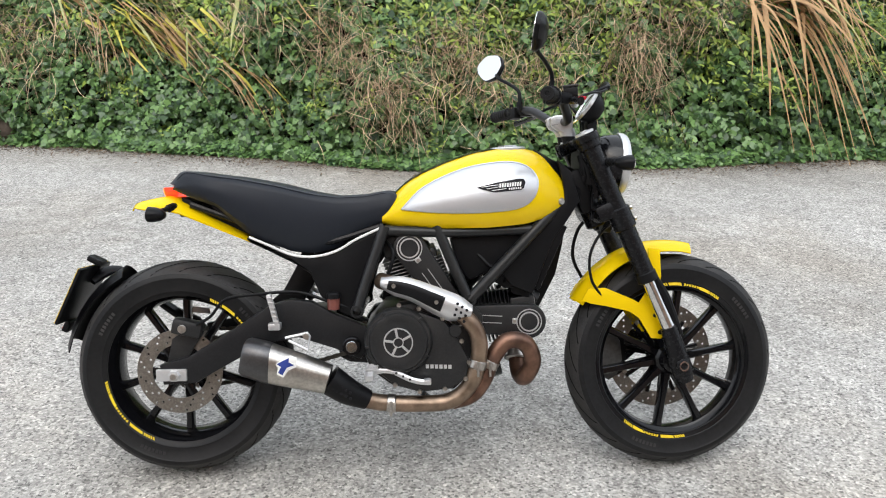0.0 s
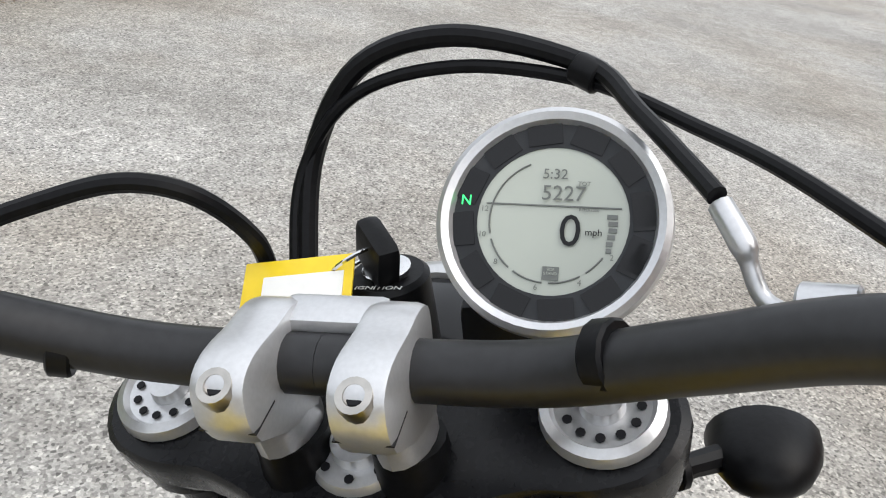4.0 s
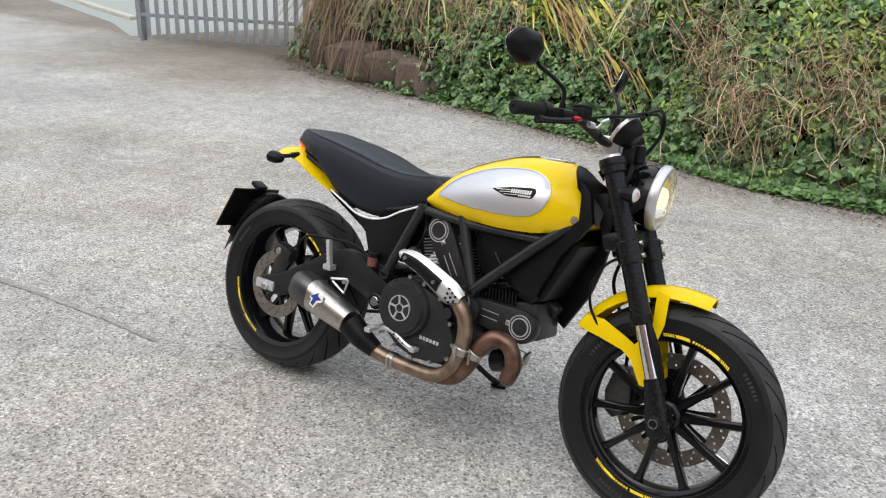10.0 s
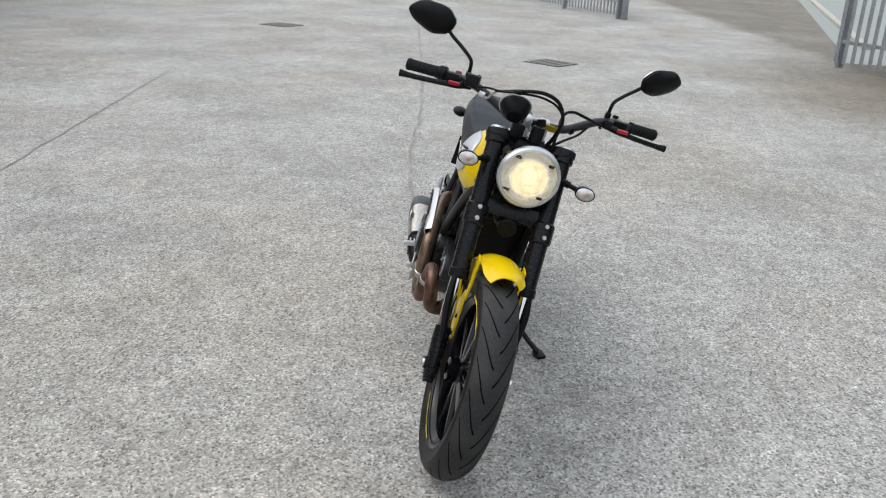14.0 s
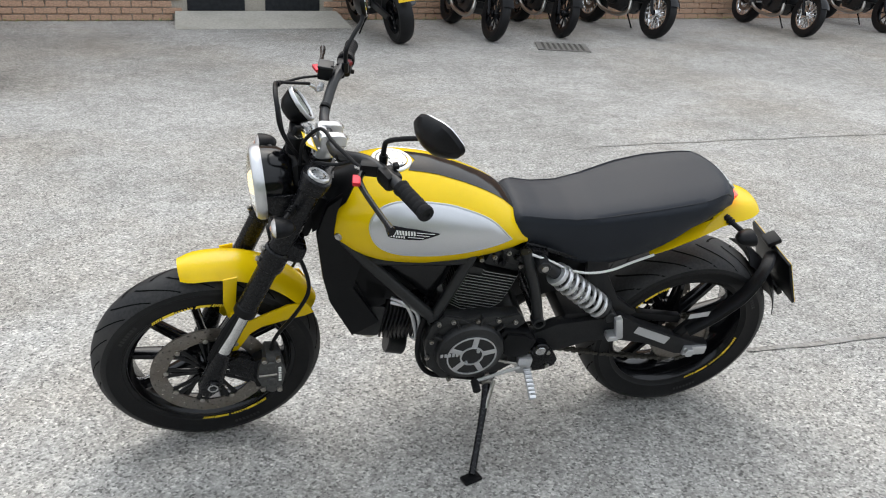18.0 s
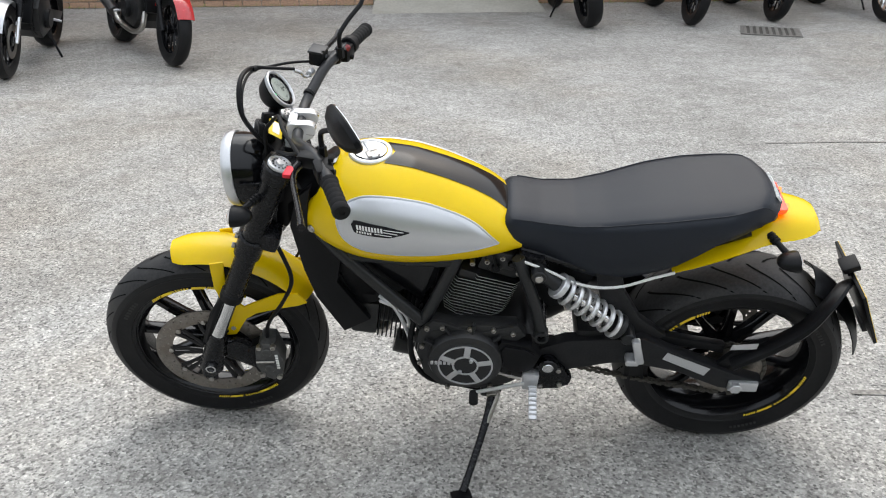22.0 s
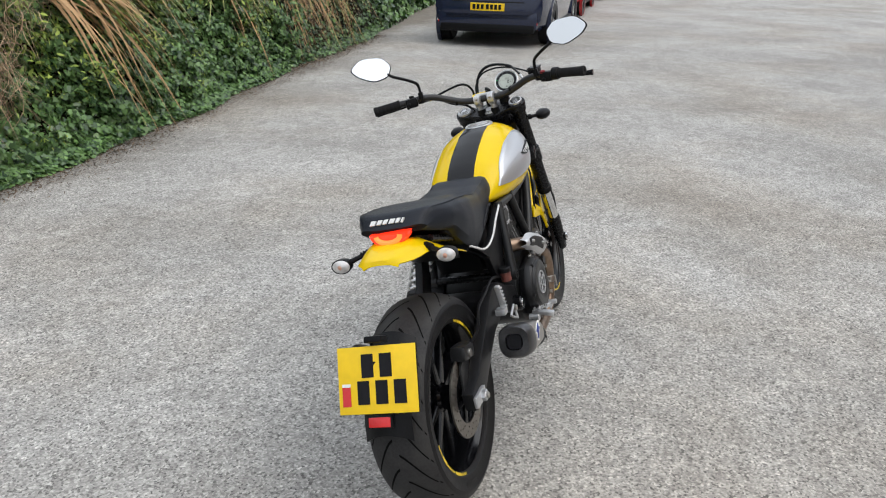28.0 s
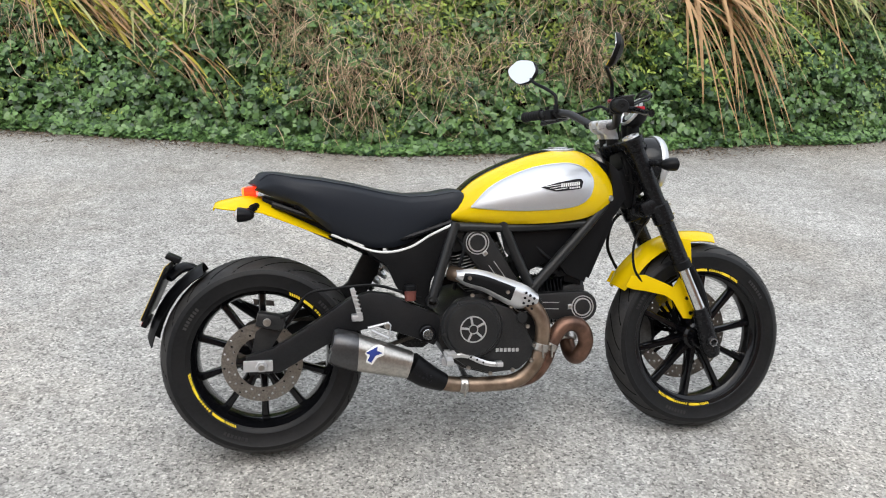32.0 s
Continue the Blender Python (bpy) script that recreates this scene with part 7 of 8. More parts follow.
def scatter_leaves(name, mat, centers, normals, sizes, outline, fold, label, category):
    """Many separate small leaves as one mesh. outline: (along, across) round the rim, the stalk first."""
    n, k = len(centers), len(outline)
    nrm = normals / np.linalg.norm(normals, axis=1, keepdims=True)
    ref = rng.normal(size=(n, 3))
    ref[:, 2] -= 0.9
    u = ref - nrm * (ref * nrm).sum(1, keepdims=True)
    u /= np.linalg.norm(u, axis=1, keepdims=True)
    v = np.cross(nrm, u)
    o = np.array(outline)
    pts = centers[:, None] + sizes[:, None, None] * (u[:, None] * o[None, :, 0, None] + v[:, None] * o[None, :, 1, None] + nrm[:, None] * (fold * np.abs(o[None, :, 1, None]) - 0.25 * o[None, :, 0, None] ** 2))
    verts = pts.reshape(-1, 3)
    idx = np.arange(n * k).reshape(n, k)
    me = bpy.data.meshes.new(name)
    me.vertices.add(n * k)
    me.vertices.foreach_set("co", verts.astype(np.float32).ravel())
    me.loops.add(n * k)
    me.loops.foreach_set("vertex_index", idx.ravel().astype(np.int32))
    me.polygons.add(n)
    me.polygons.foreach_set("loop_start", (np.arange(n) * k).astype(np.int32))
    me.update(calc_edges=True)
    me.validate()
    me.materials.append(mat)
    ob = new(name, me)
    tagged(ob, label, category, kind="stuff")
    return ob


IVYLEAF = [(-0.45, 0.0), (-0.30, 0.42), (0.05, 0.50), (0.12, 0.26), (0.60, 0.0), (0.12, -0.26), (0.05, -0.50), (-0.30, -0.42)]
LANCE = [(-0.5, 0.0), (-0.15, 0.20), (0.25, 0.15), (0.65, 0.0), (0.25, -0.15), (-0.15, -0.20)]
LONGL = [(-0.5, 0.0), (0.0, 0.13), (0.6, 0.0), (0.0, -0.13)]


def patchy(x, h, k):
    return np.sin(1.9 * x + k) + np.sin(3.7 * x - 4.0 * h + 2 * k) + np.sin(6.1 * h + 0.8 * x + k)


def face_normals(x, h, n, up):
    y0, ox, oy = bank_frame(x)
    out = np.stack([ox, oy, np.full(n, up)], -1)
    return out + rng.normal(scale=0.55, size=(n, 3))


def clumps(x, h):
    """Uneven tufts about a hand's width across, from -1.5 to 1.5."""
    return (np.sin(17 * x + 11 * h + 2 * np.sin(5 * h + 3 * x)) * np.sin(19 * h - 7 * x + 1.5 * np.sin(8 * x)) + 0.5 * np.sin(37 * x - 23 * h) * np.sin(31 * h + 19 * x))


# ivy over the face, thickest low down
n = 78000
x = rng.uniform(-6.0, 12.5, n)
x = np.where(rng.random(n) < 0.78, rng.uniform(-3.6, 7.5, n), x)
h = 1.6 * rng.random(n) ** 1.1
keep = (patchy(x, h, 0.3) * 0.22 + 1.35 - h * 0.6 + rng.normal(scale=0.3, size=n)) > 0.35
keep &= ~((x < -2.75) & (x > -5.1) & (h < 0.5) & (h > 0.06) & (rng.random(n) < 0.93))
tuft = clumps(x, h)
keep &= (tuft > -0.75) | (rng.random(n) < 0.25)
x, h, tuft = x[keep], h[keep], tuft[keep]
n = len(x)
c = bank_point(x, h, rng.uniform(0.0, 0.10, n) + 0.045 + 0.075 * tuft)
scatter_leaves("ivy", IVY, c, face_normals(x, h, n, 0.75), rng.uniform(0.030, 0.068, n), IVYLEAF, 0.25, "dense dark green ivy covering the bank", "ivy")
n = 7000
x = rng.uniform(12.0, 26.0, n)
h = 1.9 * rng.random(n)
scatter_leaves("far_ivy", IVY, bank_point(x, h, rng.uniform(0.0, 0.2, n)), face_normals(x, h, n, 0.75), rng.uniform(0.09, 0.17, n), IVYLEAF, 0.25, "dark green ivy on the bank behind the cars", "ivy")
# creeping edge on the yard
n = 17000
x = rng.uniform(-2.6, 12.0, n)
x = np.where(rng.random(n) < 0.8, rng.uniform(-2.2, 7.0, n), x)
out = rng.uniform(-0.05, 0.22, n) * (0.55 + 0.45 * np.sin(2.3 * x) * np.sin(0.9 * x + 1)) + 0.02
hh = np.clip(0.10 - 0.28 * out, 0.006, 0.2) * rng.random(n) + 0.006
c = bank_point(x, hh, out + 0.08)
nn = face_normals(x, hh, n, 2.2)
scatter_leaves("creeping_ivy", IVY, c, nn, rng.uniform(0.028, 0.055, n), IVYLEAF, 0.25, "mid green ivy creeping onto the yard edge", "ivy")


def sprays(count, x0, x1, h0, h1, leaves, spread, size, seed):
    """Leaf centres in clumps: shrub sprays standing out of the ivy."""
    g = np.random.default_rng(seed)
    cx, ch = g.uniform(x0, x1, count), g.uniform(h0, h1, count)
    ix = np.repeat(cx, leaves) + g.normal(scale=spread, size=count * leaves)
    ih = np.abs(np.repeat(ch, leaves) + g.normal(scale=spread * 0.8, size=count * leaves)) + 0.03
    out_ = np.repeat(g.uniform(0.06, 0.20, count), leaves) + g.normal(scale=0.05, size=count * leaves)
    return ix, ih, bank_point(ix, ih, out_), g.uniform(*size, count * leaves)


# light green shrubs higher up, with single sprays lower down
A1 = sprays(150, -1.6, 7.6, 0.85, 1.55, 90, 0.11, (0.035, 0.075), 31)
A2 = sprays(46, -2.4, 7.4, 0.45, 0.95, 60, 0.07, (0.030, 0.065), 32)
A3 = sprays(36, -2.4, 7.0, 0.10, 0.50, 26, 0.05, (0.020, 0.045), 33)
A4 = sprays(60, 7.5, 12.5, 0.7, 1.6, 60, 0.14, (0.04, 0.09), 34)
A5 = sprays(40, -5.1, -1.6, 0.75, 1.5, 70, 0.12, (0.03, 0.07), 35)
x, h, c, s = (np.concatenate([q[k] for q in (A1, A2, A3, A4, A5)]) for k in range(4))
scatter_leaves("shrub_foliage", BUSH, c, face_normals(x, h, len(x), 0.9), s, LANCE, 0.2, "light green pointed shrub leaves over the bank", "shrub")


def strands(name, mat, roots, dirs, lengths, widths, droop, label, category, seg=6, kind="stuff", parent=None, curl=0.06):
    """Long thin bent leaves as one mesh."""
    n = len(roots)
    t = np.linspace(0, 1, seg + 1)
    d = dirs / np.linalg.norm(dirs, axis=1, keepdims=True)
    side = np.cross(d, np.array([0, 0, 1.0])) + rng.normal(scale=0.25, size=(n, 3))
    side /= np.linalg.norm(side, axis=1, keepdims=True)
    wob = rng.normal(scale=curl, size=(n, 3))
    p = roots[:, None] + lengths[:, None, None] * (d[:, None] * t[None, :, None] + wob[:, None] * np.sin(4.2 * t)[None, :, None])
    p[:, :, 2] -= (droop * lengths)[:, None] * (t ** 2)[None]
    p[:, :, 2] = np.maximum(p[:, :, 2], 0.008 - (parent.matrix_basis.translation.z if parent is not None else 0.0))
    w = widths[:, None] * (1 - t[None] ** 2.2 * 0.9) * 0.5
    L, R_ = p - side[:, None] * w[:, :, None], p + side[:, None] * w[:, :, None]
    verts = np.stack([L, R_], 2).reshape(-1, 3)
    base = (np.arange(n) * (seg + 1) * 2)[:, None] + (np.arange(seg) * 2)[None]
    faces = np.stack([base, base + 1, base + 3, base + 2], -1).reshape(-1, 4)
    me = bpy.data.meshes.new(name)
    me.vertices.add(len(verts))
    me.vertices.foreach_set("co", verts.astype(np.float32).ravel())
    me.loops.add(faces.size)
    me.loops.foreach_set("vertex_index", faces.ravel().astype(np.int32))
    me.polygons.add(len(faces))
    me.polygons.foreach_set("loop_start", (np.arange(len(faces)) * 4).astype(np.int32))
    me.update(calc_edges=True)
    me.materials.append(mat)
    me.shade_smooth()
    ob = new(name, me)
    if kind:
        tagged(ob, label, category, kind=kind)
    if parent is not None:
        ob.parent = parent
        if label:
            tagged(ob, label)
    return ob


# dry bracken and grass: tangles hanging over the ivy in patches
def tangle(x, h, n, wide, drop):
    ix = x + rng.normal(scale=wide, size=n)
    ih = np.clip(h + rng.normal(scale=drop * 0.30, size=n), 0.12, 1.6)
    r = bank_point(ix, ih, rng.uniform(0.12, 0.30, n))
    d = np.stack([rng.normal(scale=0.8, size=n), -0.25 + rng.normal(scale=0.35, size=n), -0.20 + rng.normal(scale=0.75, size=n)], -1)
    return r, d


spots = [(-0.05, 0.95, 260, 0.14, 0.5), (0.30, 0.72, 420, 0.18, 0.6), (0.55, 0.48, 280, 0.14, 0.5), (0.95, 0.85, 480, 0.20, 0.6), (1.25, 0.60, 380, 0.18, 0.6), (1.75, 0.75, 260, 0.16, 0.5), (2.35, 0.72, 380, 0.14, 0.5), (2.6, 1.0, 220, 0.2, 0.3), (2.1, 1.1, 200, 0.25, 0.3), (3.0, 1.15, 160, 0.25, 0.2), (4.9, 1.1, 200, 0.3, 0.3), (5.7, 1.2, 200, 0.3, 0.3), (6.8, 1.1, 200, 0.3, 0.4), (-0.7, 1.05, 130, 0.2, 0.4), (-1.4, 1.05, 100, 0.25, 0.3), (-2.3, 0.85, 160, 0.2, 0.5), (-2.75, 0.8, 300, 0.16, 0.6), (-3.2, 0.9, 240, 0.2, 0.5), (-3.8, 0.95, 240, 0.3, 0.5), (-4.6, 0.95, 300, 0.25, 0.5)]
tr = [tangle(s_[0], s_[1], int(s_[2] * 0.95), s_[3], s_[4]) for s_ in spots]
r = np.concatenate([q[0] for q in tr])
d = np.concatenate([q[1] for q in tr])
strands("dry_grass", STRAW, r, d, rng.uniform(0.08, 0.34, len(r)), rng.uniform(0.003, 0.0070, len(r)), rng.uniform(0.0, 0.8, len(r)), "tangled dry straw-coloured grass in patches on the bank", "grass", 7, curl=0.16)
# litter along the foot of the bank
n = 15000
x = rng.uniform(-5.8, 11.0, n)
c = bank_point(x, np.full(n, 0.006), 0.12 + np.abs(rng.normal(scale=0.15, size=n)))
c[:, 2] = 0.004 + 0.008 * rng.random(n)
nn = np.tile(np.array([[0, 0, 1.0]]), (n, 1)) + rng.normal(scale=0.3, size=(n, 3))
scatter_leaves("leaf_litter", LITTER, c, nn, rng.uniform(0.010, 0.034, n), LONGL, 0.1, "brown fallen leaves along the bank's foot", "leaves")


def flax(x, h, live, gold, dead, stems, lean, seed, reach=0.9, dry=None):
    """A flax clump: arching sword blades, yellowing ones, a hanging skirt of dead ones and thin dry stems."""
    global rng
    keep_rng = rng
    rng = np.random.default_rng(seed)
    root = bank_point(np.array([x]), np.array([h]), 0.10)[0]
    plant = empty("flax_plant", "flax clump with yellow-green blades and hanging dead ones", "plant", "flax on the bank", m=Matrix.Translation(Vector(root)))

    def blades(name, mat, n, sx, oy, up, length, width, droop, label=""):
        dirs = np.stack([rng.normal(scale=sx, size=n) + lean, -oy - 0.3 * rng.random(n), rng.uniform(*up, n)], -1)
        o = rng.normal(scale=0.07, size=(n, 3)) * np.array([1.6, 0.4, 0.8])
        if n:
            strands(name, mat, o, dirs, rng.uniform(*length, n) * reach, rng.uniform(*width, n), rng.uniform(*droop, n), label, "", 9, "", plant, 0.035)

    for k in range(live):
        blades("blade", FLAX, 1, 0.6, 0.45, (0.15, 0.75), (0.6, 1.1), (0.024, 0.042), (0.6, 1.2))
    for k in range(gold):
        blades("yellow_blade", GOLDFLAX, 1, 0.15, 0.42, (-0.55, -0.15), (0.55, 0.9), (0.032, 0.05), (0.2, 0.5), "yellowing blade")
    for k in range(0, dead, 2):
        blades("dead_blade", dry or DEADFLAX, 2, 0.24, 0.26, (-0.45, 0.05), (0.5, 0.95), (0.008, 0.026), (0.55, 1.0))
    for k in range(0, stems, 2):
        blades("dry_stem", dry or STRAW, 2, 0.22, 0.22, (-0.8, -0.2), (0.45, 1.0), (0.005, 0.011), (0.25, 0.7))
    rng = keep_rng
    return plant


def fallen_flax(x, h, gold, dead, stems, seed, slope=0.75, long=0.8, across=0.62, dry=None):
    """A flax clump blown over: long blades lying side by side down the bank."""
    global rng
    keep_rng = rng
    rng = np.random.default_rng(seed)
    root = bank_point(np.array([x]), np.array([h]), 0.16)[0]
    plant = empty("flax_plant", "fallen flax clump of straw and yellow blades" if gold else "fallen flax clump of dry brown blades", "plant", "flax on the bank", m=Matrix.Translation(Vector(root)))
    for name, mat, count, width in (("yellow_blade", GOLDFLAX, gold, (0.026, 0.044)), ("dead_blade", dry or DEADFLAX, dead, (0.010, 0.024)), ("dry_stem", dry or STRAW, stems, (0.005, 0.010))):
        for k in range(count):
            d = np.array([[across + rng.normal(scale=0.10), -0.30 + rng.normal(scale=0.08), -slope + rng.normal(scale=0.12)]])
            o = np.array([[rng.normal(scale=0.16), -0.03 - 0.04 * rng.random(), rng.normal(scale=0.13)]])
            strands(name, mat, o, d, np.array([long * rng.uniform(0.55, 1.0)]), np.array([rng.uniform(*width)]), np.array([rng.uniform(0.0, 0.18)]), "", "", 8, "", plant, 0.03)
    rng = keep_rng
    return plant


def hanging_flax(x, h, dead, live, seed, long=1.0, across=0.30):
    """A flax clump whose wide dead blades arch out and hang in a skirt, with pale green blades behind."""
    global rng
    keep_rng = rng
    rng = np.random.default_rng(seed)
    root = bank_point(np.array([x]), np.array([h]), 0.14)[0]
    plant = empty("flax_plant", "flax clump with a hanging skirt of wide orange-brown blades", "plant", "flax on the bank", m=Matrix.Translation(Vector(root)))
    for name, mat, count, width, up, droop in (("dead_blade", DEADFLAX, dead, (0.014, 0.042), (-0.30, 0.30), (0.75, 1.15)), ("blade", FLAX, live, (0.030, 0.055), (0.15, 0.75), (0.55, 1.05))):
        for k in range(count):
            d = np.array([[(across if name == "dead_blade" else 0.75) + rng.normal(scale=0.20), -0.42 - 0.20 * rng.random(), rng.uniform(*up)]])
            o = np.array([[rng.normal(scale=0.10), -0.04 * rng.random(), rng.normal(scale=0.08)]])
            strands(name, mat, o, d, np.array([long * rng.uniform(0.5, 1.0)]), np.array([rng.uniform(*width)]), np.array([rng.uniform(*droop)]), "", "", 10, "", plant, 0.03)
    rng = keep_rng
    return plant


for args in ((3.45, 1.16, 46, 2, 81, 0.92, 0.36), (3.72, 1.20, 26, 6, 82, 0.85, 0.30), (4.55, 1.22, 8, 16, 83, 1.0, 0.35)):
    hanging_flax(*args)
for args in ((-1.72, 0.98, 2, 3, 5, 61, 0.55, 0.75), (-1.45, 0.92, 5, 14, 16, 62, 0.62, 0.95), (-1.12, 0.86, 4, 14, 18, 63, 0.72, 0.95), (-0.86, 1.06, 0, 5, 12, 64, 0.6, 0.9), (-0.45, 1.12, 0, 2, 10, 65, 0.5, 0.7), (-2.15, 0.95, 1, 3, 8, 66, 1.4, 0.8), (-2.35, 1.20, 6, 12, 10, 72, 0.50, 1.05, 0.85), (-1.95, 1.22, 7, 10, 10, 73, 0.55, 1.10, 0.9), (3.72, 1.12, 0, 10, 8, 68, 1.7, 0.92, 0.22),
             (-5.75, 1.25, 0, 44, 24, 69, 1.5, 1.25, -0.30, SHADEFLAX), (-5.3, 1.2, 0, 40, 24, 70, 1.7, 1.2, -0.15, SHADEFLAX), (-5.95, 1.35, 0, 40, 20, 71, 1.3, 1.2, -0.45, SHADEFLAX), (-4.75, 1.15, 0, 30, 24, 74, 1.6, 1.1, 0.1, SHADEFLAX), (-5.9, 0.95, 0, 30, 20, 75, 1.4, 0.8, -0.2, SHADEFLAX)):
    fallen_flax(*args)
for args in ((-2.6, 1.30, 6, 0, 2, 4, 0.2, 28, 0.6), (4.75, 1.22, 24, 1, 6, 8, 0.42, 12, 0.95), (-2.05, 1.02, 0, 1, 4, 10, 0.20, 13, 0.6), (-1.75, 0.95, 1, 3, 7, 20, 1.0, 14, 0.7), (-1.25, 0.78, 1, 2, 12, 28, 0.95, 15, 0.66),
             (-0.85, 0.66, 0, 2, 8, 18, 0.8, 21, 0.62), (-1.0, 1.15, 1, 0, 4, 10, 1.0, 22, 0.8), (-2.5, 1.05, 1, 0, 6, 16, 0.25, 23, 0.8), (-3.3, 1.15, 4, 0, 16, 16, 0.05, 16, 0.9, SHADEFLAX), (-4.0, 1.15, 4, 0, 60, 30, 0.05, 24, 1.1, SHADEFLAX), (-4.8, 1.12, 5, 0, 70, 40, 0.0, 17, 1.1, SHADEFLAX), (-5.5, 1.15, 4, 0, 80, 40, 0.0, 29, 1.1, SHADEFLAX), (-6.0, 1.15, 3, 0, 70, 40, -0.05, 25, 1.1, SHADEFLAX),
             (6.5, 1.2, 8, 0, 14, 14, 0.1, 26), (8.2, 1.25, 22, 0, 40, 40, 0.1, 18, 1.2), (9.1, 1.25, 24, 0, 50, 50, 0.0, 19, 1.25), (9.9, 1.3, 20, 0, 40, 40, 0.0, 20, 1.25)):
    flax(*args)

# rough stones showing at the bank's foot
for k, (x, h, sx, sz) in enumerate(((-4.85, 0.20, 0.46, 0.40), (-4.40, 0.17, 0.44, 0.36), (-3.95, 0.20, 0.42, 0.42), (-3.52, 0.18, 0.40, 0.36), (-3.14, 0.17, 0.36, 0.34), (-2.84, 0.12, 0.28, 0.24))):
    p = bank_point(np.array([x]), np.array([h]), 0.0)[0]
    bm = bmesh.new()
    bmesh.ops.create_icosphere(bm, subdivisions=3, radius=0.5)
    for v in bm.verts:
        q = v.co.copy()
        for e_ in range(3):
            q[e_] = math.copysign(abs(q[e_] * 2) ** 0.42 / 2, q[e_])
        q += Vector(noise.noise_vector(q * 2.2 + Vector((k * 7.3, 0, 0)))) * 0.13 + Vector(noise.noise_vector(q * 7 + Vector((0, k * 3.1, 0)))) * 0.05
        v.co = Vector((q.x * sx * 1.08, q.y * 0.34, q.z * sz * 1.05))
    y0, ox, oy = bank_frame(np.array([x]))
    ob = part("stone", bm, STONE, None, "", None, 70)
    ob.matrix_basis = pose(p[0], p[1], max(p[2], sz * 0.45), random.uniform(-6, 6), random.uniform(-8, 8), math.degrees(math.atan2(-ox[0], 1)))
    tagged(ob, "rough brown sandstone block in the bank's foot", "stone", "stones in the bank")

# ---------------------------------------------------------------- palisade fence and gate
pale_bm = loft([[(u, v, z) for u, v in ((-0.034, 0.0), (-0.017, 0.014), (0.017, 0.014), (0.034, 0.0), (0.017, 0.008), (-0.017, 0.008))] for z in (0.06, 1.85)] +
               [[(u * 0.15, v, 2.0) for u, v in ((-0.034, 0.0), (-0.017, 0.014), (0.017, 0.014), (0.034, 0.0), (0.017, 0.008), (-0.017, 0.008))]])
pale_me = mesh_of(pale_bm, "pale", FENCEM)


def palisade(a, b, label, name):
    a, b = Vector((*a, 0)), Vector((*b, 0))
    L = (b - a).length
    ang = math.degrees(math.atan2((b - a).y, (b - a).x))
    f = empty(name, label, "fence", m=pose(a.x, a.y, 0, 0, 0, ang))
    for z in (0.35, 1.6):
        part("rail", block((L / 2, 0.03, z), (L, 0.04, 0.05), 0.004), FENCEM, f)
    n = int(L / 0.142)
    for i in range(n + 1):
        o = new("pale", pale_me)
        o.parent = f
        o.matrix_basis = Matrix.Translation((i * L / n, 0, 0))
    for i in range(int(L / 2.4) + 1):
        part("post", block((min(i * 2.4 + 0.02, L), 0.06, 0.95), (0.06, 0.09, 1.9), 0.006), FENCEM, f)
    return f


palisade((-8.15, 5.25), (-5.1, 6.55), "grey galvanised palisade fence beside the bank", "palisade_fence")
palisade((-14.4, 3.40), (-20.0, 1.25), "open grey palisade gate across the yard", "palisade_gate")
part("gate_post", block((-14.3, 3.45, 1.0), (0.12, 0.12, 2.0), 0.01), FENCEM, None)
tagged(bpy.data.objects["gate_post"], "grey square steel gate post", "post")
road = raw_mesh("road", [(-8.6, 5.4, 0.006), (-10.2, 6.2, 0.006), (-40, 16, 0.006), (-60, 60, 0.006), (-12, 60, 0.006), (-7.2, 12.0, 0.006)], [(0, 1, 2, 3, 4, 5)], ROADM)
tagged(road, "smooth greenish grey road beyond the gate", "road", kind="structure")
kb = part("kerb", block((-18.0, 9.2, 0.03), (16.0, 0.14, 0.07), 0.015, pose(0, 0, 0, 0, 0, -18)), CONCRETE, None)
tagged(kb, "low pale concrete kerb at the road", "kerb", kind="structure")

# ---------------------------------------------------------------- drains and seams
def drain(x, y, sx, sy, ang, slats):
    f = empty("drain_cover", "square iron drain grating set in the yard", "drain", "drains in the yard", m=pose(x, y, 0.004, 0, 0, ang))
    part("pit", block((0, 0, 0.0), (sx * 0.92, sy * 0.92, 0.004), 0), DARKHOLE, f)
    for s in (1, -1):
        part("edge", block((s * sx / 2, 0, 0.004), (0.03, sy + 0.03, 0.010), 0.002), DRAINM, f)
        part("edge", block((0, s * sy / 2, 0.004), (sx, 0.03, 0.010), 0.002), DRAINM, f)
    for i in range(slats):
        part("slat", block((-sx / 2 + (i + 0.5) * sx / slats, 0, 0.005), (sx / slats * 0.5, sy * 0.94, 0.009), 0.002), DRAINM, f)


drain(3.93, -2.0, 0.36, 0.30, -35, 8)
drain(-2.15, -6.58, 0.55, 0.45, -14, 9)
drain(-7.38, 1.24, 0.52, 0.42, 48, 6)
drain(-10.63, -2.95, 0.55, 0.42, 60, 6)


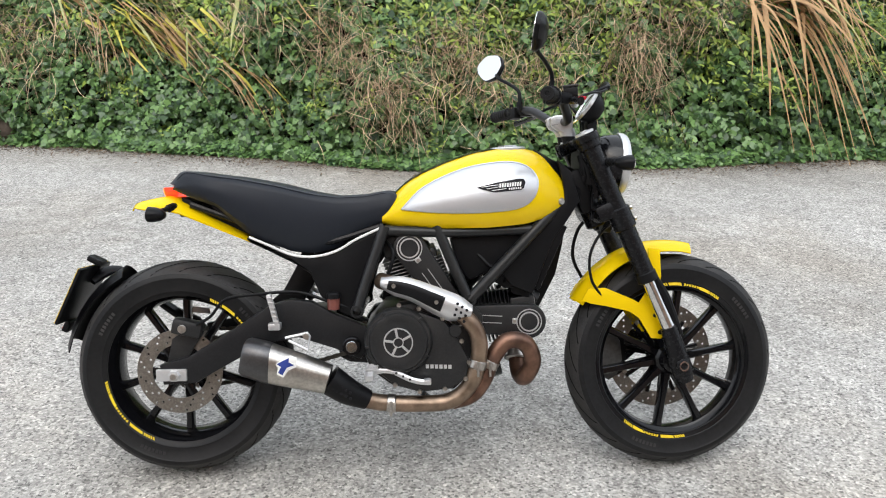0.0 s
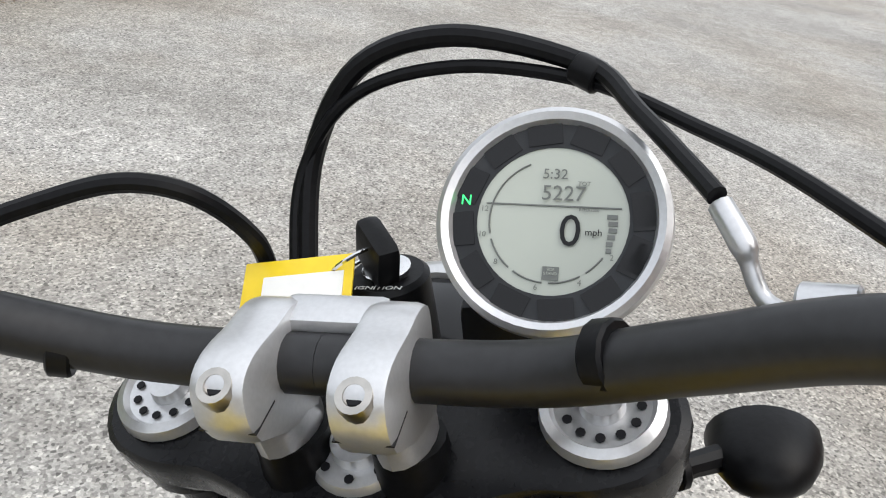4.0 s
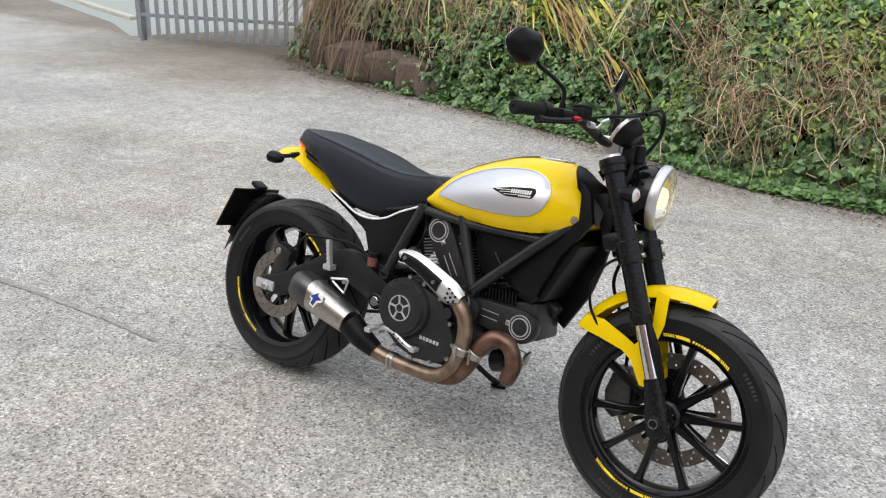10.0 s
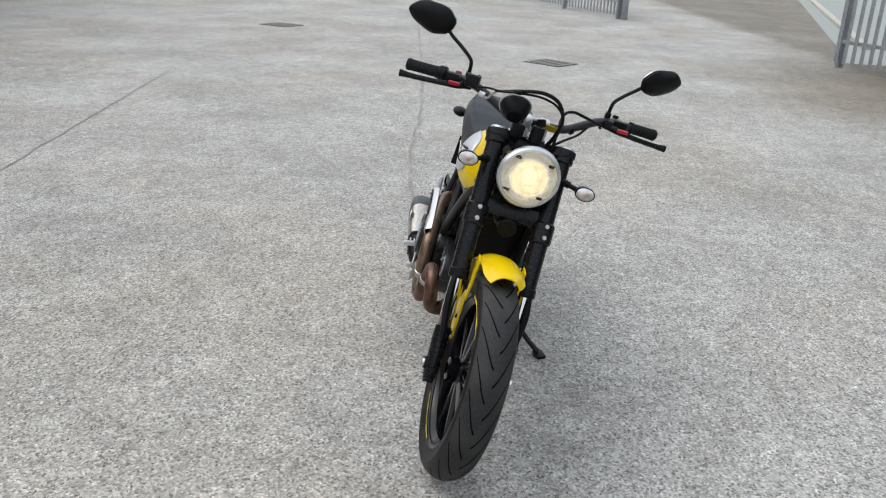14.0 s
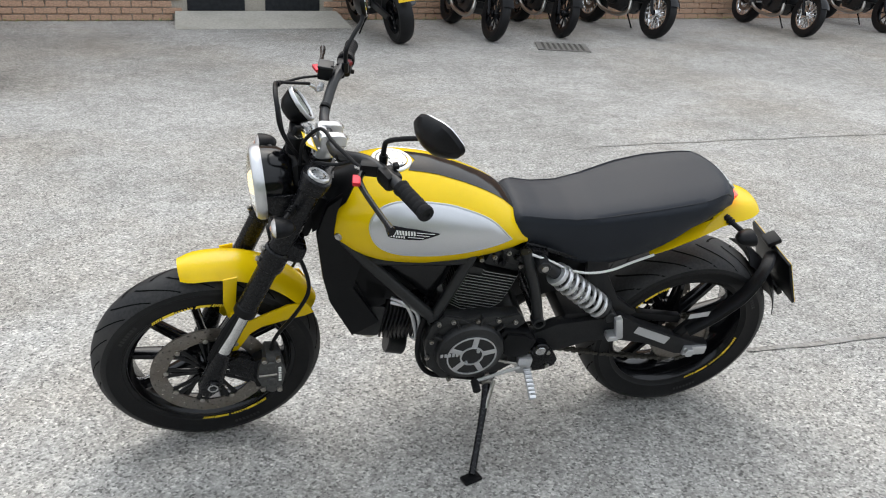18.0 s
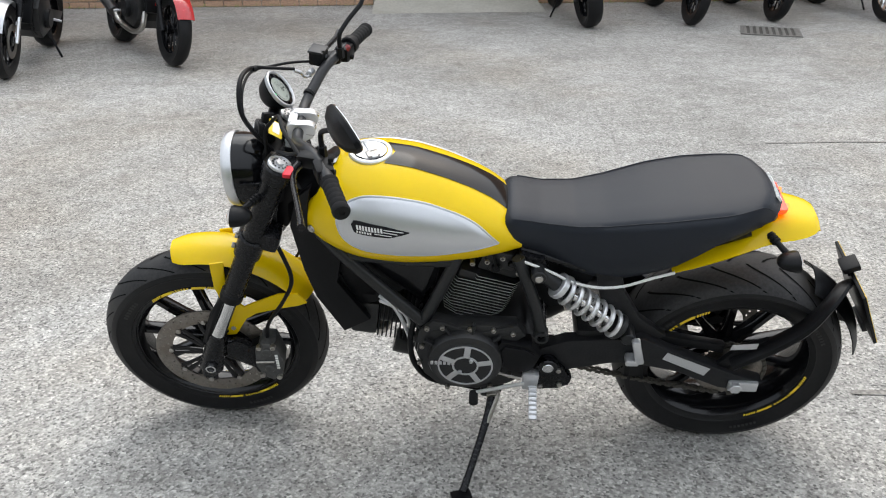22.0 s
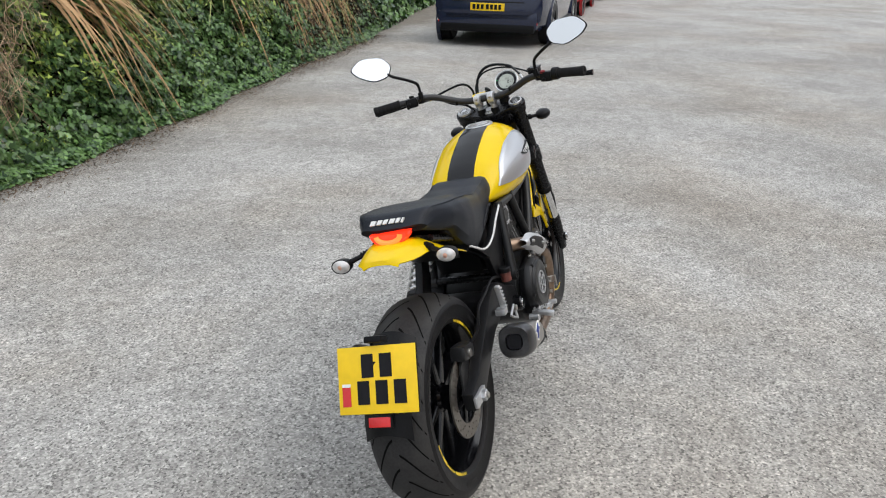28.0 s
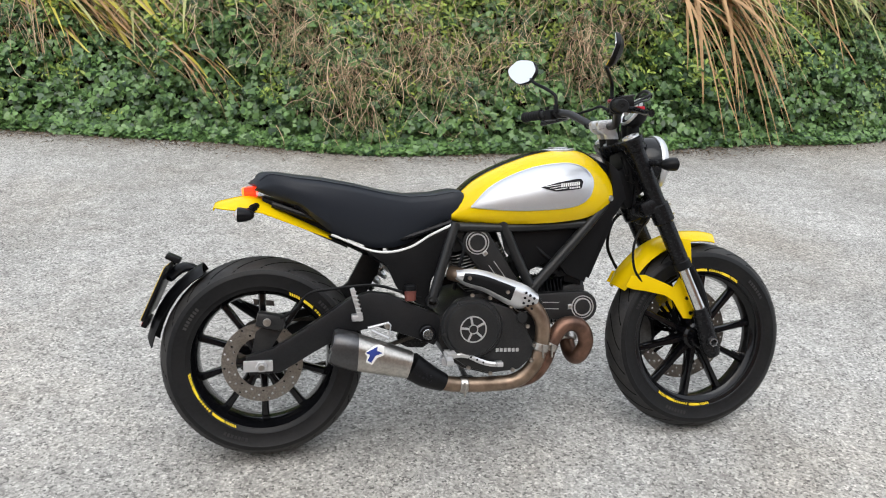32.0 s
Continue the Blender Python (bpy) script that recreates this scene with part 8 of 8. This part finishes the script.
def seam(name, pts, width):
    P = smooth_path([(x, y, 0) for x, y in pts], 10)
    v, f = [], []
    for i, p in enumerate(P):
        d = (P[min(i + 1, len(P) - 1)] - P[max(i - 1, 0)]).normalized()
        n = Vector((-d.y, d.x, 0))
        w = width * (0.6 + 0.8 * noise.noise(p * 2.3) ** 2 + 0.3 * random.random())
        q = p + n * 0.02 * noise.noise(p * 3.1)
        v += [tuple(q + n * w / 2 + Vector((0, 0, 0.004))), tuple(q - n * w / 2 + Vector((0, 0, 0.004)))]
    f = [(2 * i, 2 * i + 1, 2 * i + 3, 2 * i + 2) for i in range(len(P) - 1)]
    ob = raw_mesh(name, v, f, SEAMM)
    return tagged(ob, "dark worn joint line in the yard", "joint", kind="structure")


SEAMM = material("worn_joint", (0.235, 0.220, 0.198), 0.9, 0, 0.03, 60, 0.35, 0.4, 0, None, 0, 0.9, (0.33, 0.318, 0.30), 5)
seam("yard_joint_1", [(-0.5, -0.17), (-1.1, -0.20), (-1.7, -0.26), (-2.5, -0.30), (-3.6, -0.29), (-5.0, -0.33), (-7.0, -0.44), (-10.2, -0.62), (-13.0, -0.80)], 0.034)
seam("yard_joint_2", [(-1.0, -2.82), (-1.84, -2.90), (-2.9, -2.97), (-4.0, -3.05), (-5.6, -3.15)], 0.018)

# ---------------------------------------------------------------- brick building
WA = math.degrees(math.atan2(0.135, 1))
bw = empty("brick_wall", "long reddish brown brick workshop wall", "wall", kind="structure", m=pose(0.0, -8.36, 0, 0, 0, WA))
part("wall_core", block((-2.0, -0.16, 2.7), (26.0, 0.28, 5.4), 0), MORTAR, bw)
brick_me = mesh_of(block((0, 0, 0), (0.212, 0.03, 0.063), 0.005, None, 1), "brick", BRICK)
upper = []
for row in range(71):
    for i in range(-52, 36):
        x = i * 0.222 + (0.111 if row % 2 else 0)
        z = 0.036 + row * 0.075
        if 0.25 < x < 2.05 and z < 2.15:
            continue
        if row < 8 and -1.4 < x < 5.6:
            o = new("brick", brick_me)
            o.parent = bw
            o.matrix_basis = Matrix.Translation((x, -0.012 + random.uniform(-0.002, 0.002), z))
        else:
            upper.append((x, -0.012 + random.uniform(-0.002, 0.002), z))
cv = np.array([(a, b, c_) for a in (-0.106, 0.106) for b in (-0.015, 0.015) for c_ in (-0.0315, 0.0315)])
cf = [(0, 1, 3, 2), (4, 6, 7, 5), (0, 4, 5, 1), (2, 3, 7, 6), (0, 2, 6, 4), (1, 5, 7, 3)]
vv = (np.array(upper)[:, None] + cv[None]).reshape(-1, 3)
rest = raw_mesh("upper_brickwork", vv.tolist(), [tuple(8 * k + q for q in f) for k in range(len(upper)) for f in cf], BRICK, bw)
tagged(rest, "", kind="stuff")
dr = empty("door_1", "dark painted double workshop door", "door", kind="structure", m=pose(1.15, -8.205, 0, 0, 0, WA))
for s in (1, -1):
    leaf_ = part("door_leaf", block((s * 0.45, -0.05, 1.09), (0.88, 0.05, 2.12), 0.006), DOORM, dr)
    for z in (0.5, 1.5):
        part("door_panel", block((s * 0.45, -0.018, z), (0.66, 0.02, 0.78), 0.008), DOORM, leaf_)
rp_ = bmesh.new()
pv = [rp_.verts.new(p) for p in ((-0.95, 0, 0), (0.95, 0, 0), (0.95, 0.0, 0.11), (-0.95, 0.0, 0.11), (-1.0, 0.62, 0.0), (1.0, 0.62, 0.0))]
for f in ((0, 1, 2, 3), (3, 2, 5, 4), (0, 3, 4), (1, 5, 2), (0, 4, 5, 1)):
    rp_.faces.new([pv[k] for k in f])
ramp = part("ramp", rp_, CONCRETE, None)
ramp.matrix_basis = pose(1.12, -8.19, 0.002, 0, 0, WA)
tagged(ramp, "short pale concrete ramp up to the door", "ramp", kind="structure")
n = 700
xx = rng.uniform(-6, 6, n)
c = np.stack([xx, -8.36 + 0.135 * xx + np.abs(rng.normal(scale=0.05, size=n)) + 0.02, np.full(n, 0.01)], -1)
dd = rng.normal(scale=0.5, size=(n, 3)) + np.array([0, 0.1, 1.0])
keep = np.abs(xx - 1.1) > 1.0
strands("wall_weeds", BUSH, c[keep], dd[keep], rng.uniform(0.02, 0.07, n)[keep], rng.uniform(0.004, 0.010, n)[keep], np.full(keep.sum(), 0.4), "small green weeds along the brick wall", "weeds", 3)

# ---------------------------------------------------------------- other parked motorcycles
def small_wheel(parent, cx, R, half, spokes, rim_mat, name):
    prof = [(R - 0.11, half * 0.7), (R - 0.06, half), (R - 0.03, half * 0.95), (R - 0.008, half * 0.55), (R, 0.0)]
    full = prof + [(r, -h) for r, h in reversed(prof) if h > 1e-6]
    w = part(name, revolve(full, (cx, 0, R), (0, 1, 0), 40, True), RUBBER, parent, "black road tyre on an alloy wheel")
    part("rim", revolve([(R - 0.10, half * 0.72), (R - 0.125, half * 0.6), (R - 0.13, 0), (R - 0.125, -half * 0.6), (R - 0.10, -half * 0.72), (R - 0.105, 0)], (cx, 0, R), (0, 1, 0), 40, True), rim_mat, w)
    for k in range(spokes):
        a = 2 * math.pi * (k + 0.3) / spokes
        part("spoke", rod((cx + 0.03 * math.cos(a), 0, R + 0.03 * math.sin(a)), (cx + (R - 0.115) * math.cos(a), 0, R + (R - 0.115) * math.sin(a)), 0.011, 8), rim_mat, w)
    part("hub", rod((cx, -0.07, R), (cx, 0.07, R), 0.04, 16), rim_mat, w)
    part("brake_disc", ring_plate(0.085, 0.14, 0.005, (cx, 0.06 if cx > 0.5 else -0.06, R), (0, 1, 0), (), 32), DISC, w)
    return w


def roadster(paint, fender, rims, label, spokes=10, plate_on=False, fairing=False, fork=None):
    """A parked road motorcycle, seen from some metres away."""
    b = empty("motorcycle", label, "motorcycle", "motorcycles parked round the yard")
    fork = fork or SATIN
    small_wheel(b, 0.0, 0.315, 0.085, spokes, rims, "rear_wheel")
    small_wheel(b, 1.40, 0.315, 0.058, spokes, rims, "front_wheel")
    for s in (1, -1):
        part("fork_leg", rod((1.15, s * 0.10, 0.92), (1.32, s * 0.10, 0.50), 0.027, 14), SATIN, b)
        part("fork_tube", rod((1.31, s * 0.10, 0.53), (1.405, s * 0.095, 0.30), 0.021, 14), fork, b)
        part("swingarm", slab([(-0.05, 0.34), (0.05, 0.36), (0.50, 0.45), (0.52, 0.36), (0.05, 0.28)], s * 0.10, s * 0.13, 0.006), DULL, b)
        part("frame_tube", tube([(0.42, s * 0.12, 0.70), (0.48, s * 0.13, 0.45), (0.62, s * 0.12, 0.28), (0.92, s * 0.10, 0.33), (1.10, s * 0.06, 0.80)], 0.016, 10, 4), SATIN, b)
        part("handlebar", tube([(1.12, 0, 1.0), (1.10, s * 0.15, 1.05), (1.02, s * 0.40, 1.03)], 0.013, 10, 4), SATIN, b)
        part("grip", rod((1.05, s * 0.30, 1.04), (1.01, s * 0.42, 1.028), 0.017, 12), GRIP, b)
        part("mirror", loft([[(1.02 - k, s * (0.36 + u * 0.06), 1.22 + v * 0.04) for u, v in ((-1, -0.4), (-0.6, 0.8), (0.5, 1), (1, 0.2), (0.4, -0.9))] for k in (0.0, 0.03)]), BLACK, b)
        part("mirror_stem", tube([(1.08, s * 0.24, 1.05), (1.06, s * 0.27, 1.14), (1.01, s * 0.33, 1.20)], 0.006, 8, 4), BLACK, b)
        part("footpeg", rod((0.50, s * 0.14, 0.36), (0.50, s * 0.24, 0.35), 0.012, 10), ALU, b)
    part("engine", slab([(0.48, 0.42), (0.55, 0.27), (0.80, 0.24), (0.92, 0.32), (0.95, 0.52), (0.85, 0.62), (0.60, 0.62)], -0.16, 0.16, 0.03), ENGINE, b)
    part("engine_cover", rod((0.66, -0.15, 0.40), (0.66, -0.20, 0.40), 0.085, 24), DULL, b)
    part("engine_cover", rod((0.70, 0.15, 0.40), (0.70, 0.20, 0.40), 0.085, 24), DULL, b)
    part("radiator", block((1.02, 0, 0.55), (0.05, 0.26, 0.30), 0.01, pose(0, 0, 0, 0, -14, 0)), BLACK, b)
    part("exhaust", tube([(0.95, -0.10, 0.40), (0.96, -0.13, 0.26), (0.75, -0.14, 0.20), (0.45, -0.16, 0.24), (0.30, -0.18, 0.34)], 0.024, 12, 5), STEEL, b)
    part("silencer", rod((0.34, -0.18, 0.32), (0.02, -0.20, 0.44), 0.055, 18), DARKSTEEL, b)
    trings = []
    for x, z, w, hgt in ((0.55, 0.80, 0.10, 0.05), (0.65, 0.86, 0.14, 0.10), (0.82, 0.90, 0.155, 0.13), (0.98, 0.90, 0.14, 0.12), (1.08, 0.86, 0.09, 0.07)):
        trings.append([(x, w * math.cos(a), z + hgt * (math.sin(a) if math.sin(a) > 0 else math.sin(a) * 1.2)) for a in (2 * math.pi * k / 18 for k in range(18))])
    part("fuel_tank", loft(trings), paint, b)
    srings = [[(x, w * u, z + v) for u, v in ((-1, -0.05), (-1, 0.0), (-0.7, 0.035), (0.7, 0.035), (1, 0.0), (1, -0.05))] for x, z, w in ((0.60, 0.80, 0.10), (0.40, 0.79, 0.15), (0.15, 0.84, 0.14), (-0.10, 0.90, 0.10), (-0.22, 0.93, 0.06))]
    part("seat", loft(srings), VINYL, b)
    part("tail", loft([[(x, w * u, z + v) for u, v in ((-1, -0.03), (-1, 0.03), (1, 0.03), (1, -0.03))] for x, z, w in ((0.3, 0.72, 0.12), (0.0, 0.80, 0.11), (-0.26, 0.88, 0.05))]), paint, b)
    part("tail_light", block((-0.25, 0, 0.86), (0.03, 0.09, 0.04), 0.01), REDLENS, b)
    rows = []
    for i in range(12):
        a = radians(22 + i * 11.5)
        for j in range(7):
            q = (j - 3) / 3
            rows.append((1.40 + (0.335 - 0.02 * q * q) * math.cos(a), 0.074 * q, 0.315 + (0.335 - 0.02 * q * q) * math.sin(a)))
    part("front_mudguard", thicken(sheet(rows, 12, 7), 0.004), fender, b)
    part("headlamp", revolve([(0, -0.09), (0.06, -0.07), (0.085, -0.02), (0.088, 0.02), (0.07, 0.035), (0, 0.04)], (1.27, 0, 0.88), (1, 0, -0.08), 24), GLOSS, b)
    part("headlamp_glass", revolve([(0.075, 0.02), (0.06, 0.04), (0, 0.046)], (1.27, 0, 0.88), (1, 0, -0.08), 24), REFLECT, b)
    part("side_stand", tube([(0.60, 0.12, 0.30), (0.62, 0.20, 0.17), (0.64, 0.27, 0.05)], 0.011, 10, 3), SATIN, b)
    part("mud_flap", slab([(-0.20, 0.80), (-0.26, 0.82), (-0.36, 0.55), (-0.33, 0.54)], -0.03, 0.03, 0.003), BLACK, b)
    if plate_on:
        p = part("number_plate", block((-0.362, 0, 0.60), (0.006, 0.225, 0.175), 0.002, pose(0, 0, 0, 0, 12, 0)), PLATE, b, "yellow number plate with plain bars")
        for z in (0.64, 0.565):
            for y in (-0.05, 0.0, 0.05):
                part("plate_bar", block((-0.368 - (0.60 - z) * 0.2, y, z), (0.002, 0.034, 0.05), 0, pose(0, 0, 0, 0, 12, 0)), INK, p)
    if fairing:
        for s in (1, -1):
            part("side_fairing", slab([(0.50, 0.62), (0.75, 0.78), (1.05, 0.86), (1.22, 0.80), (1.10, 0.50), (0.85, 0.26), (0.60, 0.28)], s * 0.15, s * 0.20, 0.02), paint, b)
    return b


naked = roadster(GLOSS, BLACK, GLOSS, "black naked motorcycle parked against the brick wall", 10)
redone = roadster(RED, RED, GLOSS, "red naked motorcycle parked with its wheel turned out", 12)
tourer = roadster(GLOSS, SILVER, GLOSS, "black motorcycle with a silver front mudguard", 10, False, False, CHROME)
faired = roadster(RED, RED, GLOSS, "red faired motorcycle parked in the row", 6, False, True)
plated = roadster(GLOSS, BLACK, GLOSS, "black motorcycle parked nose to the wall showing its plate", 10, True)
classic = roadster(NAVY, GLOSS, CHROME, "dark motorcycle with bright spoked wheels by the wall", 16)


def stand(src, front, rear, first=False):
    a = math.degrees(math.atan2(front[1] - rear[1], front[0] - rear[0]))
    d = Vector((front[0] - rear[0], front[1] - rear[1], 0)).normalized()
    p = Vector((front[0], front[1], 0.002)) - d * 1.33
    m = pose(p.x, p.y, 0.002, 0, 0, a) @ pose(0, 0, 0, -9, 0, 0) @ Matrix.Diagonal((0.95, 0.95, 0.95, 1))
    if first:
        src.matrix_basis = m
        return src
    return copy_thing(src, m)


stand(plated, (-0.08, -8.05), (-0.37, -6.66), True)
stand(naked, (-1.41, -6.92), (-1.24, -8.30), True)
stand(naked, (-2.36, -7.16), (-2.22, -8.50))
stand(classic, (-3.56, -7.26), (-3.24, -8.60), True)
stand(classic, (-5.84, -7.45), (-5.72, -8.90))
stand(naked, (-7.48, -7.93), (-7.35, -9.30))
stand(naked, (-8.94, -8.46), (-8.85, -9.85))
stand(redone, (3.34, -4.70), (4.30, -5.85), True)
stand(tourer, (4.50, -4.18), (4.82, -5.55), True)
stand(faired, (6.60, -4.28), (6.92, -5.60), True)
stand(naked, (7.70, -4.17), (7.85, -5.60))
stand(redone, (5.75, -5.80), (6.30, -7.10))
stand(naked, (7.10, -5.90), (7.5, -7.2))

# ---------------------------------------------------------------- parked cars
def hatchback(paint, label, m):
    """A parked hatchback seen from behind; x runs to its nose from the rear bumper."""
    c = empty("car", label, "car", "cars parked along the bank", m=m)
    secs = [(0.00, 0.70, 0.42, 0.60), (0.06, 0.82, 0.30, 0.92), (0.25, 0.87, 0.24, 1.02), (0.90, 0.90, 0.20, 1.00), (2.60, 0.90, 0.20, 0.97), (3.05, 0.89, 0.20, 0.94), (3.85, 0.84, 0.24, 0.80), (4.18, 0.66, 0.34, 0.62)]
    rings = []
    for x, w, z0, z1 in secs:
        half = [(w * 0.86, z0), (w * 0.97, z0 + 0.10), (w, z0 + (z1 - z0) * 0.45), (w * 0.985, z0 + (z1 - z0) * 0.72), (w * 0.93, z1 - 0.02), (w * 0.80, z1)]
        rings.append([(x, y, z) for y, z in half] + [(x, -y, z) for y, z in reversed(half)])
    body = part("body", loft(rings), paint, c)
    rf = [(0.16, 0.80, 0.98, 1.10), (0.42, 0.70, 1.0, 1.40), (0.80, 0.66, 1.0, 1.46), (1.80, 0.66, 1.0, 1.48), (2.35, 0.68, 1.0, 1.40), (3.02, 0.76, 0.94, 1.0)]
    rings = []
    for x, w, z0, z1 in rf:
        half = [(0.84, z0 - 0.04), (0.82 if z1 < 1.2 else 0.80, z0 + 0.02), (w + 0.05, z0 + (z1 - z0) * 0.7), (w - 0.03, z1 - 0.02), (w * 0.5, z1)]
        rings.append([(x, y, z) for y, z in half] + [(x, -y, z) for y, z in reversed(half)])
    part("cabin", loft(rings), paint, c)
    part("rear_window", loft([[(0.185 + k, -0.66, 1.06), (0.185 + k, 0.66, 1.06), (0.375 + k, 0.56, 1.36), (0.375 + k, -0.56, 1.36)] for k in (-0.018, 0.03)]), WINDOWG, c)
    for s in (1, -1):
        part("side_window", loft([[(0.62, s * (0.775 + k), 1.06), (2.72, s * (0.79 + k), 1.04), (2.10, s * (0.70 + k), 1.38), (0.80, s * (0.69 + k), 1.39)] for k in (0.0, 0.025)]), WINDOWG, c)
        part("window_pillar", loft([[(1.60, s * (0.805), 1.03), (1.68, s * 0.805, 1.03), (1.66, s * 0.72, 1.40), (1.60, s * 0.72, 1.40)], [(1.60, s * 0.83, 1.03), (1.68, s * 0.83, 1.03), (1.66, s * 0.745, 1.40), (1.60, s * 0.745, 1.40)]]), GLOSS, c)
        tl = part("tail_light", loft([[(0.075, s * 0.42, 0.84), (0.075, s * 0.80, 0.86), (0.085, s * 0.81, 0.98), (0.075, s * 0.46, 0.93)], [(0.02, s * 0.42, 0.845), (0.06, s * 0.80, 0.87), (0.06, s * 0.80, 0.97), (0.02, s * 0.46, 0.925)]]), REDLENS, c, "red tail light")
        part("light_strip", block((0.016, s * 0.58, 0.885), (0.006, 0.26, 0.018), 0.002), PAPER, tl)
        part("rear_reflector", block((0.03, s * 0.66, 0.36), (0.03, 0.20, 0.035), 0.006), REDLENS, c)
        part("door_mirror", block((2.60, s * 0.98, 1.02), (0.12, 0.16, 0.12), 0.03), paint, c)
        part("sill", block((1.95, s * 0.87, 0.25), (2.0, 0.06, 0.09), 0.02), BLACK, c)
        for x in (1.15, 2.10):
            part("door_handle", block((x, s * 0.905, 0.86), (0.16, 0.02, 0.03), 0.006), paint, c)
        for x in (0.78, 3.38):
            w = part("wheel", revolve([(0.20, -0.10), (0.29, -0.105), (0.315, -0.08), (0.318, 0.0), (0.315, 0.08), (0.29, 0.105), (0.20, 0.10)], (x, s * 0.80, 0.318), (0, 1, 0), 36, True), RUBBER, c)
            part("wheel_rim", revolve([(0.205, 0.085), (0.19, 0.07), (0.05, 0.085), (0.0, 0.088)], (x, s * 0.80, 0.318), (0, s, 0), 28), ALU, w)
            for k in range(5):
                a = 2 * math.pi * k / 5
                part("rim_gap", block((x + 0.125 * math.cos(a), s * 0.884, 0.318 + 0.125 * math.sin(a)), (0.10, 0.01, 0.07), 0.01, pose(0, 0, 0, 0, -math.degrees(a), 0)), INK, w)
            part("wheel_arch", revolve([(0.345, -0.06), (0.375, -0.06), (0.38, 0.0), (0.345, 0.0)], (x, s * 0.905, 0.318), (0, s, 0), 36, True), paint, c)
    part("bumper", block((0.05, 0, 0.40), (0.10, 1.52, 0.26), 0.05), paint, c)
    part("bumper_trim", block((0.03, 0, 0.28), (0.10, 1.44, 0.12), 0.03), BLACK, c)
    part("spoiler", block((0.36, 0, 1.42), (0.22, 1.16, 0.035), 0.012, pose(0, 0, 0, 0, 6, 0)), paint, c)
    part("boot_badge", rod((0.045, 0, 0.905), (0.028, 0, 0.905), 0.055, 24), ALU, c, "plain round metal badge")
    part("boot_line", block((0.012, 0, 0.66), (0.02, 1.10, 0.012), 0), INK, c)
    np_ = part("number_plate", block((-0.002, 0, 0.585), (0.014, 0.52, 0.112), 0.003), PLATE, c, "yellow number plate with plain bars")
    for k in range(7):
        part("plate_bar", block((-0.010, -0.19 + k * 0.063 + (0.015 if k > 3 else 0), 0.585), (0.003, 0.042, 0.07), 0), INK, np_)
    for k in (0, 1):
        part("tail_pipe", rod((-0.01, 0.50 + 0.08 * k, 0.27), (0.12, 0.50 + 0.08 * k, 0.27), 0.035, 16), CHROME, c)
    part("wiper", tube([(0.18, 0.0, 1.075), (0.19, 0.30, 1.085)], 0.009, 6, 1), BLACK, c)
    return c


hatchback(CARBLUE, "dark blue hatchback parked beside the ivy bank", pose(10.35, 2.78, 0, 0, 0, 3))
hatchback(CARRED, "red hatchback parked ahead of the dark car", pose(15.6, 3.15, 0, 0, 0, 4))
hatchback(CARPINK, "dusky pink hatchback parked further along", pose(20.6, 3.35, 0, 0, 0, 4))
hatchback(GLOSS, "black car parked at the row's far end", pose(26.0, 3.2, 0, 0, 0, 4))
hatchback(CARRED, "dark red car parked beyond the motorcycles", pose(10.6, -4.0, 0, 0, 0, -35))
